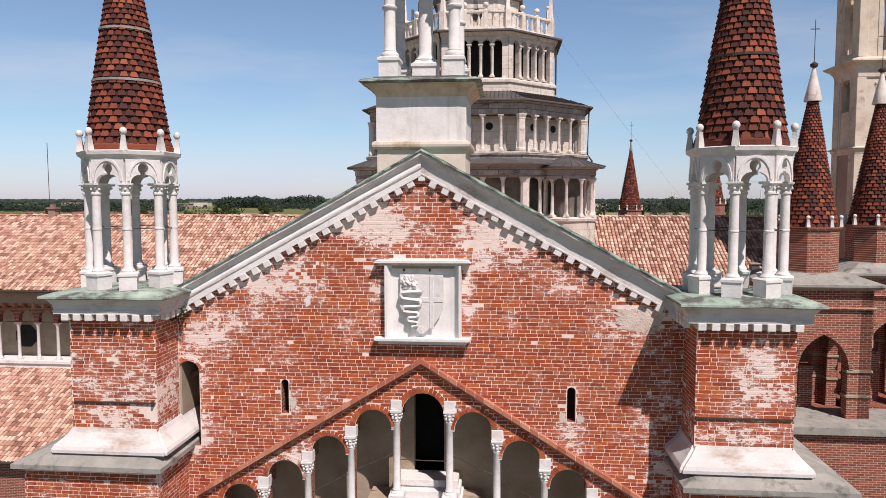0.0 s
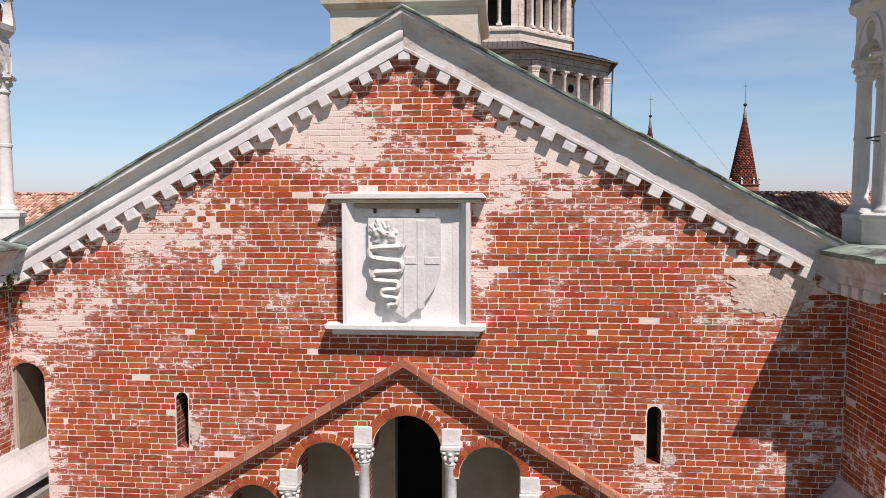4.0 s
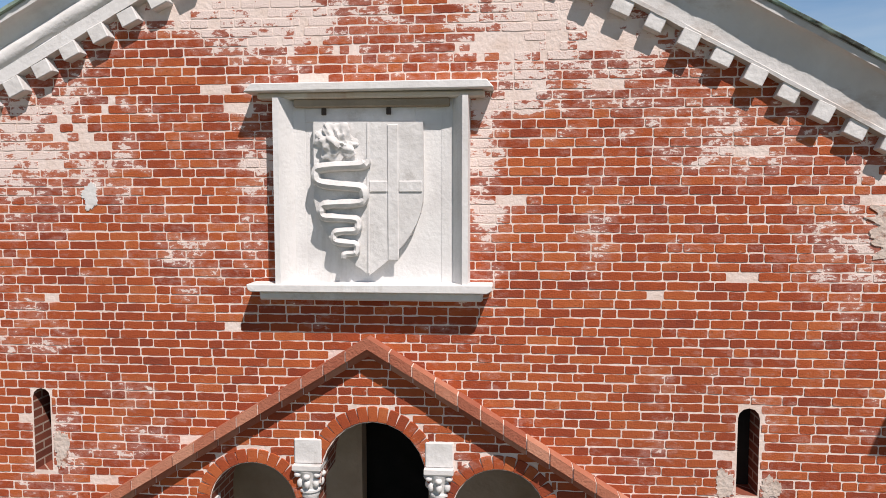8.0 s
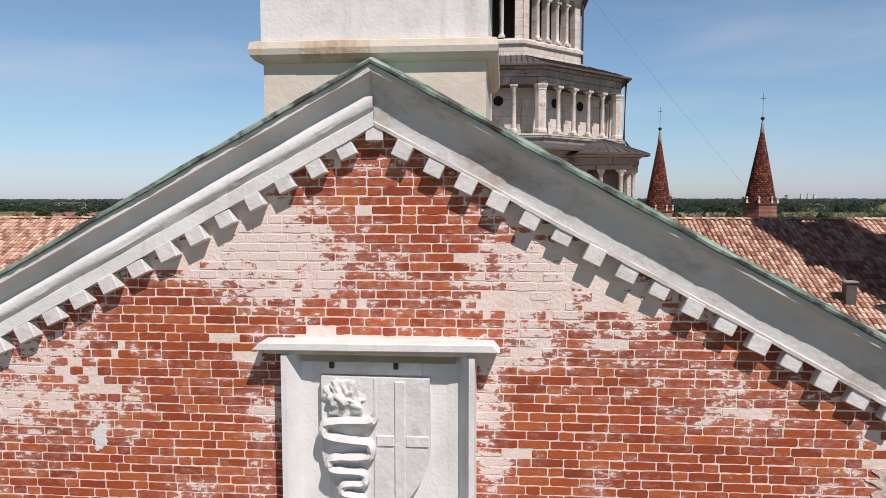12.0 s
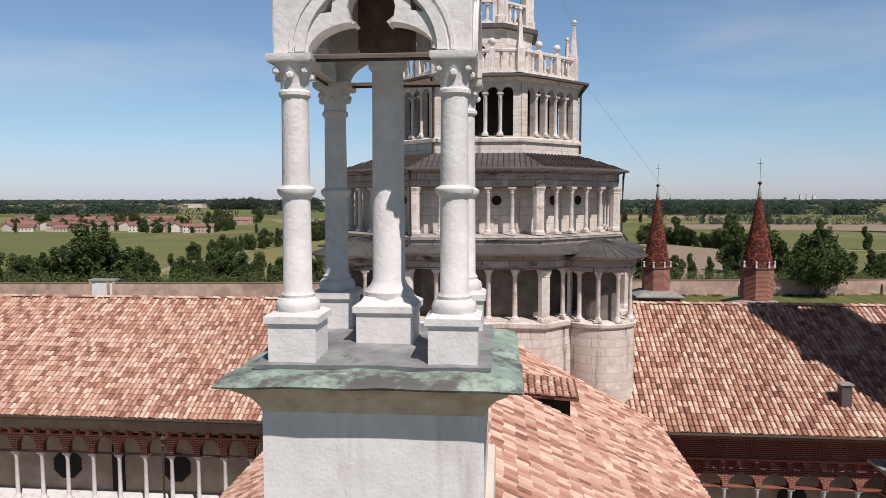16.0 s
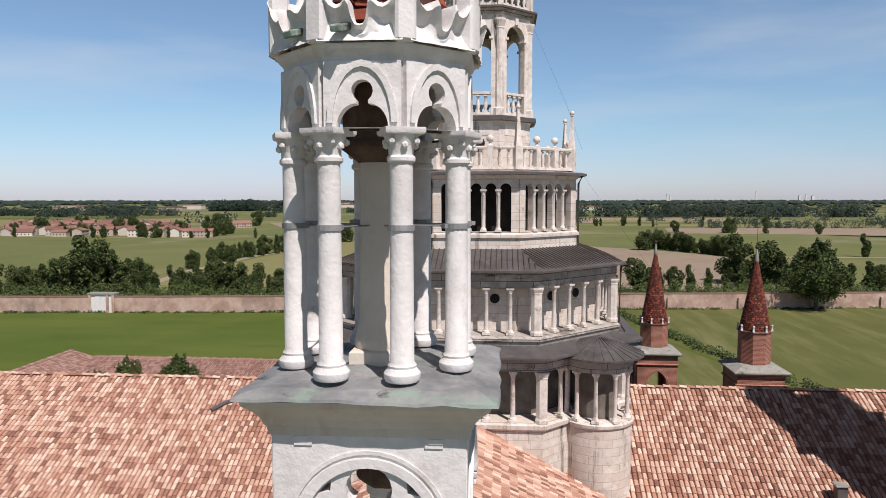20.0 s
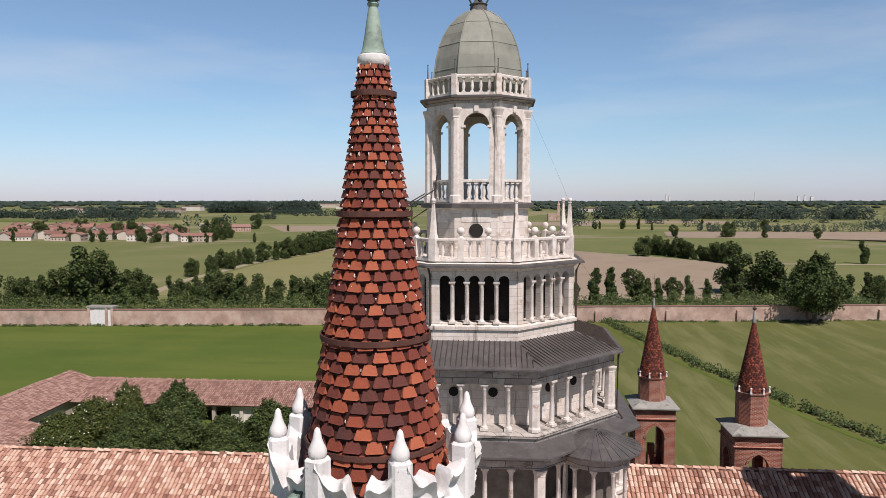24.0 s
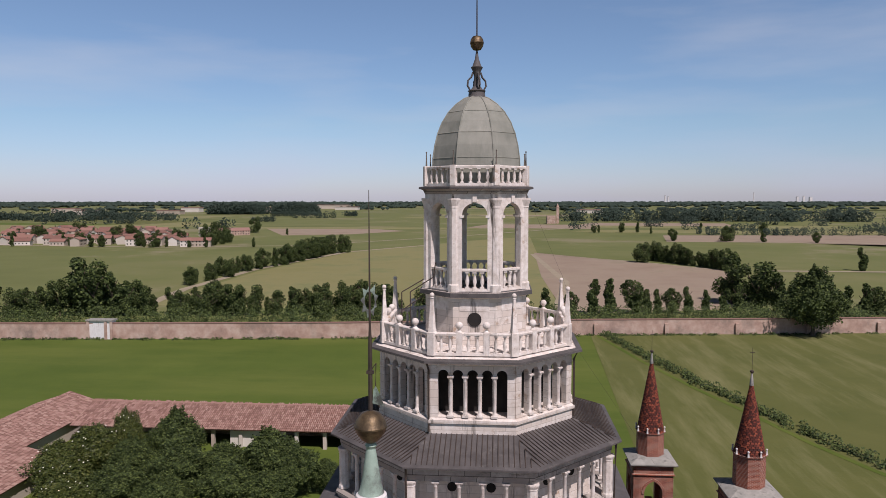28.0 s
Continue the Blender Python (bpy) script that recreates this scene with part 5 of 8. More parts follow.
for k in range(8):
    place("crest_panel", crest_me, pin, Matrix.Rotation(radians(45 * k), 4, "Z") @ Matrix.Translation((0, -ap, 0)))
    a = radians(22.5 + 45 * k)
    q = place("crest_post", post_me, pin, Matrix.Translation((0.94 * math.cos(a), 0.94 * math.sin(a), 0)) @ Matrix.Rotation(a, 4, "Z"))
    place("knob", knob_me, q, Matrix.Identity(4))
rpin = random.Random(77)
spire(pin, 0.692, 37.0, 0.135, 40.9, 41, 21, rpin, 300, bands=(37.32, 38.32, 39.49, 40.61), dark=False, bulge=-0.015)
bm = bmesh.new()
lathe(bm, [(0.125, 40.86), (0.15, 40.885), (0.157, 40.93), (0.15, 40.965), (0.12, 40.985), (0.09, 41.0)], 16)
part("cap_ring", bm, m_stone_w, pin, "pale stone ring under the copper cap", True)
bm = bmesh.new()
lathe(bm, [(0.128, 40.985), (0.12, 41.0), (0.105, 41.05), (0.085, 41.16), (0.052, 41.38), (0.042, 41.42), (0.058, 41.45), (0.03, 41.5)], 16)
part("copper_cap", bm, m_verdi, pin, "verdigris copper cap", True)
bm = bmesh.new()
lathe(bm, [(0.02, 41.46), (0.09, 41.51), (0.14, 41.58), (0.155, 41.625), (0.16, 41.63), (0.16, 41.645), (0.155, 41.65), (0.14, 41.70), (0.09, 41.765), (0.02, 41.79)], 24)
part("ball", bm, m_gold, pin, "worn gilded ball", True)
bm = bmesh.new()
lathe(bm, [(0.022, 41.75), (0.02, 42.4), (0.012, 42.6), (0.008, 43.2), (0.003, 43.9)], 8)
box(bm, -0.035, 0.035, -0.02, 0.02, 42.15, 42.18)
part("rod", bm, m_iron, pin)
bm = bmesh.new()
sweep(bm, [(0.02, 0, 42.2), (0.055, 0, 42.25), (0.05, 0, 42.0), (0.075, 0, 41.85), (0.09, 0, 41.82)], 0.007, 5)
part("wire", bm, m_iron, pin)
bm = bmesh.new()
prism(bm, [(0.02, 41.86), (0.13, 41.84), (0.10, 41.93), (0.05, 42.03), (0.03, 42.0)], -0.006, 0.006)
part("vane_scrap", bm, m_copper, pin, "torn verdigris vane")
bm = bmesh.new()
for i in range(9):
    a = 2 * math.pi * i / 9 + 0.3
    ln = (0.105 if i % 2 else 0.085) * rpin.uniform(0.75, 1.1)
    prism(bm, [(0.055 * math.cos(a - 0.5), 42.85 + 0.10 * math.sin(a - 0.5)), (ln * math.cos(a), 42.85 + ln * math.sin(a) * 1.9), (0.055 * math.cos(a + 0.5), 42.85 + 0.10 * math.sin(a + 0.5))], -0.006 + 0.0006 * i, 0.006 + 0.0006 * i)
part("sunburst", bm, m_verdi, pin, "pale verdigris sunburst on the rod")
for k, h in ((7, 0.1), (0, -0.12)):
    a = radians(-90 + 45 * k)
    m = Matrix.Rotation(radians(45 * k), 4, "Z") @ Matrix.Translation((h, -0.90, 37.02))
    bm = bmesh.new()
    box(bm, -0.05, 0.05, -0.2, 0.05, -0.03, 0.03, 0.01, None)
    q = part("copper_spout", bm, m_copper, pin, "small verdigris copper spout")
    q.matrix_basis = m @ Matrix.Rotation(radians(18), 4, "X") @ Matrix.Rotation(0.4 if k else -0.3, 4, "Z")
vs, fs = [], []
for i in range(41):
    k = (i + 0.45) / 41
    z = 37.0 + 3.9 * (1.28 * k - 0.28 * k * k)
    r = 0.68 + (0.135 - 0.68) * (z - 37.0) / 3.9 - 0.015 * math.sin(math.pi * (z - 37.0) / 3.9) + 0.012
    cnt = max(12, round(21 * (0.58 + 0.42 * r / 0.68)))
    for k in range(cnt):
        if rpin.random() < (0.85 if z < 38.6 else 0.55):
            continue
        a = 2 * math.pi * (k + 0.5 + 0.5 * (i % 2)) / cnt + rpin.uniform(-0.02, 0.02)
        c = Vector((r * math.cos(a), r * math.sin(a), z + rpin.uniform(-0.02, 0.02)))
        u = Vector((-math.sin(a), math.cos(a), 0)) * rpin.uniform(0.002, 0.006)
        v = Vector((0, 0, rpin.uniform(0.008, 0.022)))
        w = Vector((math.cos(a), math.sin(a), 0)) * 0.02
        q = len(vs)
        vs += [tuple(c - u - v), tuple(c + u - v), tuple(c + u + v), tuple(c - u + v), tuple(c + w)]
        fs += [(q, q + 1, q + 4), (q + 1, q + 2, q + 4), (q + 2, q + 3, q + 4), (q + 3, q, q + 4)]
many("mortar_dabs", vs, fs, m_mortar, pin, kind="stuff", label="pale specks of mortar between the scales")
# the upper stage leans a little off the axis of the lower one
for ob in pin.children:
    if ob not in low_parts:
        ob.matrix_basis = Matrix.Translation((-0.028, 0, 0)) @ ob.matrix_basis

# ---- roofs of half-round tiles ----
def tile_shape(w, ln, h, seg=4):
    vs, fs = [], []
    for v, k in ((0.0, 1.0), (ln, 0.84)):
        for i in range(seg + 1):
            a = math.pi * i / seg
            vs.append(Vector((-0.5 * w * k * math.cos(a), v, h * k * math.sin(a) + (0.034 if v == 0 else 0))))
    for i in range(seg):
        fs.append((i, i + 1, seg + 2 + i, seg + 1 + i))
    fs.append(tuple(range(seg, -1, -1)))
    return vs, fs


TV, TF = tile_shape(0.196, 0.44, 0.072, 4)
TILE_ME = bpy.data.meshes.new("roof_tile")
TILE_ME.from_pydata([tuple(v) for v in TV], [], TF)
TILE_ME.materials.append(m_tile)


def tiled_roof(parent, origin, along, up, width, height, rng, near=None, skip=None, bed=True, material=None, step_u=0.215, step_v=0.345, limit=300):
    """Rows of half-round tiles on a slope: origin at the eave, along the eave, up the slope (unit vectors)."""
    along, up, o = Vector(along).normalized(), Vector(up).normalized(), Vector(origin)
    nrm = along.cross(up).normalized()
    flip = nrm.z < 0
    if flip:
        nrm = -nrm
    base = Matrix(((along.x, up.x, nrm.x, o.x), (along.y, up.y, nrm.y, o.y), (along.z, up.z, nrm.z, o.z), (0, 0, 0, 1)))
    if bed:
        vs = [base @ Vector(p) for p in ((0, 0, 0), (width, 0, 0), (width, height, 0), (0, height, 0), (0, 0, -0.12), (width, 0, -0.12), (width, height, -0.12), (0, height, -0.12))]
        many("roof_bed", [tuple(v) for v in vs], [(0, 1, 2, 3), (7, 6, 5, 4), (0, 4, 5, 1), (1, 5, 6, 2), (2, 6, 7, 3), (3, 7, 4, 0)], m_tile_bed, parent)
    vs, fs, done = [], [], 0
    nu, nv = int(width / step_u), int(height / step_v)
    for i in range(nu):
        drift = rng.uniform(-0.03, 0.03)
        for j in range(nv + 1):
            u, v = (i + 0.5) * step_u, j * step_v + drift - 0.05
            if v + 0.3 > height or (skip and skip(u, v)):
                continue
            m = base @ Matrix.Translation((u + rng.uniform(-0.008, 0.008), v, rng.uniform(0.0, 0.012))) @ Matrix.Rotation(rng.uniform(-0.03, 0.03), 4, "Z") @ Matrix.Diagonal((step_u / 0.215, step_v / 0.345, step_u / 0.215, 1))
            if near and done < limit and near(u, v):
                place("roof_tile", TILE_ME, parent, m)
                done += 1
                continue
            q = len(vs)
            vs += [tuple(m @ p) for p in TV]
            fs += [tuple(q + k for k in (f if not flip else f[::-1])) for f in TF]
    many("roof_tiles", vs, fs, material or m_tile_mass, parent, kind="stuff", label="rows of sun-bleached clay half-round tiles")
    return base


rr = random.Random(11)
NAVE_UP = Vector((0, 7.5, 4.05)).normalized()
nav_h = math.hypot(7.5, 4.05)
roof_l = thing("roof_nave_1", "pink and orange clay-tiled roof slope of the nave", "roof", kind="structure")
tiled_roof(roof_l, (-42, 22.2, 22.05), (1, 0, 0), NAVE_UP, 37.5, nav_h, rr, near=lambda u, v: 31 < u < 36 and 2 < v < 7)
roof_r = thing("roof_nave_2", "pink and orange clay-tiled roof slope beyond the tower", "roof", kind="structure")
tiled_roof(roof_r, (4.5, 22.2, 22.05), (1, 0, 0), NAVE_UP, 32, nav_h, rr, near=lambda u, v: 2 < u < 9 and v < 4)
for nm, x0, x1, par in (("a", -42, -4, roof_l), ("b", 4, 36.5, roof_r)):
    bm = bmesh.new()
    prism(bm, [(22.3, 22.0), (29.7, 26.06), (37.2, 22.0)], x0, x1)
    bmesh.ops.transform(bm, matrix=Matrix(((0, 1, 0, 0), (1, 0, 0, 0), (0, 0, 1, 0), (0, 0, 0, 1))), verts=bm.verts)
    bmesh.ops.recalc_face_normals(bm, faces=bm.faces)
    part("roof_body", bm, m_tile_bed, par)
    for i in range(int((x1 - x0) / 0.4)):
        m = Matrix.Translation((x0 + 0.4 * i, 29.7, 26.09 + rr.uniform(-0.01, 0.01))) @ Matrix.Rotation(radians(-90), 4, "Z") @ Matrix.Diagonal((1.2, 1.0, 1.3, 1))
        place("ridge_tile", TILE_ME, par, m)
    bm = bmesh.new()
    sweep(bm, [(x0, 22.1, 22.0), (x1, 22.1, 22.0)], 0.07, 8)
    part("gutter", bm, m_iron, par, "dark metal gutter")

# transept roof
TR_X, TR_Z, TR_R = 7.42, 22.16, 26.2
tr_h = TR_X * math.hypot(1, 0.545)
for s, nm in ((1, "roof_transept_1"), (-1, "roof_transept_2")):
    r = thing(nm, "pale pink clay-tiled slope of the transept roof", "roof", kind="structure")
    if s > 0:
        tiled_roof(r, (TR_X, 0.5, TR_Z), (0, 1, 0), (-1, 0, 0.545), 22.5, tr_h, rr, near=lambda u, v: 5 < u < 10 and v > 2.5)
    else:
        tiled_roof(r, (-TR_X, 23.0, TR_Z), (0, -1, 0), (1, 0, 0.545), 22.5, tr_h, rr, near=lambda u, v: u > 17 and v < 3, limit=120)
    bm = bmesh.new()
    sweep(bm, [(s * (TR_X + 0.1), 0.9, TR_Z - 0.05), (s * (TR_X + 0.1), 22.3, TR_Z - 0.05)], 0.07, 8)
    part("gutter", bm, m_iron, r)
for i in range(54):
    place("ridge_tile", TILE_ME, r, Matrix.Translation((0, 0.6 + 0.4 * i, TR_R + 0.03)) @ Matrix.Diagonal((1.2, 1.0, 1.3, 1)))
tw = thing("wall_transept_body", "red brick side walls of the transept", "wall", kind="structure")
bm = bmesh.new()
prism(bm, [(-7.1, 0), (7.1, 0), (7.1, 22.1), (0, 26.0), (-7.1, 22.1)], 2.45, 24.5)
part("brick_walls", bm, m_brick_far, tw)

# hatch on the transept roof
dor = thing("roof_hatch", "small tiled hatch over a dark opening in the roof", "hatch")
HX, HY = 2.5, 15.7
hz = TR_R - 0.545 * HX
# box coloured near black for the shade under the hatch
bm = bmesh.new()
prism(bm, [(HX - 0.75, hz - 0.2), (HX + 0.75, hz - 0.7), (HX + 0.75, hz + 0.36), (HX - 0.75, hz + 0.5)], HY + 0.25, HY + 1.3)
part("hatch_box", bm, m_dark, dor)
tiled_roof(dor, (HX - 1.0, HY - 0.05, hz + 0.52), (1, 0, -0.08), (0, 1, 0.16), 2.0, 1.5, rr, near=lambda u, v: True, limit=90)

# ---- crossing tower ----
CX, CY = 0.0, 29.8
tow = thing("crossing_tower", "tiered octagonal marble tower with column galleries and domed lantern", "tower", at=(CX, CY, 0))


def oct_ring(name, prof, material, label="", parent=None, seam=False):
    bm = bmesh.new()
    lathe(bm, prof, 8, turn=22.5, cap=False)
    return part(name, bm, material, parent or tow, label)


def face_m(k, R):
    return Matrix.Rotation(radians(45 * k), 4, "Z") @ Matrix.Translation((0, -R * math.cos(radians(22.5)), 0))


def column_mesh(h, r, name, mt=None):
    bm = bmesh.new()
    square_lathe(bm, [(r * 1.7, 0), (r * 1.7, h * 0.05)])
    lathe(bm, [(r * 1.5, h * 0.05), (r * 1.45, h * 0.08), (r * 1.05, h * 0.10), (r, h * 0.14), (r * 0.85, h * 0.86), (r * 1.0, h * 0.87), (r * 0.95, h * 0.89), (r * 1.5, h * 0.955)], 10)
    square_lathe(bm, [(r * 1.5, h * 0.955), (r * 1.65, h * 0.97), (r * 1.65, h)])
    return mesh_of(bm, name, mt or m_marble, True)


def pillar_mesh(h, w, name):
    bm = bmesh.new()
    lathe(bm, [(w * 1.15, 0), (w * 1.15, h * 0.06), (w * 1.0, h * 0.10), (w, h * 0.86), (w * 1.08, h * 0.88), (w * 1.05, h * 0.90), (w * 1.3, h * 0.97), (w * 1.3, h)], 8, turn=22.5)
    return mesh_of(bm, name, m_marble)


def gallery(R, z0, z1, n, r_col, w_pil, skip=()):
    cm, pm = column_mesh(z1 - z0, r_col, "gallery_column"), pillar_mesh(z1 - z0, w_pil, "gallery_pillar")
    half = R * math.sin(radians(22.5))
    for k in range(8):
        for i in range(n):
            u = -1 + 2 * (i + 1) / (n + 1)
            place("gallery_column", cm, tow, face_m(k, R) @ Matrix.Translation((u * (half - w_pil * 0.4), 0, z0)))
        a = radians(22.5 + 45 * k)
        place("corner_pillar", pm, tow, Matrix.Translation((R * math.cos(a), R * math.sin(a), z0)) @ Matrix.Rotation(a - radians(22.5) , 4, "Z"))


# lowest gallery
oct_ring("plinth", [(7.55, 21.5), (7.55, 25.95), (7.7, 26.05), (7.72, 26.22), (7.4, 26.3), (6.2, 26.3)], m_ashlar, "pale stone plinth drum")
# the overhang's shade is painted into this wall's colour
oct_ring("gallery_wall", [(6.25, 26.2), (6.25, 28.7)], m_marble_dark, "stone back wall with gallery shade painted into its dark tone")
gallery(7.35, 26.28, 28.42, 4, 0.105, 0.25)
oct_ring("frieze", [(6.2, 28.40), (7.15, 28.40), (7.15, 28.44), (7.55, 28.44), (7.55, 28.62), (7.58, 28.66), (7.58, 28.95), (7.75, 29.05), (7.95, 29.10), (7.97, 29.16)], m_marble_grey, "soot-black stone frieze")
oct_ring("lead_apron", [(8.0, 29.06), (8.22, 29.06), (8.22, 29.14), (7.1, 29.42), (7.05, 29.44)], m_lead, "dark lead apron roof")
# second gallery
oct_ring("ledge", [(7.08, 29.38), (7.12, 29.55), (7.2, 29.62), (7.2, 29.72), (7.05, 29.80), (5.9, 29.84)], m_marble_grey)
oct_ring("gallery_wall", [(5.95, 29.8), (5.95, 32.2)], m_ashlar, "pale stone wall with small round windows")
gallery(6.78, 29.83, 31.82, 4, 0.10, 0.24)
oct_ring("frieze", [(5.9, 31.80), (6.62, 31.80), (6.62, 31.83), (6.92, 31.84), (6.94, 32.05), (6.96, 32.08), (6.96, 32.40), (7.02, 32.45), (7.1, 32.55)], m_marble_grey, "stained stone frieze")
oct_ring("lead_roof", [(7.1, 32.52), (7.42, 32.50), (7.42, 32.57), (6.3, 32.88), (4.9, 33.36)], m_lead, "dark seamed lead roof")
for k in range(8):
    half0, half1 = 7.2 * math.sin(radians(22.5)), 4.9 * math.sin(radians(22.5))
    bm = bmesh.new()
    for i in range(25):
        u = -1 + 2 * i / 24
        # seams run straight up the slope until the hip cuts them
        t_end = 1.0 if abs(u) * half0 <= half1 else (half0 - abs(u) * half0) / (half0 - half1)
        if t_end < 0.04:
            continue
        ap0, ap1 = 7.2 * math.cos(radians(22.5)), 4.9 * math.cos(radians(22.5))
        p0 = (u * half0, -ap0, 32.635)
        zt_ = 32.635 + (33.37 - 32.635) * t_end + 0.03 * math.sin(math.pi * t_end)
        p1 = (u * half0, -ap0 + (ap0 - ap1) * t_end, zt_)
        sweep(bm, [p0, p1], 0.022, 4)
    ob = part("roof_seams", bm, m_iron, tow)
    ob.matrix_basis = Matrix.Rotation(radians(45 * k), 4, "Z")
bm = bmesh.new()
q = lathe(bm, [(0.21, -0.03), (0.21, 0.03)], 14)
bmesh.ops.transform(bm, matrix=Matrix.Rotation(radians(90), 4, "X"), verts=bm.verts)
ocu_me = mesh_of(bm, "round_window", m_dark)
for k in range(8):
    for u in (-0.85, 0.85):
        place("round_window", ocu_me, tow, face_m(k, 5.95) @ Matrix.Translation((u, -0.01, 31.25)))
# third gallery: arcade of five openings a side
oct_ring("plinth_band", [(5.05, 33.2), (5.05, 33.75), (5.15, 33.80), (5.15, 33.95), (5.05, 34.02), (4.0, 34.05)], m_ashlar, "pale stone plinth")
# core coloured near black: the gallery's inner shade is painted on
oct_ring("dark_core", [(4.0, 34.0), (4.0, 36.4)], m_dark, "gallery core painted near black for its inner shade")
R3 = 4.93
half3 = R3 * math.sin(radians(22.5))
w3 = (half3 - 0.26) / 5
ars = [arch((-2 + i) * 2 * w3, 34.06, 35.95, w3 - 0.085, 8) for i in range(5)]
bm = holed([(-half3, 34.04), (half3, 34.04), (half3, 36.45), (-half3, 36.45)], ars, -0.05, 0.26)
arcade3 = mesh_of(bm, "arcade_wall", m_ashlar)
c3 = column_mesh(1.86, 0.085, "arcade_shaft")
for k in range(8):
    q = place("arcade_wall", arcade3, tow, face_m(k, R3))
    for i in range(4):
        place("arcade_shaft", c3, q, Matrix.Translation(((-1.5 + i) * 2 * w3, -0.03, 34.06)))
oct_ring("eave", [(4.9, 36.38), (5.06, 36.42), (5.12, 36.50), (5.22, 36.55), (5.36, 36.60), (5.38, 36.66), (4.5, 36.80), (2.7, 36.85)], m_marble, "stone eave slab with lead edge")
oct_ring("lead_edge", [(5.3, 36.55), (5.50, 36.56), (5.49, 36.66), (5.2, 36.72)], m_lead)


# balustrades
def baluster_mesh(h, r, name):
    bm = bmesh.new()
    square_lathe(bm, [(r, 0), (r, h * 0.1)])
    lathe(bm, [(r * 0.7, h * 0.1), (r * 0.5, h * 0.16), (r * 1.0, h * 0.38), (r * 0.9, h * 0.5), (r * 0.45, h * 0.8), (r * 0.7, h * 0.9)], 8)
    square_lathe(bm, [(r, h * 0.9), (r, h)])
    return mesh_of(bm, name, m_marble, True)


def balustrade(R, z0, z1, n, post_every=None, w=0.13):
    half = R * math.sin(radians(22.5))
    oct_ring("rail", [(R - w, z1 - 0.12), (R + w, z1 - 0.12), (R + w * 1.1, z1 - 0.04), (R + w * 0.9, z1), (R - w, z1), (R - w, z1 - 0.12)], m_marble)
    oct_ring("rail_base", [(R - w, z0), (R + w, z0), (R + w, z0 + 0.12), (R - w, z0 + 0.12)], m_marble)
    bl = baluster_mesh(z1 - z0 - 0.22, 0.085, "baluster")
    bm = bmesh.new()
    box(bm, -w * 1.05, w * 1.05, -w * 1.05, w * 1.05, z0, z1 + 0.02, 0.01)
    po = mesh_of(bm, "rail_post", m_marble)
    for k in range(8):
        for i in range(n):
            u = -1 + 2 * (i + 1) / (n + 1)
            if post_every and (i + 1) % post_every == 0:
                place("rail_post", po, tow, face_m(k, R) @ Matrix.Translation((u * half, 0, 0)))
            else:
                place("baluster", bl, tow, face_m(k, R) @ Matrix.Translation((u * half, 0, z0 + 0.11)))
        a = radians(22.5 + 45 * k)
        place("rail_post", po, tow, Matrix.Translation((R * math.cos(a), R * math.sin(a), 0)) @ Matrix.Rotation(a, 4, "Z") @ Matrix.Diagonal((1.3, 1.3, 1, 1)))


balustrade(4.75, 36.80, 37.82, 8, 3)
bm = bmesh.new()
lathe(bm, [(0.20, 37.80), (0.20, 37.95), (0.17, 38.0), (0.07, 39.35), (0.11, 39.38), (0.06, 39.42)], 4, turn=45)
q = bmesh.ops.create_uvsphere(bm, u_segments=10, v_segments=7, radius=0.11)
bmesh.ops.translate(bm, verts=q["verts"], vec=(0, 0, 39.5))
obel = mesh_of(bm, "obelisk", m_marble, True)
bm = bmesh.new()
lathe(bm, [(0.12, 37.8), (0.13, 37.86), (0.06, 37.92), (0.07, 38.0)], 10)
q = bmesh.ops.create_uvsphere(bm, u_segments=12, v_segments=8, radius=0.17)
bmesh.ops.translate(bm, verts=q["verts"], vec=(0, 0, 38.14))
ballf = mesh_of(bm, "ball_finial", m_marble, True)
for k in range(8):
    a = radians(22.5 + 45 * k)
    place("obelisk", obel, tow, Matrix.Translation((4.75 * math.cos(a), 4.75 * math.sin(a), 0)) @ Matrix.Rotation(a, 4, "Z"))
    half = 4.75 * math.sin(radians(22.5))
    for u in (-1 / 3, 1 / 3):
        place("ball_finial", ballf, tow, face_m(k, 4.75) @ Matrix.Translation((u * half, 0, 0)))
# drum and lantern
oct_ring("drum", [(2.66, 36.8), (2.66, 39.05), (2.73, 39.1), (2.78, 39.22), (2.88, 39.28), (2.88, 39.36), (1.8, 39.42)], m_ashlar, "pale drum with round windows")
bm = bmesh.new()
lathe(bm, [(0.33, -0.03), (0.33, 0.03)], 18)
bmesh.ops.transform(bm, matrix=Matrix.Rotation(radians(90), 4, "X"), verts=bm.verts)
ocu2 = mesh_of(bm, "drum_window", m_dark)
bm = bmesh.new()
box(bm, -0.7, 0.7, -0.05, 0.02, 38.35, 38.95, 0.02)
drum_pan = mesh_of(bm, "drum_panel", m_marble)
for k in range(8):
    if k % 2 == 0:
        place("drum_window", ocu2, tow, face_m(k, 2.66) @ Matrix.Translation((0, -0.015, 38.08)))
    q = place("drum_panel", drum_pan, tow, face_m(k, 2.66) @ Matrix.Translation((0, 0.03, 0.1)))
RL = 2.50
halfL = RL * math.sin(radians(22.5))
bm = holed([(-halfL, 39.4), (halfL, 39.4), (halfL, 44.0), (-halfL, 44.0)], [arch(0, 39.45, 42.95, 0.60, 14)], -0.16, 0.16)
lanw = mesh_of(bm, "lantern_bay", m_marble)
bm = bmesh.new()
lathe(bm, [(0.30, 39.38), (0.30, 39.7), (0.24, 39.75), (0.225, 43.3), (0.25, 43.34), (0.24, 43.4), (0.34, 43.7), (0.34, 43.78)], 8, turn=22.5)
lanp = mesh_of(bm, "lantern_pier", m_marble)
bm = bmesh.new()
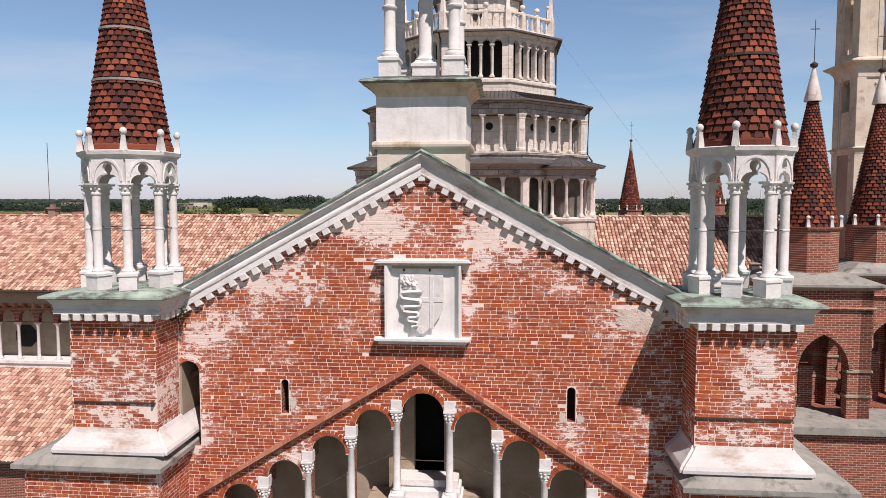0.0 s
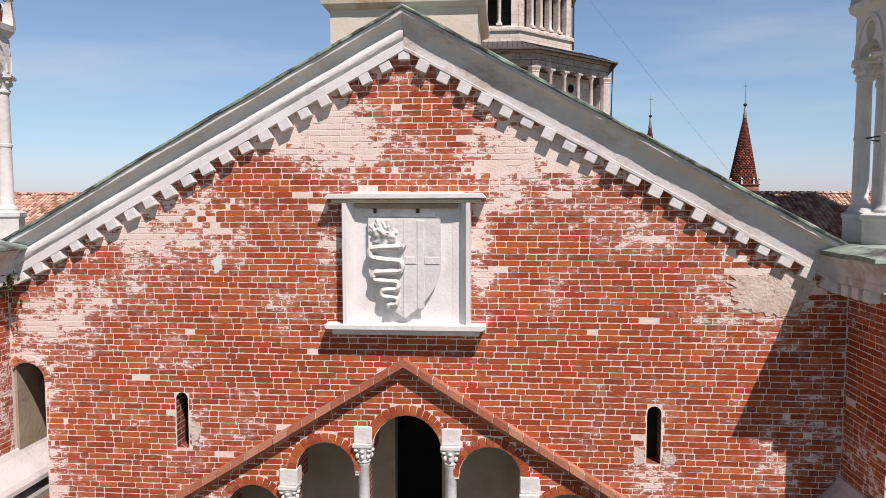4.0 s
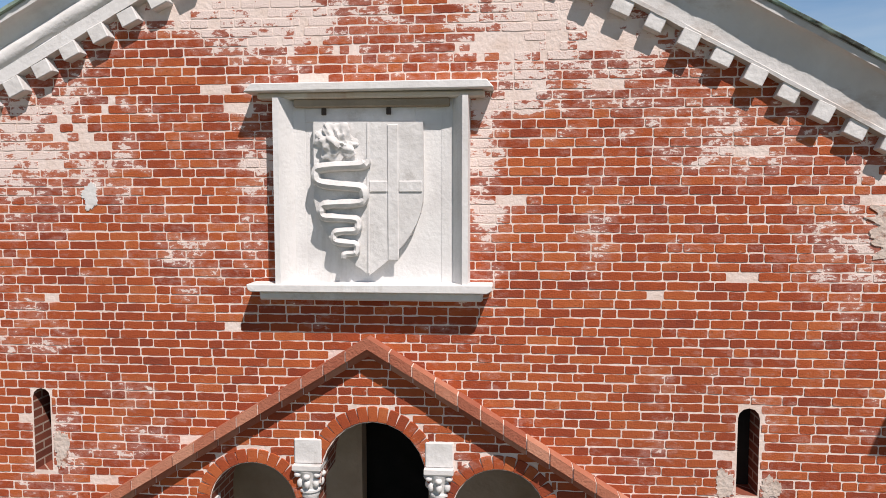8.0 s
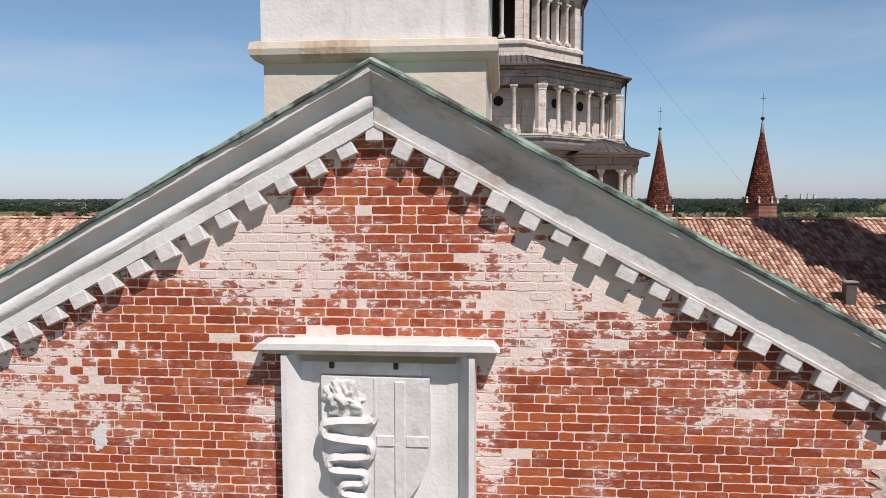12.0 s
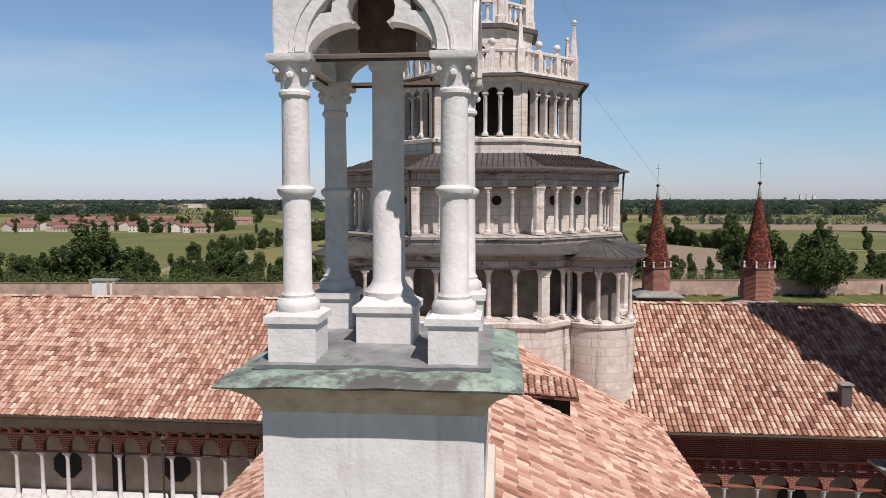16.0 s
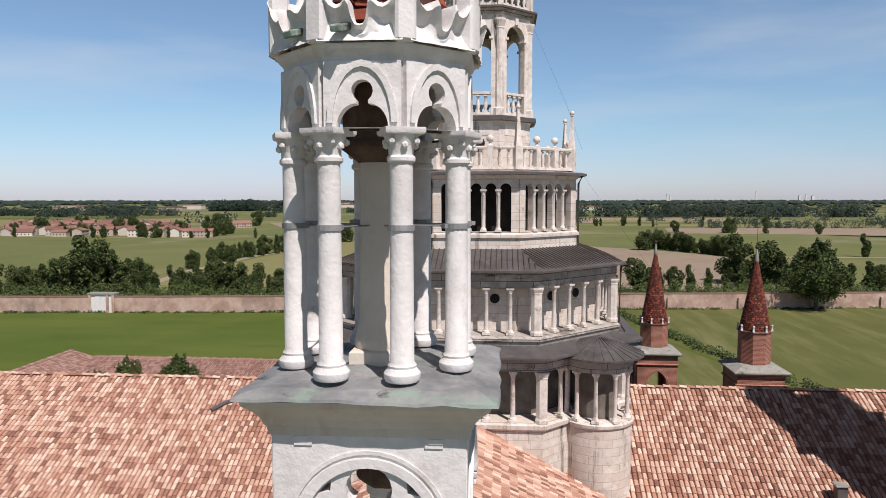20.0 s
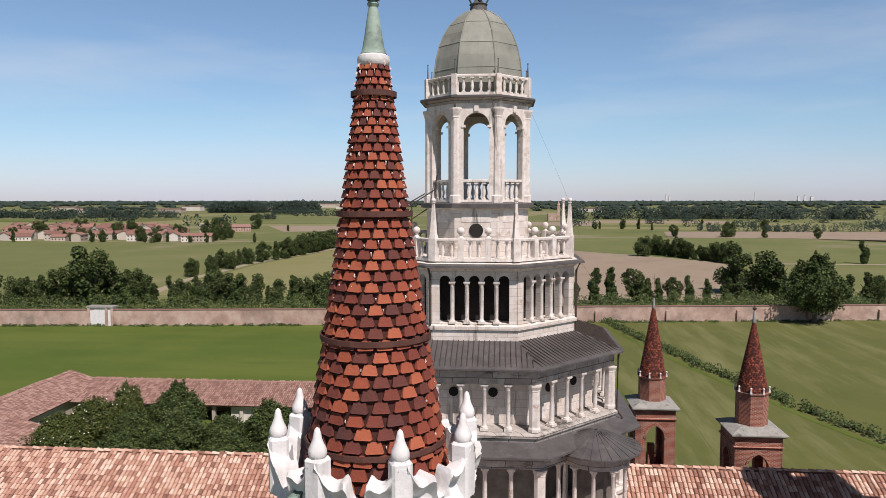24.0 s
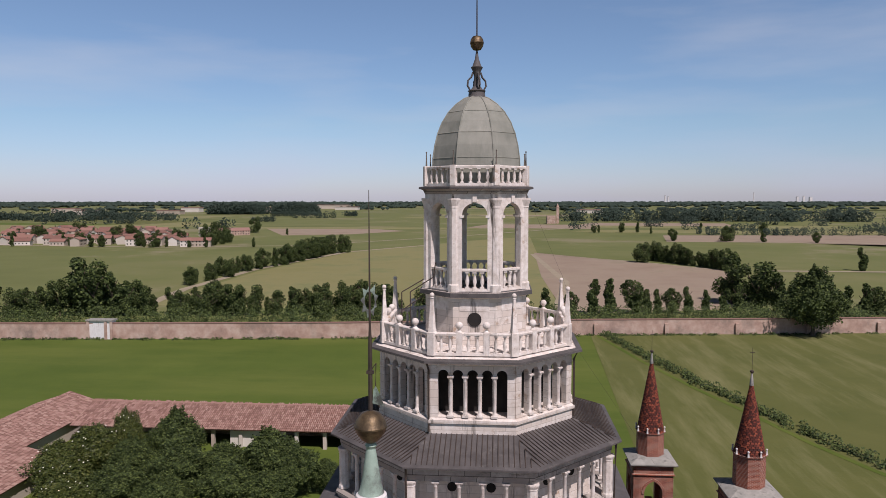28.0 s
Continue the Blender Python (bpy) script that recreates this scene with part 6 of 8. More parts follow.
for s in (-1, 1):
    box(bm, s * 0.60 - 0.09, s * 0.60 + 0.09, -0.2, 0.2, 42.86, 42.97)
box(bm, -0.10, 0.10, -0.24, 0.1, 43.6, 43.9)
lank = mesh_of(bm, "keystone_imposts", m_marble)
lbal = baluster_mesh(0.82, 0.10, "lantern_baluster")
bm = bmesh.new()
box(bm, -0.63, 0.63, -0.13, 0.13, 40.34, 40.46, 0.012)
lrail = mesh_of(bm, "lantern_rail", m_marble)
bm = bmesh.new()
box(bm, -0.63, 0.63, -0.12, 0.12, 39.40, 39.52)
lsill = mesh_of(bm, "lantern_sill", m_marble)
for k in range(8):
    q = place("lantern_bay", lanw, tow, face_m(k, RL))
    place("keystone_imposts", lank, q, Matrix.Identity(4))
    place("lantern_rail", lrail, q, Matrix.Identity(4))
    place("lantern_sill", lsill, q, Matrix.Identity(4))
    for u in (-0.35, 0, 0.35):
        place("lantern_baluster", lbal, q, Matrix.Translation((u, 0, 39.52)))
    a = radians(22.5 + 45 * k)
    place("lantern_pier", lanp, tow, Matrix.Translation((2.52 * math.cos(a), 2.52 * math.sin(a), 0)) @ Matrix.Rotation(a - radians(22.5), 4, "Z"))
oct_ring("lantern_cornice", [(2.3, 43.75), (2.64, 43.78), (2.66, 43.95), (2.70, 44.0), (2.77, 44.15), (2.91, 44.22), (2.93, 44.33), (2.0, 44.40)], m_marble_grey)
oct_ring("lead_edge", [(2.84, 44.20), (3.0, 44.22), (2.99, 44.31), (2.7, 44.36)], m_lead)
oct_ring("lead_edge", [(2.78, 39.12), (2.97, 39.14), (2.96, 39.34), (2.6, 39.40)], m_lead)
# dark marble paints in the shade under the lantern cornice
oct_ring("lantern_ceiling", [(2.3, 43.85), (0.05, 43.9)], m_marble_dark)
balustrade(2.60, 44.36, 45.30, 4, None, 0.10)
bm = bmesh.new()
lathe(bm, [(0.05, 45.28), (0.035, 45.5), (0.02, 45.95), (0.045, 45.98), (0.02, 46.02)], 6)
spk = mesh_of(bm, "rail_spike", m_marble_dark)
for k in range(8):
    a = radians(22.5 + 45 * k)
    place("rail_spike", spk, tow, Matrix.Translation((2.60 * math.cos(a), 2.60 * math.sin(a), 0)))
DOME = [(2.29, 44.35), (2.29, 45.2), (2.26, 45.7), (2.17, 46.3), (2.02, 46.9), (1.79, 47.45), (1.47, 47.95), (1.08, 48.35), (0.65, 48.65), (0.42, 48.74)]
oct_ring("dome", DOME, m_dome, "grey-green lead-covered dome")
for k in range(8):
    a = radians(22.5 + 45 * k)
    bm = bmesh.new()
    sweep(bm, [((r + 0.01) * math.cos(a), (r + 0.01) * math.sin(a), z) for r, z in DOME], 0.035, 6)
    part("dome_rib", bm, m_dome, tow)
for i in (2, 4, 6):
    r, z = DOME[i]
    oct_ring("dome_seam", [(r + 0.004, z - 0.014), (r + 0.022, z), (r - 0.008, z + 0.018)], m_dome)
bm = bmesh.new()
lathe(bm, [(0.45, 48.70), (0.42, 48.78), (0.40, 49.0), (0.46, 49.05), (0.3, 49.12), (0.16, 49.3), (0.13, 49.7), (0.2, 50.0), (0.26, 50.12), (0.30, 50.2), (0.22, 50.26), (0.10, 50.6), (0.05, 50.95), (0.03, 51.0)], 12)
fini = part("finial", bm, m_lead, tow, "dark bronze finial", True)
for k in range(4):
    a = radians(90 * k + 20)
    bm = bmesh.new()
    sweep(bm, [(r * math.cos(a), r * math.sin(a), z) for r, z in ((0.35, 49.08), (0.48, 49.3), (0.45, 49.55), (0.28, 49.72), (0.2, 49.95))], 0.05, 6)
    part("scroll", bm, m_lead, fini)
bm = bmesh.new()
lathe(bm, [(0.03, 51.0), (0.2, 51.05), (0.30, 51.2), (0.335, 51.36), (0.345, 51.37), (0.345, 51.39), (0.335, 51.40), (0.30, 51.56), (0.2, 51.69), (0.03, 51.74)], 18)
part("ball", bm, m_gold, tow, "dull gilded ball", True)
bm = bmesh.new()
lathe(bm, [(0.035, 51.7), (0.03, 53.0), (0.02, 54.2), (0.01, 55.0)], 6)
part("rod", bm, m_iron, tow)
# drain pipes down the tower edge and maintenance ladder rail
for a_deg, R in ((-22.5, 5.0), (-112.5, 5.05)):
    a = radians(a_deg)
    bm = bmesh.new()
    c, s = math.cos(a), math.sin(a)
    sweep(bm, [(5.3 * c, 5.3 * s, 36.6), (5.1 * c, 5.1 * s, 36.2), (5.1 * c, 5.1 * s, 33.4)], 0.05, 6)
    part("drain_pipe", bm, m_iron, tow)
    bm = bmesh.new()
    sweep(bm, [(7.2 * c, 7.2 * s, 32.6), (7.15 * c, 7.15 * s, 32.3), (7.1 * c, 7.1 * s, 29.8), (7.4 * c, 7.4 * s, 29.4)], 0.05, 6)
    part("drain_pipe", bm, m_iron, tow)
bm = bmesh.new()
for pa, pb in (((-3.6, -1.3, 37.0), (-3.6, -1.3, 39.2)), ((-3.1, -1.9, 37.0), (-3.1, -1.9, 39.3)), ((-3.6, -1.3, 39.2), (-2.4, -1.0, 39.9)), ((-3.1, -1.9, 39.3), (-2.0, -1.7, 40.0)), ((-2.4, -1.0, 39.9), (-2.2, -1.0, 40.6)), ((-2.0, -1.7, 40.0), (-1.9, -1.7, 40.7)), ((-3.6, -1.3, 38.3), (-2.4, -1.0, 39.1))):
    sweep(bm, [pa, pb], 0.03, 5)
part("stair_rail", bm, m_iron, tow, "dark iron stair rail")

# round stair turrets at the tower's foot
for s in (-1, 1):
    r = thing("round_turret", "round pale stone turret with ring of columns under lead cone", "turret", "turrets at the tower foot", at=(s * 5.28, 24.6, 0))
    bm = bmesh.new()
    lathe(bm, [(1.46, 14.0), (1.46, 25.95), (1.55, 26.03), (1.57, 26.15), (1.4, 26.22), (0.9, 26.24)], 28)
    part("drum", bm, m_ashlar, r, "pale stone block drum", True)
    bm = bmesh.new()
    lathe(bm, [(0.85, 26.2), (0.85, 28.4)], 20)
    # darker stone puts the shade behind the shafts into the colour
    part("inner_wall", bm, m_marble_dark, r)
    cm = column_mesh(2.1, 0.095, "turret_shaft")
    for k in range(10):
        a = radians(36 * k + 8)
        place("turret_shaft", cm, r, Matrix.Translation((1.33 * math.cos(a), 1.33 * math.sin(a), 26.22)) @ Matrix.Rotation(a, 4, "Z"))
    bm = bmesh.new()
    lathe(bm, [(1.2, 28.32), (1.46, 28.32), (1.46, 28.5), (1.5, 28.55), (1.5, 28.75), (1.62, 28.85), (1.78, 28.92), (1.80, 28.98)], 28, cap=False)
    part("frieze", bm, m_marble_grey, r, smooth=True)
    bm = bmesh.new()
    lathe(bm, [(1.75, 28.90), (1.95, 28.90), (1.95, 28.97), (0.9, 29.35), (0.05, 29.62)], 28, cap=False)
    part("cone_roof", bm, m_lead, r, "ribbed lead cone")
    bm = bmesh.new()
    sweep(bm, [(1.94, 0, 28.99), (0.1, 0, 29.63)], 0.02, 4)
    rib = mesh_of(bm, "roof_rib", m_lead)
    for k in range(28):
        place("roof_rib", rib, r, Matrix.Rotation(2 * math.pi * k / 28, 4, "Z"))

# ---- nave side walls with galleries ----
gal_l = thing("gallery_nave_1", "shaded nave gallery with slim white columns and a brick frieze", "gallery", kind="structure")
bm = bmesh.new()
box(bm, -42, -5.6, 24.8, 25.2, 0, 22.2)
part("back_wall", bm, m_plaster_tan, gal_l, "dull ochre plaster wall")
bm = bmesh.new()
box(bm, -42, -5.6, 23.2, 24.8, 17.0, 17.7)
box(bm, -42, -5.6, 23.1, 23.65, 17.6, 17.76)
part("gallery_sill", bm, m_plaster_w, gal_l)
bm = bmesh.new()
box(bm, -42, -5.6, 23.15, 23.7, 21.15, 22.3)
part("grey_frieze", bm, m_plaster_tan, gal_l)
xs = [-41.4 + 1.215 * i for i in range(30)]
ars = [arch(x + 0.607, 19.95, 20.22, 0.46, 8, 0.2) for x in xs[:-1]]
bm = holed([(-42, 20.0), (-5.6, 20.0), (-5.6, 20.9), (-42, 20.9)], [[(px_, max(pz, 20.005)) for px_, pz in a] for a in ars], 23.3, 23.6)
part("arch_band", bm, m_brick_far, gal_l, "small dark brick arches")
gcol = column_mesh(2.25, 0.095, "gallery_shaft", m_stone_w)
bm = bmesh.new()
box(bm, -0.09, 0.09, -0.2, 0.1, 0, 0.22, 0.01)
brk = mesh_of(bm, "bracket", m_brick_band)
for x in xs:
    place("gallery_shaft", gcol, gal_l, Matrix.Translation((x, 23.45, 17.75)))
for i in range(59):
    place("bracket", brk, gal_l, Matrix.Translation((-41.4 + 0.607 * i, 23.28, 20.92)))
for x in (-35.5, -27.3, -19.2, -13.9, -8.4):
    bm = bmesh.new()
    lathe(bm, [(0.72, -0.04), (0.72, 0.04)], 8, turn=22.5)
    bmesh.ops.transform(bm, matrix=Matrix.Translation((x, 24.79, 18.9)) @ Matrix.Rotation(radians(90), 4, "X"), verts=bm.verts)
    part("octagon_window", bm, m_dark, gal_l, "dark octagonal window")
bm = bmesh.new()
box(bm, -17.0, -16.4, 24.75, 24.85, 17.7, 19.9)
part("dark_door", bm, m_dark, gal_l)

gal_r = thing("gallery_nave_2", "red brick nave gallery with round arches on slim columns", "gallery", kind="structure")
bm = bmesh.new()
box(bm, 5.6, 37, 24.8, 25.2, 0, 22.2)
part("back_wall", bm, m_plaster_tan, gal_r)
xs = [9.0 + 1.325 * i for i in range(20)]
ars = [arch(x + 0.6625, 19.45, 19.5, 0.56, 10) for x in xs[:-1]]
bm = holed([(5.6, 19.44), (37, 19.44), (37, 22.4), (5.6, 22.4)], ars, 23.25, 23.6)
part("arch_wall", bm, m_brick_far, gal_r, "red brick arcade wall")
bm = bmesh.new()
box(bm, 5.6, 37, 23.1, 23.25, 20.62, 20.72)
box(bm, 5.6, 37, 23.0, 23.25, 21.55, 21.9)
part("string_course", bm, m_brick_band, gal_r)
bm = bmesh.new()
box(bm, 5.6, 37, 23.1, 24.8, 16.5, 17.3)
part("gallery_sill", bm, m_plaster_w, gal_r)
gcol2 = column_mesh(2.15, 0.085, "gallery_shaft", m_stone_w)
for x in xs:
    place("gallery_shaft", gcol2, gal_r, Matrix.Translation((x, 23.42, 17.3)))
for i in range(44):
    place("bracket", brk, gal_r, Matrix.Translation((7.5 + 0.6625 * i, 23.23, 20.38)))
for x in (13.6, 22.0):
    bm = bmesh.new()
    lathe(bm, [(0.62, -0.04), (0.62, 0.04)], 16)
    bmesh.ops.transform(bm, matrix=Matrix.Translation((x, 24.79, 18.4)) @ Matrix.Rotation(radians(90), 4, "X"), verts=bm.verts)
    part("round_window", bm, m_dark, gal_r)
    for dx in (-1.5, 1.5):
        bm = bmesh.new()
        box(bm, x + dx - 0.4, x + dx + 0.4, 24.7, 24.8, 17.3, 18.1)
        part("white_panel", bm, m_plaster_w, gal_r)

# aisle roof in front of the nave gallery
ais = thing("roof_aisle", "lower clay-tiled aisle roof", "roof", kind="structure")
tiled_roof(ais, (-42, 16.6, 14.3), (1, 0, 0), (0, 6.9, 3.1), 33.0, math.hypot(6.9, 3.1), rr)
bm = bmesh.new()
box(bm, -42, -8.5, 17.0, 17.4, 0, 14.3)
part("aisle_wall", bm, m_brick_far, ais, "dark red brick aisle wall")
bm = bmesh.new()
sweep(bm, [(-42, 16.5, 14.25), (-9, 16.5, 14.25)], 0.07, 8)
part("gutter", bm, m_iron, ais)

# chimney on the nave roof
chm = thing("chimney", "short grey rendered chimney with a flat cap on the tiled roof", "chimney")
bm = bmesh.new()
box(bm, 14.9, 15.3, 23.5, 23.9, 22.2, 23.72)
part("shaft", bm, m_lead, chm)
bm = bmesh.new()
box(bm, 14.82, 15.38, 23.44, 23.98, 23.722, 23.79, 0.015)
part("cap", bm, m_slab, chm)
bm = bmesh.new()
box(bm, 14.7, 15.5, 23.3, 23.52, 22.6, 22.72)
part("flashing", bm, m_lead, chm)


# ---- brick turrets with scaled spires ----
def brick_turret(x, y, tip, base, rng, singles, hw=1.4, slab_z=None, rows=42, around=24, cap=False):
    t = thing("brick_turret", "red brick turret with pointed arch and scaled clay spire", "turret", "brick turrets", at=(x, y, 0))
    sz = slab_z or base - 2.0
    zb0 = 0.0 if y > 30 else 19.2
    drop, aw = (3.0, 0.84) if cap else (2.3, 0.66)
    bm = holed([(-hw, zb0), (hw, zb0), (hw, sz - 0.15), (-hw, sz - 0.15)], [[(-aw, sz - drop - 2.1), (aw, sz - drop - 2.1)] + pointed(sz - drop, aw, aw * 1.45)], -0.2, 0.2)
    wall = mesh_of(bm, "turret_wall", m_brick_far)
    bm = bmesh.new()
    curves = [[(x, yy, z) for x, z in pointed(sz - drop, r, aw * 1.45 + (r - aw) * 1.15)] for r, yy in ((aw, -0.2), (aw + 0.015, -0.26), (aw + 0.17, -0.26), (aw + 0.19, -0.2))]
    ring = [[bm.verts.new(p) for p in row] for row in zip(*curves)]
    for a, b in zip(ring, ring[1:]):
        for k in range(3):
            bm.faces.new((a[k], b[k], b[k + 1], a[k + 1]))
    hood = mesh_of(bm, "arch_hood", m_brick_far)
    bm = bmesh.new()
    box(bm, -(hw - aw) / 2 - 0.05, (hw - aw) / 2 + 0.01, -0.25, 0.215, -0.045, 0.045, 0.012)
    band = mesh_of(bm, "impost_band", m_plaster_tan)
    for k in range(4):
        w = place("turret_wall", wall, t, Matrix.Rotation(radians(90 * k), 4, "Z") @ Matrix.Translation((0, -hw + 0.2, 0)))
        place("arch_hood", hood, w, Matrix.Identity(4))
        if cap:
            for sx in (-1, 1):
                for zc in (sz - drop - 0.06, sz - drop - 0.95):
                    place("impost_band", band, w, Matrix.Translation((sx * (aw + hw) / 2, 0, zc)))
    bm = bmesh.new()
    box(bm, -0.25, 0.25, -0.25, 0.25, zb0, sz - 3.2)
    part("inner_post", bm, m_brick_far, t)
    bm = bmesh.new()
    square_lathe(bm, [(hw + 0.05, sz - 0.9), (hw + 0.12, sz - 0.85), (hw + 0.05, sz - 0.78)])
    part("string_course", bm, m_brick_far, t)
    bm = bmesh.new()
    square_lathe(bm, [(hw + 0.1, sz - 0.2), (hw + 0.28, sz - 0.08), (hw + 0.28, sz), (1.05, sz + 0.32), (0.5, sz + 0.34)])
    part("lead_slab", bm, m_slab, t, "grey sheet slab")
    bm = bmesh.new()
    lathe(bm, [(1.02, sz + 0.2), (1.02, base - 0.12), (1.10, base - 0.08), (1.12, base), (0.6, base + 0.02)], 8, turn=22.5)
    part("octagon", bm, m_brick_far, t, "octagonal brick drum")
    fin = finial_mesh(0.42, "turret_finial", m_stone_w, 0.05)
    for k in range(8):
        a = radians(22.5 + 45 * k)
        place("finial", fin, t, Matrix.Translation((1.05 * math.cos(a), 1.05 * math.sin(a), base)))
    spire(t, 0.97, base, 0.10, tip - 1.0, rows, around, rng, singles)
    bm = bmesh.new()
    lathe(bm, [(0.30, tip - 1.42), (0.31, tip - 1.38), (0.18, tip - 0.8), (0.07, tip - 0.3), (0.06, tip - 0.2)] if cap else [(0.13, tip - 1.05), (0.14, tip - 1.0), (0.05, tip - 0.25), (0.04, tip - 0.2)], 12)
    part("stone_cap", bm, m_marble if cap else m_slab, t, "weathered stone cap", True)
    bm = bmesh.new()
    lathe(bm, [(0.03, tip - 0.24), (0.13, tip - 0.16), (0.14, tip - 0.08), (0.03, tip)], 10)
    part("ball", bm, m_iron, t, smooth=True)
    bm = bmesh.new()
    lathe(bm, [(0.015, tip - 0.05), (0.012, tip + 1.5)], 5)
    box(bm, -0.16, 0.16, -0.012, 0.012, tip + 1.15, tip + 1.18)
    part("iron_cross", bm, m_iron, t)
    return t


rt = random.Random(9)
brick_turret(12.62, 48.0, 32.35, 26.2, rt, 0, 1.45, 24.1)
brick_turret(17.87, 42.0, 32.4, 26.8, rt, 0, 1.5, 24.3)
brick_turret(12.9, 11.7, 32.2, 26.25, rt, 120, 1.62, 24.3, cap=True)
brick_turret(16.2, 13.6, 32.3, 26.25, rt, 60, 1.45, 24.5, cap=True)
low = thing("wall_side_block", "stained stone and brick block below the brick turrets", "wall", kind="structure")
bm = bmesh.new()
box(bm, 9.2, 20.0, 9.2, 20.0, 0, 19.3)
part("block", bm, m_brick_far, low)
bm = bmesh.new()
box(bm, 9.0, 20.2, 9.0, 11.4, 19.3, 19.55)
part("ledge", bm, m_slab, low)

# bell tower
bel = thing("bell_tower", "tall pale plastered brick bell tower with corner pilasters and arched openings", "tower")
X0, Y0, WX, WY = 18.5, 20.5, 3.4, 2.45
BC = (X0 + WX / 2, Y0 + WY / 2)
STOREYS = ((0.0, 29.4, None), (29.75, 33.05, (31.5, 32.7)), (34.0, 40.0, (34.3, 36.8)))
for z0, z1, op in STOREYS:
    for k in range(4):
        w, out_ = (WX, WY) if k % 2 == 0 else (WY, WX)
        hw = 0.6 if k % 2 == 0 else 0.42
        m = Matrix.Translation((BC[0], BC[1], 0)) @ Matrix.Rotation(radians(90 * k), 4, "Z") @ Matrix.Translation((0, -out_ / 2, 0))
        outer_ = [(-w / 2 + 0.02, z0), (w / 2 - 0.02, z0), (w / 2 - 0.02, z1), (-w / 2 + 0.02, z1)]
        if op:
            bm = holed(outer_, [arch(0, op[0], op[1], hw, 10)], 0.06, 0.3)
        else:
            bm = bmesh.new()
            box(bm, -w / 2 + 0.02, w / 2 - 0.02, 0.06, 0.3, z0, z1)
        q = part("storey_wall", bm, m_bell if op else m_wall_park, bel)
        q.matrix_basis = m
        for s in (-1, 1):
            bm = bmesh.new()
            lap = 0.203 if k % 2 else 0.0
            xa, xb = (s * (w / 2 - lap), s * (w / 2 - 0.42 - lap))
            box(bm, min(xa, xb), max(xa, xb), 0.0, 0.2, z0, z1, 0.01)
            part("pilaster", bm, m_bell, q, "pale plastered corner pilaster")
            if op:
                bm = bmesh.new()
                xa, xb = (s * (hw + 0.03), s * (hw + 0.22))
                box(bm, min(xa, xb), max(xa, xb), 0.03, 0.2, z0, op[1], 0.01)
                box(bm, min(xa, xb) - 0.04, max(xa, xb) + 0.04, 0.0, 0.2, op[1], op[1] + 0.1, 0.01)
                part("impost_pier", bm, m_bell, q)
for z, h, o in ((29.4, 0.36, 0.16), (33.05, 0.95, 0.36)):
    bm = bmesh.new()
    square_lathe(bm, [(0.9, z - 0.02), (1.24, z), (1.26, z + h * 0.3), (1.29, z + h * 0.4), (1.22 + o * 0.5, z + h * 0.6), (1.22 + o, z + h * 0.75), (1.22 + o, z + h * 0.82), (1.2, z + h), (0.2, z + h + 0.02)])
    q = part("cornice", bm, m_bell, bel, "moulded pale cornice")
    q.matrix_basis = Matrix.Translation((BC[0], BC[1], 0)) @ Matrix.Diagonal((WX / WY * 0.97, 1, 1, 1))
bm = bmesh.new()
lathe(bm, [(0.42, 31.55), (0.4, 31.62), (0.3, 31.9), (0.25, 32.2), (0.18, 32.4), (0.03, 32.45)], 16, at=BC)
part("bell", bm, m_iron, bel, "dark bronze bell")
bm = bmesh.new()
box(bm, X0 + 0.3, X0 + WX - 0.3, BC[1] - 0.08, BC[1] + 0.08, 32.45, 32.6)
part("bell_beam", bm, m_iron, bel)

# small pot, aerial and pole on the nave roof, cables from the tower
pot = thing("ridge_chimney", "small brick chimney pot on the roof ridge", "chimney")
bm = bmesh.new()
box(bm, -28.85, -28.35, 29.5, 29.95, 25.8, 26.55, 0.02)
part("shaft", bm, m_wall_park, pot)
bm = bmesh.new()
box(bm, -28.93, -28.27, 29.42, 30.03, 26.55, 26.65)
box(bm, -28.73, -28.47, 29.6, 29.85, 26.65, 26.85)
part("cap", bm, m_tile_old, pot)
aer = thing("aerial_pole", "thin iron aerial pole standing on the roof ridge", "pole")
bm = bmesh.new()
sweep(bm, [(-28.95, 29.9, 26.0), (-28.97, 29.9, 31.0)], 0.02, 6)
part("pole", bm, m_iron, aer)
lp = thing("lamp_pole", "thin dark pole with a lantern beside the gallery", "pole")
bm = bmesh.new()
lathe(bm, [(0.06, 15.8), (0.05, 18.0), (0.04, 21.25), (0.09, 21.3), (0.09, 21.34), (0.03, 21.4)], 8, at=(-12.6, 21.0))
part("post", bm, m_iron, lp)
bm = bmesh.new()
lathe(bm, [(0.05, 21.4), (0.13, 21.6), (0.15, 21.62), (0.02, 21.78)], 6, at=(-12.6, 21.0))
part("lantern", bm, m_iron, lp)
for nm, pts in (("cable", [(4.9, 27.8, 36.6), (8.4, 26.0, 31.5), (11.5, 24.0, 27.0), (14.9, 23.6, 23.75)]), ("cable", [(14.9, 23.3, 22.8), (14.6, 22.2, 21.8), (13.6, 22.1, 19.0), (12.9, 22.3, 16.0)]), ("cable", [(2.2, 29.0, 44.6), (4.2, 28.8, 40.0), (4.9, 28.2, 37.8)])):
    c = thing(nm, "thin slack cable hanging from the tower", "cable")
    bm = bmesh.new()
    sweep(bm, pts, 0.0038, 5)
    part("strand", bm, m_iron, c)

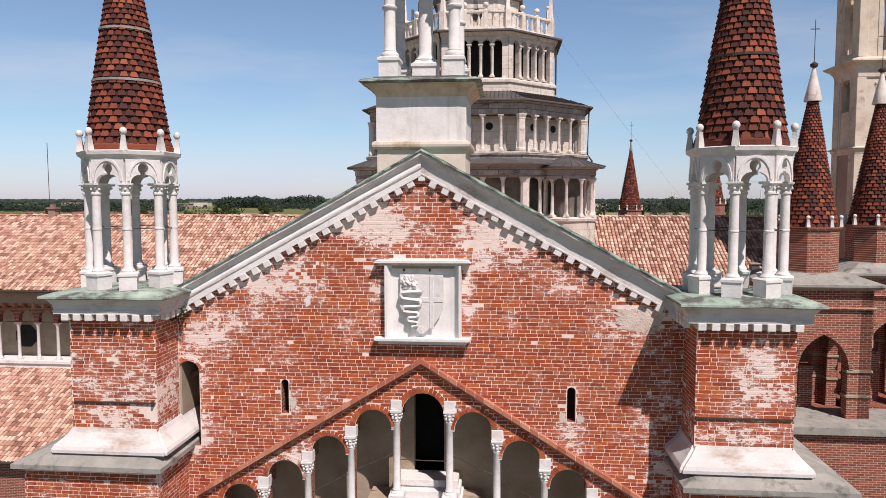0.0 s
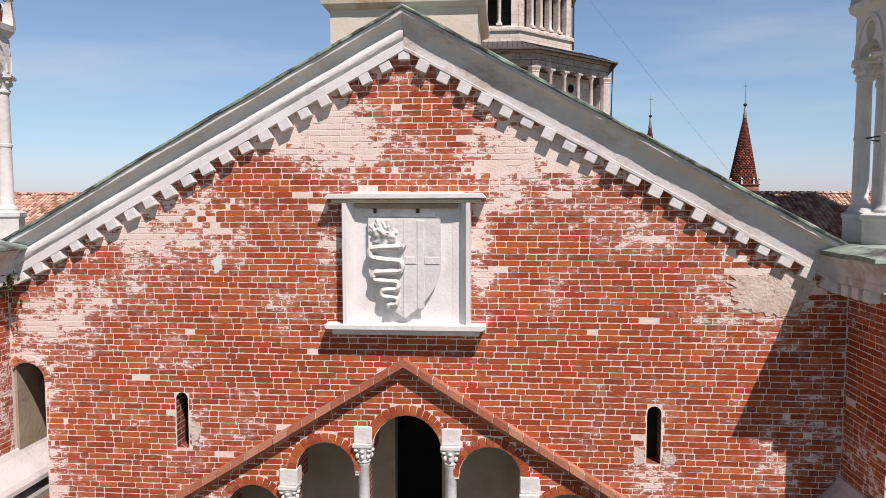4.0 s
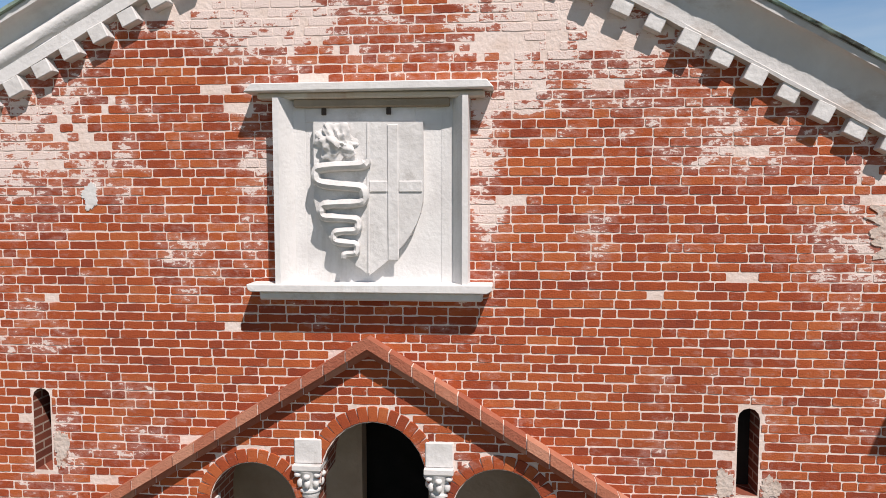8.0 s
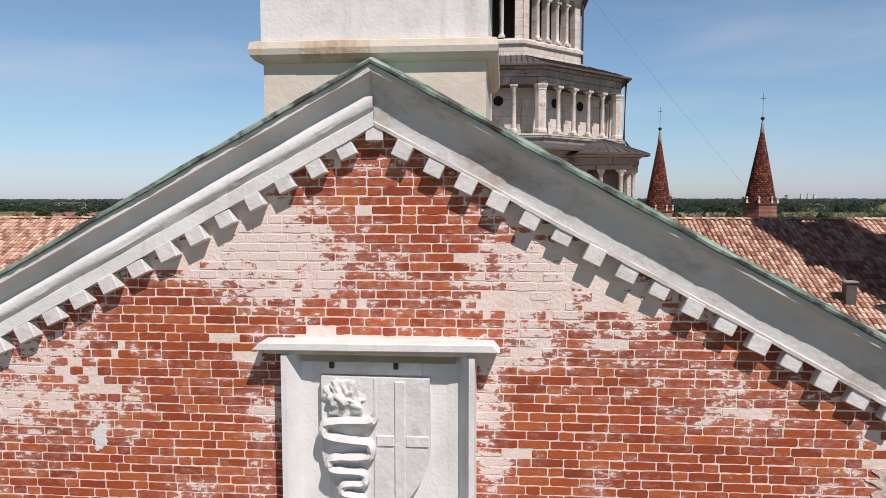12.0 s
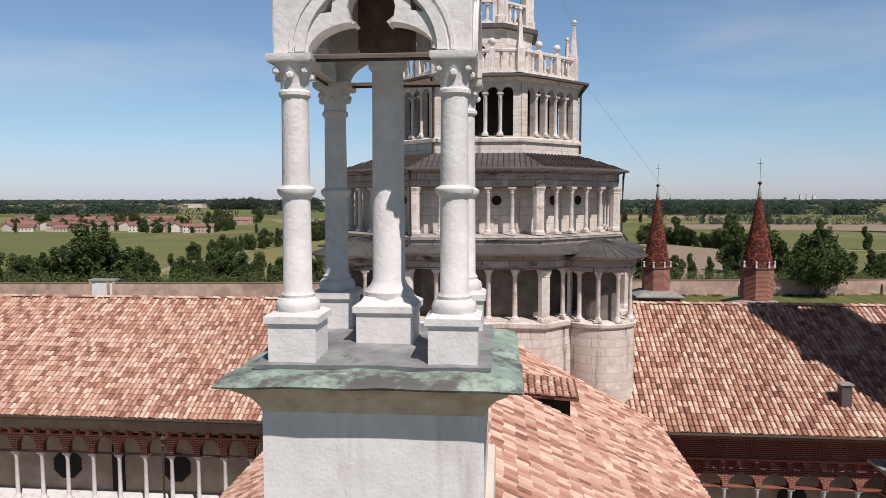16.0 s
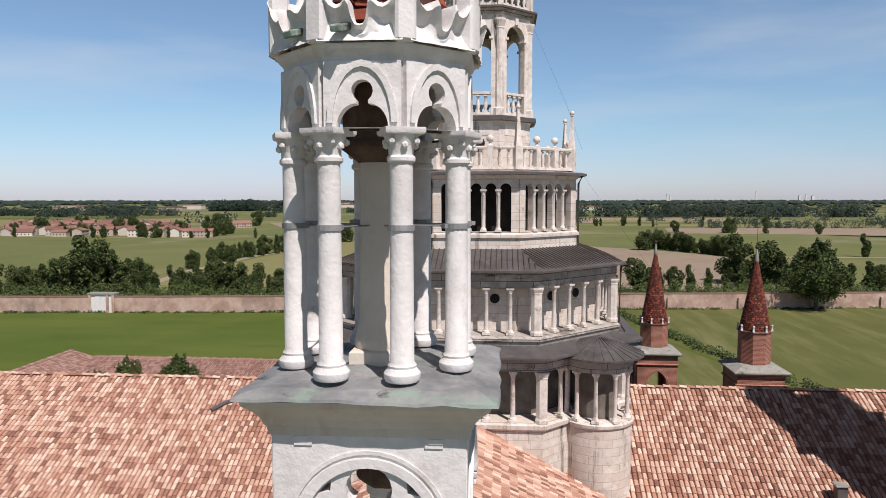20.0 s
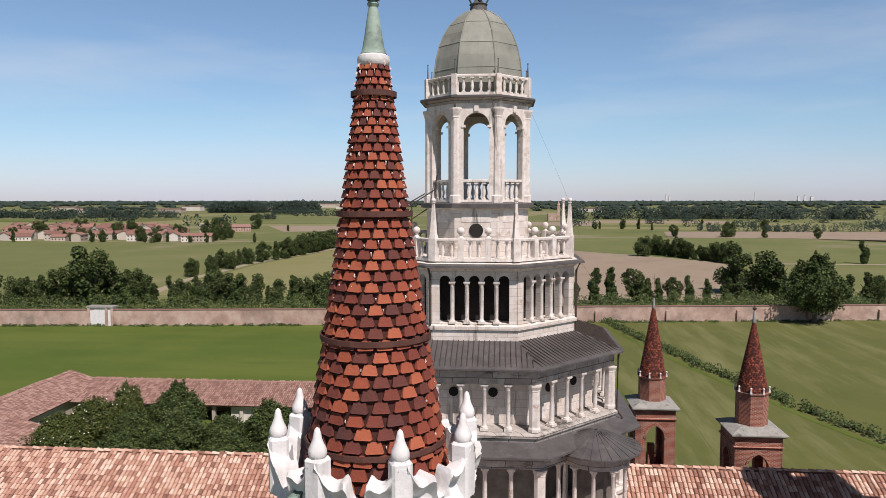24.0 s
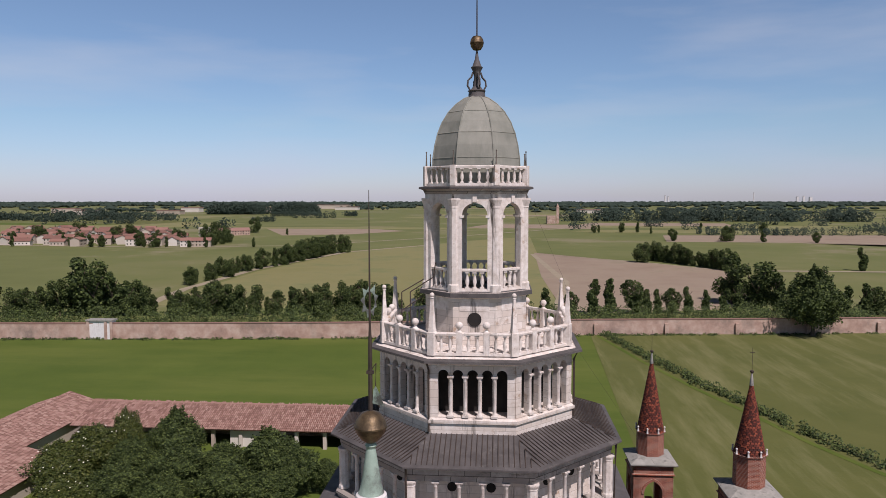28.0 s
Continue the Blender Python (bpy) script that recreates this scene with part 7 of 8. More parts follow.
# ---- land ----
m_ground = surf("fields", [(0.098, 0.116, 0.033), (0.130, 0.146, 0.046), (0.172, 0.168, 0.07)], 0.008, 0.95, 0.2, 2.0, stain=(0.20, 0.185, 0.10), stain_scale=0.004, stain_at=(0.54, 0.60), dist=0.1)
m_meadow = surf("meadow", [(0.060, 0.096, 0.010), (0.086, 0.122, 0.016)], 0.05, 0.95, 0.3, 2.0, stain=(0.112, 0.138, 0.024), stain_scale=0.045, stain_at=(0.45, 0.72), blotch=((0.05, 0.075, 0.012), 0.35, 0.66, 0.74), streak=(0.25, 1, 1), dist=0.1)
m_mown = surf("mown_meadow", [(0.082, 0.096, 0.022), (0.116, 0.122, 0.034)], 0.06, 0.95, 0.3, 2.0, stain=(0.165, 0.165, 0.065), stain_scale=0.16, stain_at=(0.48, 0.68), streak=(1.0, 0.12, 1), dist=0.1)
m_wheat = surf("pale_crop", [(0.18, 0.178, 0.068), (0.235, 0.212, 0.095)], 0.02, 0.95, 0.3, 1.0, stain=(0.13, 0.16, 0.06), stain_scale=0.02, stain_at=(0.5, 0.7), dist=0.1)
m_soil = surf("dry_soil", [(0.24, 0.18, 0.13), (0.31, 0.25, 0.185)], 0.03, 0.95, 0.3, 1.0, stain=(0.19, 0.165, 0.10), stain_scale=0.03, stain_at=(0.55, 0.75), dist=0.1)
# dim tone for an unseen court, chosen for the light it bounces
m_bounce_court = surf("bounce_court_gravel", [(0.10, 0.095, 0.06), (0.17, 0.145, 0.11)], 0.5, 0.95, 0.4, 9.0, stain=(0.07, 0.085, 0.04), stain_scale=0.15, stain_at=(0.52, 0.7))
m_path = surf("pale_track", [(0.26, 0.22, 0.15), (0.34, 0.29, 0.21)], 0.1, 0.95, 0.2, 2.0)

N = 40
vs = [(-4700 + 9400 * i / N, -1200 + 6000 * j / N, 0.0) for i in range(N + 1) for j in range(N + 1)]
fs = [(i * (N + 1) + j, (i + 1) * (N + 1) + j, (i + 1) * (N + 1) + j + 1, i * (N + 1) + j + 1) for i in range(N) for j in range(N)]
gnd = many("ground", vs, fs, m_ground, kind="structure")
tagged(gnd, "flat green farmland reaching the horizon", "ground")


def field(name, pts, mt, label, z=0.06):
    """A field: a thin slab of turf or soil of its own."""
    bm = bmesh.new()
    top = [bm.verts.new((x, y, z)) for x, y in pts]
    bot = [bm.verts.new((x, y, -0.3)) for x, y in pts]
    f = bm.faces.new(top)
    if f.normal.z < 0:
        f.normal_flip()
    for i in range(len(pts)):
        j = (i + 1) % len(pts)
        bm.faces.new((top[i], top[j], bot[j], bot[i]))
    bmesh.ops.recalc_face_normals(bm, faces=bm.faces)
    ob = part(name, bm, mt)
    tagged(ob, label, "field", kind="structure")
    return ob


field("field_1", [(-260, 60), (22, 60), (30, 219), (-50, 208), (-260, 192)], m_meadow, "bright green meadow inside the park wall")
# unseen ground added before the front to limit and tint bounced light
field("court_ground", [(-60, -70), (60, -70), (60, 14), (-60, 14)], m_bounce_court, "unseen gravel court added to set the bounce light")
field("field_2", [(22, 60), (260, 40), (300, 245), (122, 230), (30, 220)], m_mown, "mown olive meadow with pale swath lines")
field("field_3", [(-142, 268), (-142, 400), (-118, 548), (-30, 700), (34, 780), (30, 540), (24, 262)], m_wheat, "pale green crop field")
field("field_4", [(26, 258), (24, 385), (28, 552), (94, 474), (133, 424), (126, 368), (108, 298), (90, 276)], m_soil, "bare tan soil field", 0.10)
field("field_5", [(164, 701), (186, 815), (434, 831), (480, 700), (335, 641), (278, 691)], m_soil, "bare brown soil field")
field("field_6", [(-331, 974), (-235, 1018), (-120, 900), (-175, 816), (-248, 787)], m_soil, "bare tan soil field")
field("field_7", [(90, 905), (131, 945), (481, 936), (560, 900), (426, 845), (130, 880)], m_wheat, "dry yellow strip field")
field("field_8", [(-1100, 900), (-700, 1250), (-420, 1150), (-520, 880), (-800, 720)], m_wheat, "pale field beside the village")
field("field_9", [(150, 440), (165, 690), (300, 680), (480, 620), (420, 420)], m_ground, "green field")
rf = random.Random(3)
for i in range(34):
    y = rf.uniform(950, 3300)
    x = rf.uniform(-0.75, 0.55) * y
    w, d = rf.uniform(90, 260), rf.uniform(60, 200)
    field("field_%d" % (i + 10), [(x - w, y - d * 0.3), (x + w * 0.8, y - d * 0.5), (x + w, y + d * 0.4), (x - w * 0.7, y + d * 0.5)], rf.choice((m_wheat, m_meadow, m_soil, m_mown, m_wheat)), "distant field", 0.08 + 0.01 * (i % 5))


def ribbon(name, pts, w, mt, label, z=0.14):
    bm = bmesh.new()
    rows = []
    for i, p in enumerate(pts):
        p = Vector((*p, 0))
        d = Vector((*pts[min(i + 1, len(pts) - 1)], 0)) - Vector((*pts[max(i - 1, 0)], 0))
        n = Vector((-d.y, d.x, 0)).normalized() * w / 2
        rows.append((bm.verts.new((p.x + n.x, p.y + n.y, z)), bm.verts.new((p.x - n.x, p.y - n.y, z))))
    for a, b in zip(rows, rows[1:]):
        bm.faces.new((a[1], b[1], b[0], a[0]))
    tagged(part(name, bm, mt), label, "path", kind="structure")


ribbon("path_1", [(-141, 262), (-149, 319), (-147, 409), (-121, 548), (-60, 640)], 5, m_path, "pale farm track along the field")
ribbon("path_2", [(22, 258), (35, 359), (26, 540), (94, 478), (135, 424)], 4, m_path, "pale track between fields")
ribbon("path_3", [(160, 424), (230, 422), (400, 440)], 6, m_path, "pale farm track")
ribbon("path_4", [(-480, 610), (-300, 590), (-180, 620), (-60, 760), (100, 1000)], 5, m_path, "narrow country road")
ribbon("path_5", [(164, 700), (300, 690), (520, 640)], 5, m_path, "pale field edge track")

# ---- park wall ----
WP = [(-320, 184.5), (-151, 199), (-101, 203), (-49, 208), (31, 219.5), (76, 224), (122, 229.5), (330, 250)]
pw = thing("park_wall", "long weathered pink brick boundary wall with coping", "wall", kind="structure")
for a, b in zip(WP, WP[1:]):
    n = max(1, int(math.dist(a, b) / 26))
    for i in range(n):
        p, q = Vector(a).lerp(Vector(b), i / n), Vector(a).lerp(Vector(b), (i + 1) / n)
        d = (q - p)
        m = Matrix.Translation((p.x, p.y, 0)) @ Matrix.Rotation(math.atan2(d.y, d.x), 4, "Z")
        bm = bmesh.new()
        box(bm, 0, d.length, 0, 0.6, -0.2, 4.9, m=m)
        part("wall_panel", bm, m_wall_park, pw)
        bm = bmesh.new()
        box(bm, 0, d.length, -0.15, 0.75, 4.9, 5.15, m=m)
        part("coping", bm, m_tile_old, pw)
        if p.x > 20:
            for k in (0.0, 0.5):
                bm = bmesh.new()
                box(bm, d.length * k, d.length * k + 1.2, -0.7, 0.0, -0.2, 3.6, m=m)
                part("buttress", bm, m_wall_park, pw)
gate = thing("gate_house", "small whitewashed gate block in the park wall", "gate")
bm = bmesh.new()
box(bm, -126, -118.2, 201.0, 203.6, 0, 5.7)
part("block", bm, m_plaster_w, gate)
bm = bmesh.new()
box(bm, -126.4, -117.8, 200.6, 204.0, 5.7, 6.1)
part("cap", bm, m_slab, gate)
for x in (-126.1, -120.4, -118.6):
    bm = bmesh.new()
    box(bm, x, x + 0.8, 200.7, 201.0, 0, 5.7)
    part("pier", bm, m_wall_park, gate)


# ---- trees ----
def crown_mesh(name, h, spread, leaves, size, rng, mt, low=0.18, blobs=11, slim=False):
    """A crown of leaf clumps gathered round a dozen unequal boughs, with gaps between."""
    bl = []
    for i in range(blobs):
        k = low + 0.06 + (0.90 - low) * (i + rng.random()) / blobs
        w = spread * (math.sin(math.pi * min(1, (k - low * 0.6) / (1.06 - low * 0.6))) ** 0.6) * (0.42 if slim else 0.72)
        a = rng.uniform(0, 2 * math.pi)
        r = w * math.sqrt(rng.random())
        bl.append((Vector((r * math.cos(a), r * math.sin(a), h * k)), spread * rng.uniform(0.26, 0.48) * (1.15 - 0.55 * k)))
    tot = sum(b[1] ** 2 for b in bl)
    vs, fs = [], []
    for c, r in bl:
        for i in range(int(leaves * r * r / tot)):
            d = Vector((rng.gauss(0, 1), rng.gauss(0, 1), rng.gauss(0, 1))).normalized()
            p = c + d * r * rng.uniform(0.62, 1.12) * (1 + 0.25 * noise.noise(d * 2 + c))
            p.z = max(p.z, h * low * 0.5)
            u = Vector((rng.gauss(0, 1), rng.gauss(0, 1), rng.gauss(0, 0.7))).normalized()
            v = (d + 0.7 * Vector((rng.gauss(0, 1), rng.gauss(0, 1), rng.gauss(0, 1)))).cross(u).normalized()
            s = size * rng.uniform(0.6, 1.3)
            q = len(vs)
            vs += [tuple(p - u * s), tuple(p + v * s * 0.6), tuple(p + u * s), tuple(p - v * s * 0.6)]
            fs.append((q, q + 1, q + 2, q + 3))
    me = bpy.data.meshes.new(name)
    me.from_pydata(vs, [], fs)
    me.materials.append(mt)
    return me


def trunk_mesh(name, h, r, spread, rng):
    bm = bmesh.new()
    lathe(bm, [(r * 1.4, -0.2), (r, h * 0.08), (r * 0.8, h * 0.35), (r * 0.45, h * 0.65), (r * 0.1, h * 0.9)], 8)
    for i in range(6):
        z = h * rng.uniform(0.25, 0.6)
        a = rng.uniform(0, 2 * math.pi)
        c, s = math.cos(a) * spread * 0.6, math.sin(a) * spread * 0.6
        sweep(bm, [(0, 0, z), (c * 0.5, s * 0.5, z + h * 0.12), (c, s, z + h * 0.25)], r * 0.3, 5)
    return mesh_of(bm, name, m_bark)


rtree = random.Random(21)
KINDS = []
for i in range(6):
    slim = i in (1, 4)
    h, sp = 10.0, (3.0 if slim else 4.3 + 0.3 * i)
    KINDS.append((trunk_mesh("tree_trunk", h, 0.28, sp, rtree), crown_mesh("tree_crown", h, sp, 4600, 0.30, rtree, m_leaf, 0.06, 15 if slim else 14, slim)))


def tree(x, y, h, kind, label="leafy green tree in the belt behind the park wall", group="trees behind the wall"):
    tr, cr = KINDS[kind % 6]
    t = thing("tree", label, "tree", group, at=(x, y, 0))
    k = h / 10.0
    t.matrix_basis = Matrix.Translation((x, y, 0)) @ Matrix.Rotation(rtree.uniform(0, 6.28), 4, "Z") @ Matrix.Diagonal((k * rtree.uniform(0.9, 1.15), k * rtree.uniform(0.9, 1.15), k, 1))
    place("trunk", tr, t, Matrix.Identity(4))
    place("crown", cr, t, Matrix.Identity(4))
    return t


for x, y, h in ((-176, 237, 10), (-167, 238, 11), (-161, 241, 13), (-152, 243, 20), (-147, 240, 17), (-141, 242, 16), (-136, 243, 13), (-133, 247, 12), (-126, 243, 8), (-116, 244, 9), (-111, 250, 8), (-106, 245, 11), (-101, 250, 10), (-97, 246, 11), (-89, 246, 7), (-75, 247, 11), (-70, 252, 8), (-63, 248, 9), (-55, 250, 10), (-48, 250, 8), (-38, 252, 10), (-28, 253, 9), (-18, 254, 10), (-6, 255, 9), (8, 257, 10),
                (18, 258, 10), (28, 260, 8), (36, 258, 13), (42, 259, 13.5), (51, 262, 12), (56, 262, 9), (60, 263, 9), (66, 264, 9), (71, 263, 10), (78, 264, 9), (86, 266, 9), (92, 270, 10), (96, 290, 19), (101, 276, 17), (106, 269, 15), (112, 262, 12), (120, 262, 9), (128, 262, 11), (135, 263, 12), (141, 266, 10), (150, 266, 12), (-185, 236, 12), (-195, 238, 14), (-205, 236, 11), (-158, 246, 14)):
    tree(x, y, h * 1.04, rtree.choice((1, 4, 1, 4, 0)) if 15 < x < 92 else rtree.randrange(6))
for k in range(34):
    x = -212 + 178 * (k + rtree.uniform(-0.4, 0.4)) / 34
    tree(x, 240 + 0.11 * (x + 215) + rtree.uniform(-6, 6), rtree.uniform(7, 12), rtree.randrange(6))
for k in range(36):
    a = k / 35
    tree(-155 + 29 * a ** 1.2 + rtree.uniform(-4, 4), 334 + 212 * a, 8 + 6 * a + rtree.uniform(-2, 2), rtree.randrange(6), "green tree in a field hedgerow", "hedgerow trees")
for k in range(20):
    a = k / 19
    tree(104 + 34 * a + rtree.uniform(-2, 2), 496 - 74 * a, 8 + 5 * rtree.random(), rtree.randrange(6), "green tree in a field hedgerow", "hedgerow trees")
for x, y, h in ((97, 474, 13), (214, 428, 14), (222, 705, 15), (228, 712, 14), (172, 710, 12), (122, 875, 10), (115, 872, 9), (-301, 848, 19), (-246, 799, 8), (-214, 597, 9), (300, 690, 10), (255, 700, 9), (400, 700, 12), (-330, 690, 12), (150, 880, 12), (170, 880, 13), (180, 850, 9), (240, 860, 13), (320, 880, 12)):
    tree(x, y, h, rtree.randrange(6), "lone green field tree", "field trees")

# courtyard trees by the farm buildings
def round_crown(name, h, spread, leaves, size, rng, mt, low=0.12, cone=0.25):
    """A dense rounded crown: leaves on a lumpy dome, over a darker leafy heart."""
    off = Vector((rng.uniform(0, 50), rng.uniform(0, 50), 0))
    zc, hz = h * (1 + low) / 2, h * (1 - low) / 2

    def dome(d, k):
        r = k * (1 + 0.34 * noise.noise(d * 1.6 + off) + 0.34 * noise.noise(d * 3.6 + off) + 0.16 * noise.noise(d * 8 + off))
        w = spread * r * (1 - cone * max(0.0, d.z))
        return Vector((d.x * w, d.y * w, zc + d.z * hz * r))
    vs, fs = [], []
    for i in range(leaves):
        d = Vector((rng.gauss(0, 1), rng.gauss(0, 1), rng.gauss(0.25, 1))).normalized()
        p = dome(d, rng.uniform(0.78, 1.03))
        u = Vector((rng.gauss(0, 1), rng.gauss(0, 1), rng.gauss(0, 0.7))).normalized()
        v = (d + 0.6 * Vector((rng.gauss(0, 1), rng.gauss(0, 1), rng.gauss(0, 1)))).cross(u).normalized()
        s = size * rng.uniform(0.6, 1.3)
        q = len(vs)
        vs += [tuple(p - u * s), tuple(p + v * s * 0.55), tuple(p + u * s), tuple(p - v * s * 0.55)]
        fs.append((q, q + 1, q + 2, q + 3))
    bm = bmesh.new()
    bmesh.ops.create_icosphere(bm, subdivisions=3, radius=1.0)
    q = len(vs)
    vs += [tuple(dome(v.co.normalized(), 0.70)) for v in bm.verts]
    fs += [tuple(q + v.index for v in f.verts) for f in bm.faces]
    bm.free()
    me = bpy.data.meshes.new(name)
    me.from_pydata(vs, [], fs)
    me.materials.append(mt)
    return me


NEAR = []
for i in range(4):
    NEAR.append((trunk_mesh("garden_trunk", 8, 0.35, 3.0, rtree), round_crown("garden_crown", 10, 4.6, 13000, 0.21, rtree, m_leaf_mag if i == 0 else m_leaf, cone=(0.2, 0.6, 0.25, 0.45)[i])))
GARDEN = ((-64, 92, 7.2, 1.0, 0), (-61.5, 97, 8.0, 1.0, 0), (-58.5, 101, 9.4, 0.62, 0), (-60.5, 87.5, 6.2, 0.9, 0), (-54.5, 95, 7.0, 0.85, 3), (-50.3, 101, 9.6, 1.0, 1), (-45.5, 92, 7.4, 1.05, 2), (-40.2, 95, 6.6, 0.9, 3),
          (-33.6, 97, 8.2, 1.1, 1), (-29.0, 94, 6.8, 0.95, 2), (-24.3, 95, 4.6, 0.6, 3), (-52.5, 87, 6.0, 0.95, 3), (-45, 85.5, 5.6, 0.9, 1), (-37, 88, 6.0, 1.0, 2), (-30.5, 87, 5.6, 0.9, 3), (-57, 82, 5.2, 0.9, 0))
for x, y, h, wide, k in GARDEN:
    t = thing("garden_tree", "dense glossy evergreen with pale blossoms" if k == 0 else "dense dark green rounded garden tree", "tree", "garden trees")
    f = h / 10
    t.matrix_basis = Matrix.Translation((x, y, 0)) @ Matrix.Rotation(rtree.uniform(0, 6.28), 4, "Z") @ Matrix.Diagonal((wide * 0.87, wide * 0.87, f * 1.04, 1))
    place("trunk", NEAR[k][0], t, Matrix.Identity(4))
    place("crown", NEAR[k][1], t, Matrix.Identity(4))
    if k == 0:
        vs, fs = [], []
        for j in range(12):
            a, b = rtree.uniform(0, 6.28), rtree.uniform(0.1, 1.2)
            p = Vector((4.7 * math.cos(a) * math.cos(b), 4.7 * math.sin(a) * math.cos(b), 5.6 + 4.6 * math.sin(b)))
            q = len(vs)
            vs += [tuple(p + Vector(o) * 0.15) for o in ((1, 0, 0), (0, 1, 0), (-1, 0, 0), (0, -1, 0), (0, 0, 1), (0, 0, -1))]
            fs += [tuple(q + i for i in f_) for f_ in ((0, 1, 4), (1, 2, 4), (2, 3, 4), (3, 0, 4), (1, 0, 5), (2, 1, 5), (3, 2, 5), (0, 3, 5))]
        many("blossoms", vs, fs, m_flower, t, kind="stuff")


big = thing("tree", "large dark broad tree leaning over the park wall", "tree")
big.matrix_basis = Matrix.Translation((100, 224, 0)) @ Matrix.Diagonal((2.0, 2.0, 2.1, 1))
place("trunk", NEAR[1][0], big, Matrix.Identity(4))
place("crown", NEAR[1][1], big, Matrix.Identity(4))


# hedges and far woods
def bushes(name, spots, label, mt, seg=1, kind="stuff"):
    vs, fs = [], []
    bm = bmesh.new()
    bmesh.ops.create_icosphere(bm, subdivisions=seg, radius=1.0)
    bv, bf = [v.co.copy() for v in bm.verts], [tuple(v.index for v in f.verts) for f in bm.faces]
    bm.free()
    for x, y, z, r, h in spots:
        q = len(vs)
        o = Vector((x, y, z)) * 0.37
        for v in bv:
            k = 1 + 0.55 * noise.noise(v * 1.9 + o)
            vs.append((x + v.x * r * k, y + v.y * r * k, max(-0.2, z + v.z * h * k)))
        fs += [tuple(q + i for i in f) for f in bf]
    ob = many(name, vs, fs, mt, kind=kind)
    tagged(ob, label, "trees" if "wood" in name else "hedge")


def leafy(name, spots, label, size, per, mt=None):
    vs, fs = [], []
    for x, y, z, r, h in spots:
        for i in range(per):
            d = Vector((rb.gauss(0, 1), rb.gauss(0, 1), rb.gauss(0, 1))).normalized()
            p = Vector((x + d.x * r, y + d.y * r, max(0.05, z + d.z * h))) + Vector((rb.gauss(0, r * 0.12), rb.gauss(0, r * 0.12), abs(rb.gauss(0, h * 0.1))))
            u = Vector((rb.gauss(0, 1), rb.gauss(0, 1), rb.gauss(0, 1))).normalized() * size * rb.uniform(0.6, 1.3)
            v = u.orthogonal().normalized() * size * 0.6
            q = len(vs)
            vs += [tuple(p - u), tuple(p + v), tuple(p + u), tuple(p - v)]
            fs.append((q, q + 1, q + 2, q + 3))
    tagged(many(name, vs, fs, mt or m_leaf, kind="stuff"), label, "trees" if mt else "hedge")


rb = random.Random(8)
HD = [(33, 221), (41, 184), (48, 157), (54, 138), (58.5, 122), (63, 110), (75, 84)]
spots = []
for a, b in zip(HD, HD[1:]):
    n = int(math.dist(a, b) / 0.9)
    for i in range(n):
        k = i / n
        spots.append((a[0] + (b[0] - a[0]) * k + rb.gauss(0, 0.6) + 1.2, a[1] + (b[1] - a[1]) * k + rb.gauss(0, 0.5), 0.6, rb.uniform(0.6, 1.2), rb.uniform(0.5, 1.3)))
leafy("hedge", spots, "dense dark green ditch hedge across the meadow", 0.28, 46)
ribbon("path_6", [(31.5, 221), (39, 184), (46, 157), (52, 138), (56.5, 122), (61, 110), (73, 84)], 1.3, m_meadow, "grassy ditch beside the hedge", 0.10)
spots = []
for i in range(330):
    a, b = WP[rb.randrange(len(WP) - 1)], None
    k = WP.index(a)
    b = WP[k + 1]
    t = rb.random()
    spots.append((a[0] + (b[0] - a[0]) * t, a[1] + (b[1] - a[1]) * t - rb.uniform(0.6, 1.6), 0.15, rb.uniform(0.4, 1.4), rb.uniform(0.2, 0.6)))
leafy("wall_foot_weeds", spots, "rough weeds along the foot of the wall", 0.3, 22)
spots = []
for i in range(560):
    x = rb.uniform(-215, 160)
    y = 217 + 0.11 * x + rb.uniform(5, 36)
    spots.append((x, y, 1.8, rb.uniform(1.3, 3.0), rb.uniform(1.5, 4.2)))
leafy("belt_undergrowth", spots, "undergrowth below the tree belt", 0.32, 100)


def wood(name, x0, x1, y0, y1, n, h, label, clump=0.0):
    sp = []
    for i in range(n):
        x, y = rb.uniform(x0, x1), rb.uniform(y0, y1)
        tall = noise.noise(Vector((x * 0.02, y * 0.02, 1.5)))
        if n > 100 and tall < -0.25:
            continue
        k = rb.uniform(0.7, 1.1) * (1 + 0.5 * tall)
        sp.append((x, y, h * 0.5 * k, h * rb.uniform(0.28, 0.5), h * 0.52 * k))
    leafy(name, sp, label, h * 0.11, 44, m_leaf_far)


wood("far_wood", -740, -470, 1740, 1800, 420, 23, "dark poplar wood across the fields")
wood("far_wood", 110, 640, 1265, 1340, 380, 20, "dark wood across the fields")
wood("far_wood", 230, 480, 815, 850, 120, 8, "row of small field trees")
wood("far_wood", -1200, -600, 1250, 1330, 200, 14, "scattered far trees")
for i in range(26):
    x, y = rb.uniform(-1050, -330), rb.uniform(900, 1650)
    wood("far_wood", x - rb.uniform(6, 60), x + rb.uniform(6, 60), y, y + 14, rb.randrange(5, 30), rb.uniform(8, 17), "clump of far field trees")
for i in range(12):
    y = rb.uniform(900, 1200)
    x = rb.uniform(0.12, 0.55) * y
    wood("far_wood", x - rb.uniform(4, 40), x + rb.uniform(4, 40), y, y + 10, rb.randrange(3, 14), rb.uniform(8, 15), "clump of far field trees")
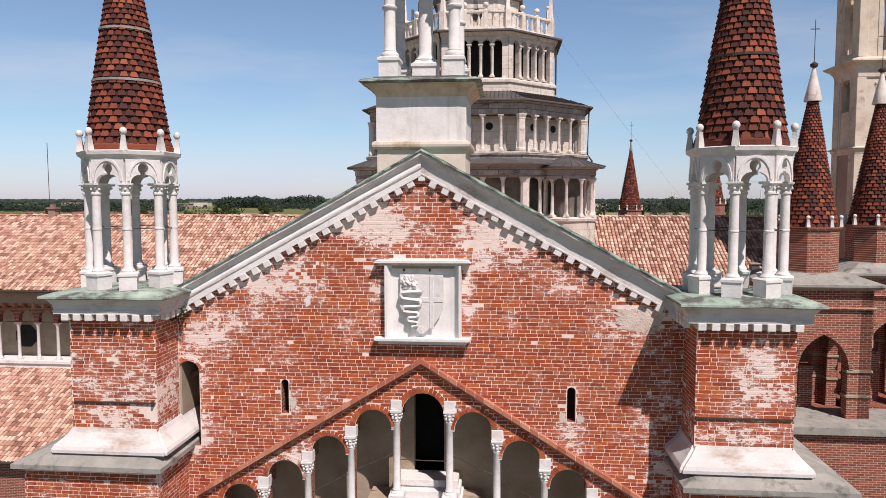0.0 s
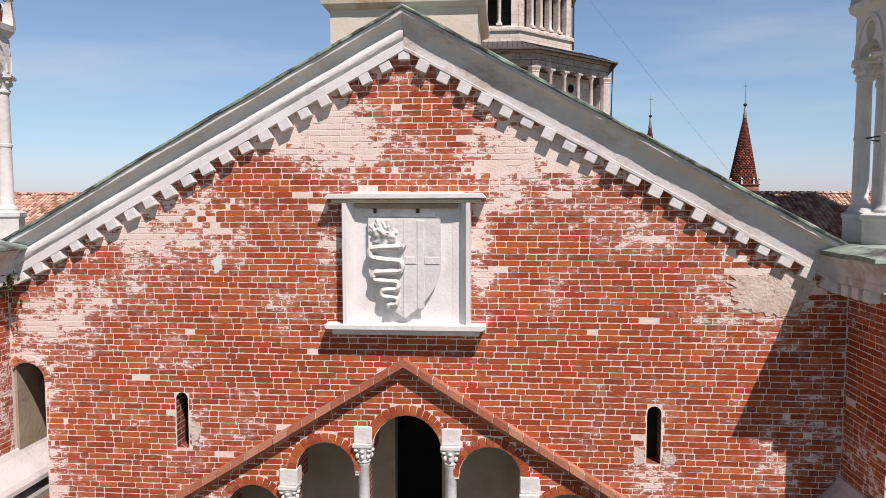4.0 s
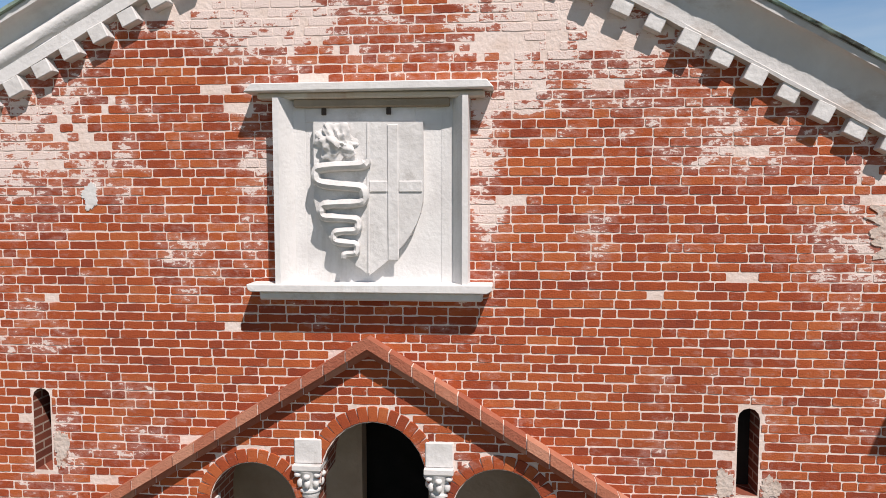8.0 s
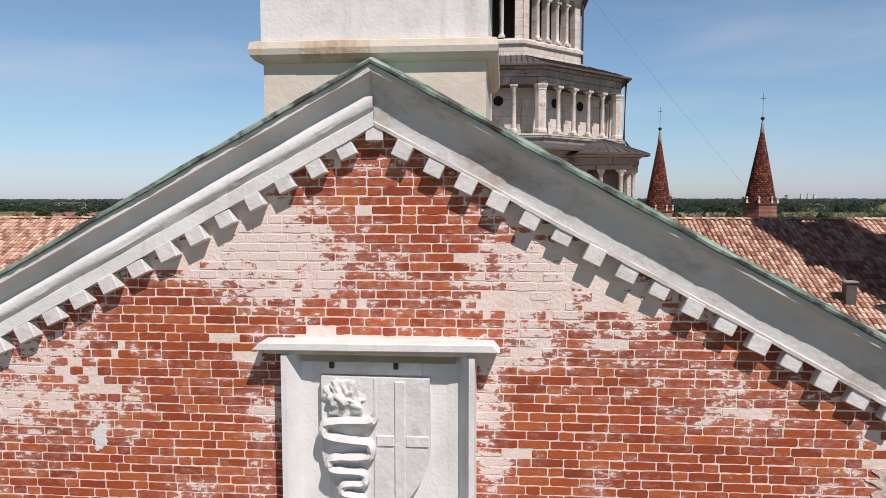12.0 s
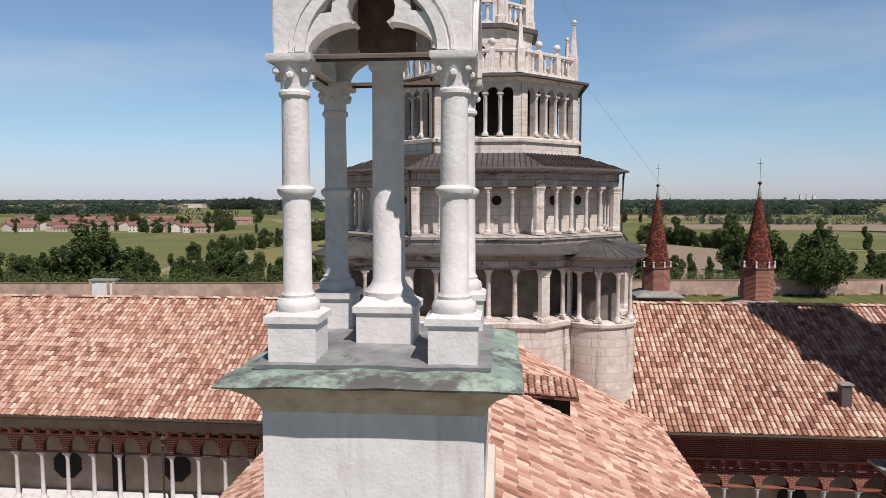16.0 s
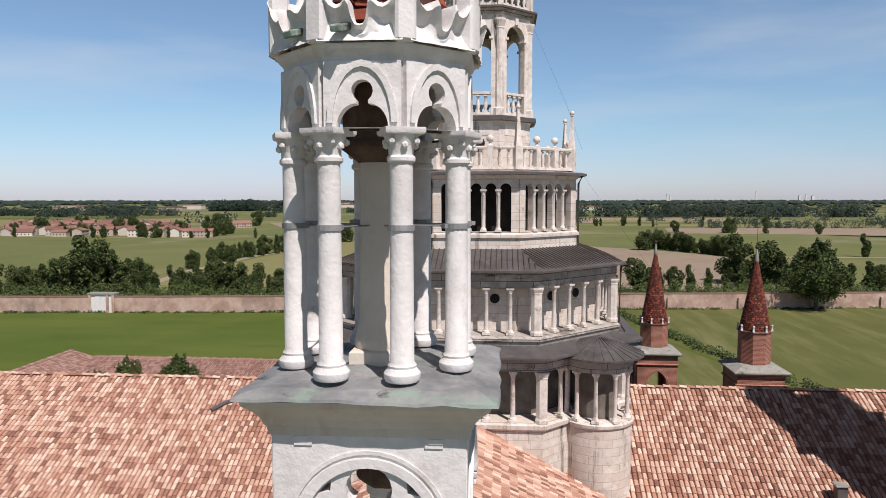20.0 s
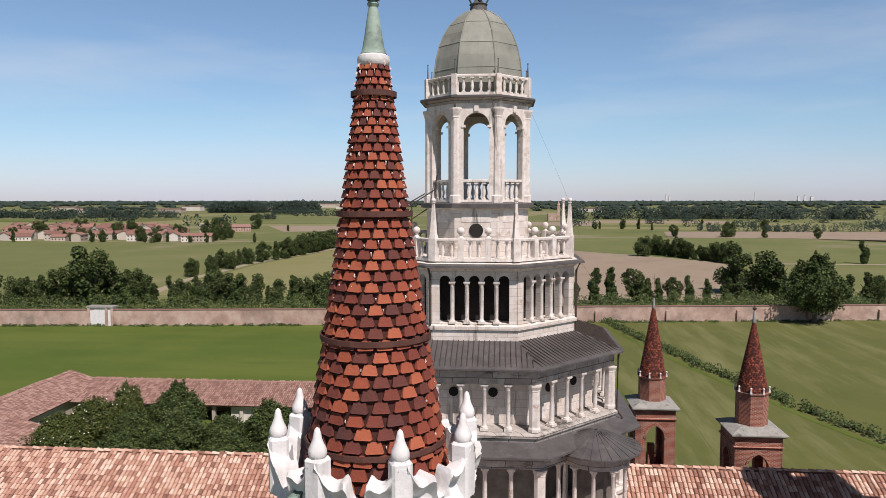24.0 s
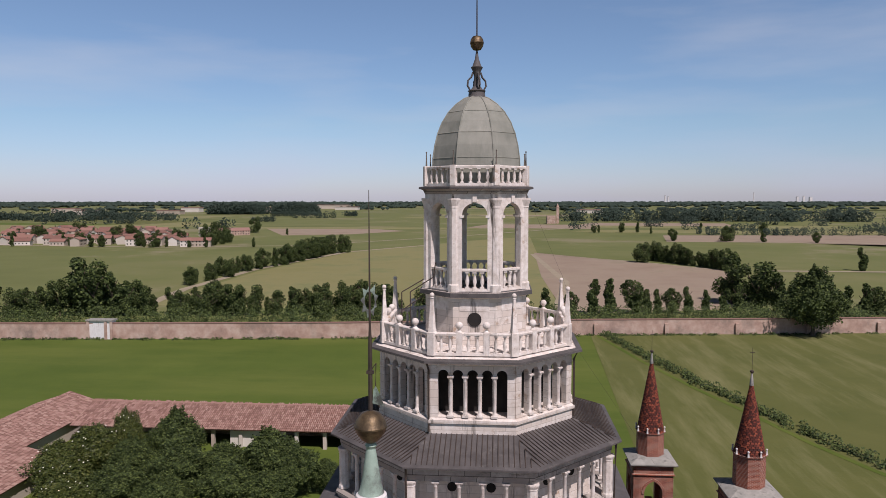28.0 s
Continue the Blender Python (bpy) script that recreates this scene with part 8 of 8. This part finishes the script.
for yy, n, h in ((2000, 230, 12), (2400, 380, 13), (2900, 800, 15), (3500, 1100, 16), (4200, 1600, 18)):
    sp = []
    for i in range(n):
        y = yy + rb.uniform(-180, 260)
        x = rb.uniform(-0.80, 0.58) * y
        if yy < 3000 and noise.noise(Vector((x * 0.0016, y * 0.004, yy))) < 0.10:
            continue
        k = rb.uniform(0.6, 1.1)
        sp.append((x, y, h * 0.45 * k, h * rb.uniform(0.5, 1.6), h * 0.5 * k))
    bushes("far_wood", sp, "distant wooded horizon", m_leaf_far, 1)


# ---- farm and village ----
def gable_house(name, x, y, w, d, h, roof_h, turn, label, mats, windows=True, group="", category="house"):
    t = thing(name, label, category, group)
    t.matrix_basis = Matrix.Translation((x, y, 0)) @ Matrix.Rotation(radians(turn), 4, "Z")
    bm = bmesh.new()
    box(bm, -w / 2, w / 2, -d / 2, d / 2, -0.1, h)
    prism(bm, [(-d / 2, h), (d / 2, h), (0, h + roof_h)], -w / 2, w / 2)
    bmesh.ops.transform(bm, matrix=Matrix(((0, 1, 0, 0), (1, 0, 0, 0), (0, 0, 1, 0), (0, 0, 0, 1))), verts=[v for i, v in enumerate(bm.verts) if i >= 8])
    bmesh.ops.recalc_face_normals(bm, faces=bm.faces)
    part("wall_body", bm, mats[0], t)
    for s in (-1, 1):
        bm = bmesh.new()
        o = 0.5
        sl = roof_h / (d / 2)
        pts = [(s * (d / 2 + o), h - o * sl), (0, h + roof_h), (0, h + roof_h + 0.25), (s * (d / 2 + o), h - o * sl + 0.25)]
        prism(bm, pts, -w / 2 - o, w / 2 + o)
        bmesh.ops.transform(bm, matrix=Matrix(((0, 1, 0, 0), (1, 0, 0, 0), (0, 0, 1, 0), (0, 0, 0, 1))), verts=bm.verts)
        bmesh.ops.recalc_face_normals(bm, faces=bm.faces)
        part("roof_slope", bm, mats[1], t)
    if windows:
        for i in range(int(w / 3)):
            for z in ((1.2, 4.0) if h > 5 else (1.2,)):
                bm = bmesh.new()
                xx = -w / 2 + 1.5 + i * 3
                box(bm, xx - 0.45, xx + 0.45, -d / 2 - 0.04, -d / 2 + 0.1, z, z + 1.3)
                part("window", bm, m_dark, t)
    return t


rh = random.Random(17)
spots = []
while len(spots) < 92:
    u, v = rh.random(), rh.random()
    y = 602 + 250 * v ** 1.5
    x = (-452 + 190 * u * (1 - 0.25 * v)) * (y / 610)
    if all(math.dist((x, y), q) > 13.5 for q in spots):
        spots.append((x, y))
for x, y in spots:
    gable_house("house", x, y, rh.uniform(10, 17), rh.uniform(8, 11), rh.choice((4.0, 5.6, 6.2)), rh.uniform(1.9, 2.7), rh.choice((10, 100, 20, 5, 75)), "plastered village house with a muted red tiled roof", (m_house, m_roof_red), True, "village houses")
for i in range(56):
    y = 590 + 250 * rh.random() ** 2.2
    tree((-460 + 215 * rh.random()) * (y / 610), y, rh.uniform(6, 13), rh.randrange(6), "green tree among the village houses", "village trees")
for x, y, h in ((-283, 660, 17), (-276, 668, 19), (-270, 672, 15), (-262, 660, 12), (-300, 640, 13), (-440, 640, 15), (-452, 650, 16), (-395, 700, 14), (-385, 705, 15)):
    tree(x, y, h, rh.choice((0, 2, 3, 5)), "tall dark tree at the edge of the village", "village trees")
gable_house("barn", -308, 784, 42, 11, 5.5, 3.0, 34, "long brick barn with a red tiled roof", (m_wall_park, m_tile_old), True, category="barn")
ruin = thing("ruined_house", "roofless grey ruined house at the barn end", "ruin")
bm = bmesh.new()
box(bm, -337, -327, 764, 774, 0, 10)
part("wall_body", bm, m_house, ruin)
for i in range(3):
    bm = bmesh.new()
    box(bm, -335.5 + 3 * i, -334 + 3 * i, 763.8, 764.2, 4, 7)
    part("window_hole", bm, m_dark, ruin)
ch = thing("far_church", "small far church with a brick bell tower", "church")
bm = bmesh.new()
box(bm, 78, 92, 1165, 1185, 0, 12)
part("nave", bm, m_wall_park, ch)
bm = bmesh.new()
lathe(bm, [(3, 0), (3, 26), (3.4, 26.5), (0.2, 33)], 4, at=(96, 1175), turn=45)
part("bell_tower", bm, m_wall_park, ch)
for x, y, w, h in ((-900, 1990, 55, 13), (-775, 1985, 95, 16), (-620, 1980, 120, 13), (-690, 2600, 260, 14), (-840, 1730, 60, 10), (-700, 1760, 90, 9), (-1010, 1640, 50, 12), (-1230, 1900, 70, 12), (-520, 2367, 80, 10), (240, 1900, 70, 9)):
    t = thing("far_shed", "long white industrial shed in the distance", "building", "far sheds")
    bm = bmesh.new()
    box(bm, x - w / 2, x + w / 2, y, y + 30, 0, h)
    part("wall_body", bm, m_house, t)
    bm = bmesh.new()
    box(bm, x - w / 2 - 1, x + w / 2 + 1, y - 1, y + 31, h, h + 1.2)
    part("flat_roof", bm, m_tile_old, t)

# farm range in the court
farm = thing("farm_range", "long low farm building with old brown tiled roof", "building")
FX0, FX1 = -75.0, -6.0
tiled_roof(farm, (FX0, 111.6, 3.35), (1, 0, 0), (0, 7.6, 2.35), FX1 - FX0, math.hypot(7.6, 2.35), rr, material=m_tile_old, step_u=0.36, step_v=0.7)
bm = bmesh.new()
sweep(bm, [(FX0, 119.1, 5.70), (FX1, 119.1, 5.70)], 0.24, 8)
part("ridge_cap", bm, m_tile_old, farm, "row of mortared ridge tiles")
bm = bmesh.new()
box(bm, FX0, FX1, 119.0, 119.4, 0, 5.5)
part("back_wall", bm, m_plaster_tan, farm)
for i in range(14):
    x = FX0 + 6 + 5.0 * i
    bm = bmesh.new()
    box(bm, x - 0.3, x + 0.3, 112.2, 112.8, 0, 3.4)
    part("post", bm, m_house, farm)
for x0, x1 in ((-46, -40.5), (-38.5, -36.0), (-26, -22)):
    bm = bmesh.new()
    box(bm, x0, x1, 112.6, 112.9, 0, 3.4)
    part("infill_wall", bm, m_house, farm, "plastered infill wall")
wing = thing("farm_wing", "farm wing with old brown tiled roof slopes", "building")
tiled_roof(wing, (-75.5, 124.5, 3.4), (0, -1, 0), (-7, 0, 2.3), 38, math.hypot(7, 2.3), rr, material=m_tile_old, step_u=0.36, step_v=0.7)
bm = bmesh.new()
prism(bm, [(-89.0, 0), (-76.2, 0), (-76.2, 3.3), (-82.5, 5.55), (-89, 3.3)], 87, 124.4)
part("wall_body", bm, m_house, wing)
tiled_roof(wing, (-89.6, 87, 3.3), (0, 1, 0), (7, 0, 2.3), 37.5, math.hypot(7, 2.3), rr, material=m_tile_old, step_u=0.36, step_v=0.7)
out = thing("outbuilding", "low outbuilding with old brown tiled roof", "building")
tiled_roof(out, (-67.4, 98.0, 2.9), (0, -1, 0), (-8, 0, 2.0), 21, math.hypot(8, 2.0), rr, material=m_tile_old, step_u=0.36, step_v=0.7)
bm = bmesh.new()
prism(bm, [(-75.4, 0), (-68.0, 0), (-68.0, 2.7), (-75.4, 4.6)], 77.5, 97.6)
bmesh.ops.recalc_face_normals(bm, faces=bm.faces)
part("wall_body", bm, m_house, out)
for x, y, w, h in ((980, 4300, 8, 50), (1010, 4350, 9, 44), (1560, 4500, 5, 68), (1800, 4450, 12, 42), (1850, 4480, 10, 46), (1900, 4500, 16, 40)):
    t = thing("far_tower_block", "tall pale tower block on the far horizon", "building", "far tower blocks")
    bm = bmesh.new()
    box(bm, x - w / 2, x + w / 2, y, y + w, 0, h)
    part("wall_body", bm, m_stone_w, t)
    bm = bmesh.new()
    box(bm, x - w / 3, x + w / 3, y + w / 4, y + w * 0.75, h, h + 3)
    part("roof_hut", bm, m_slab, t)
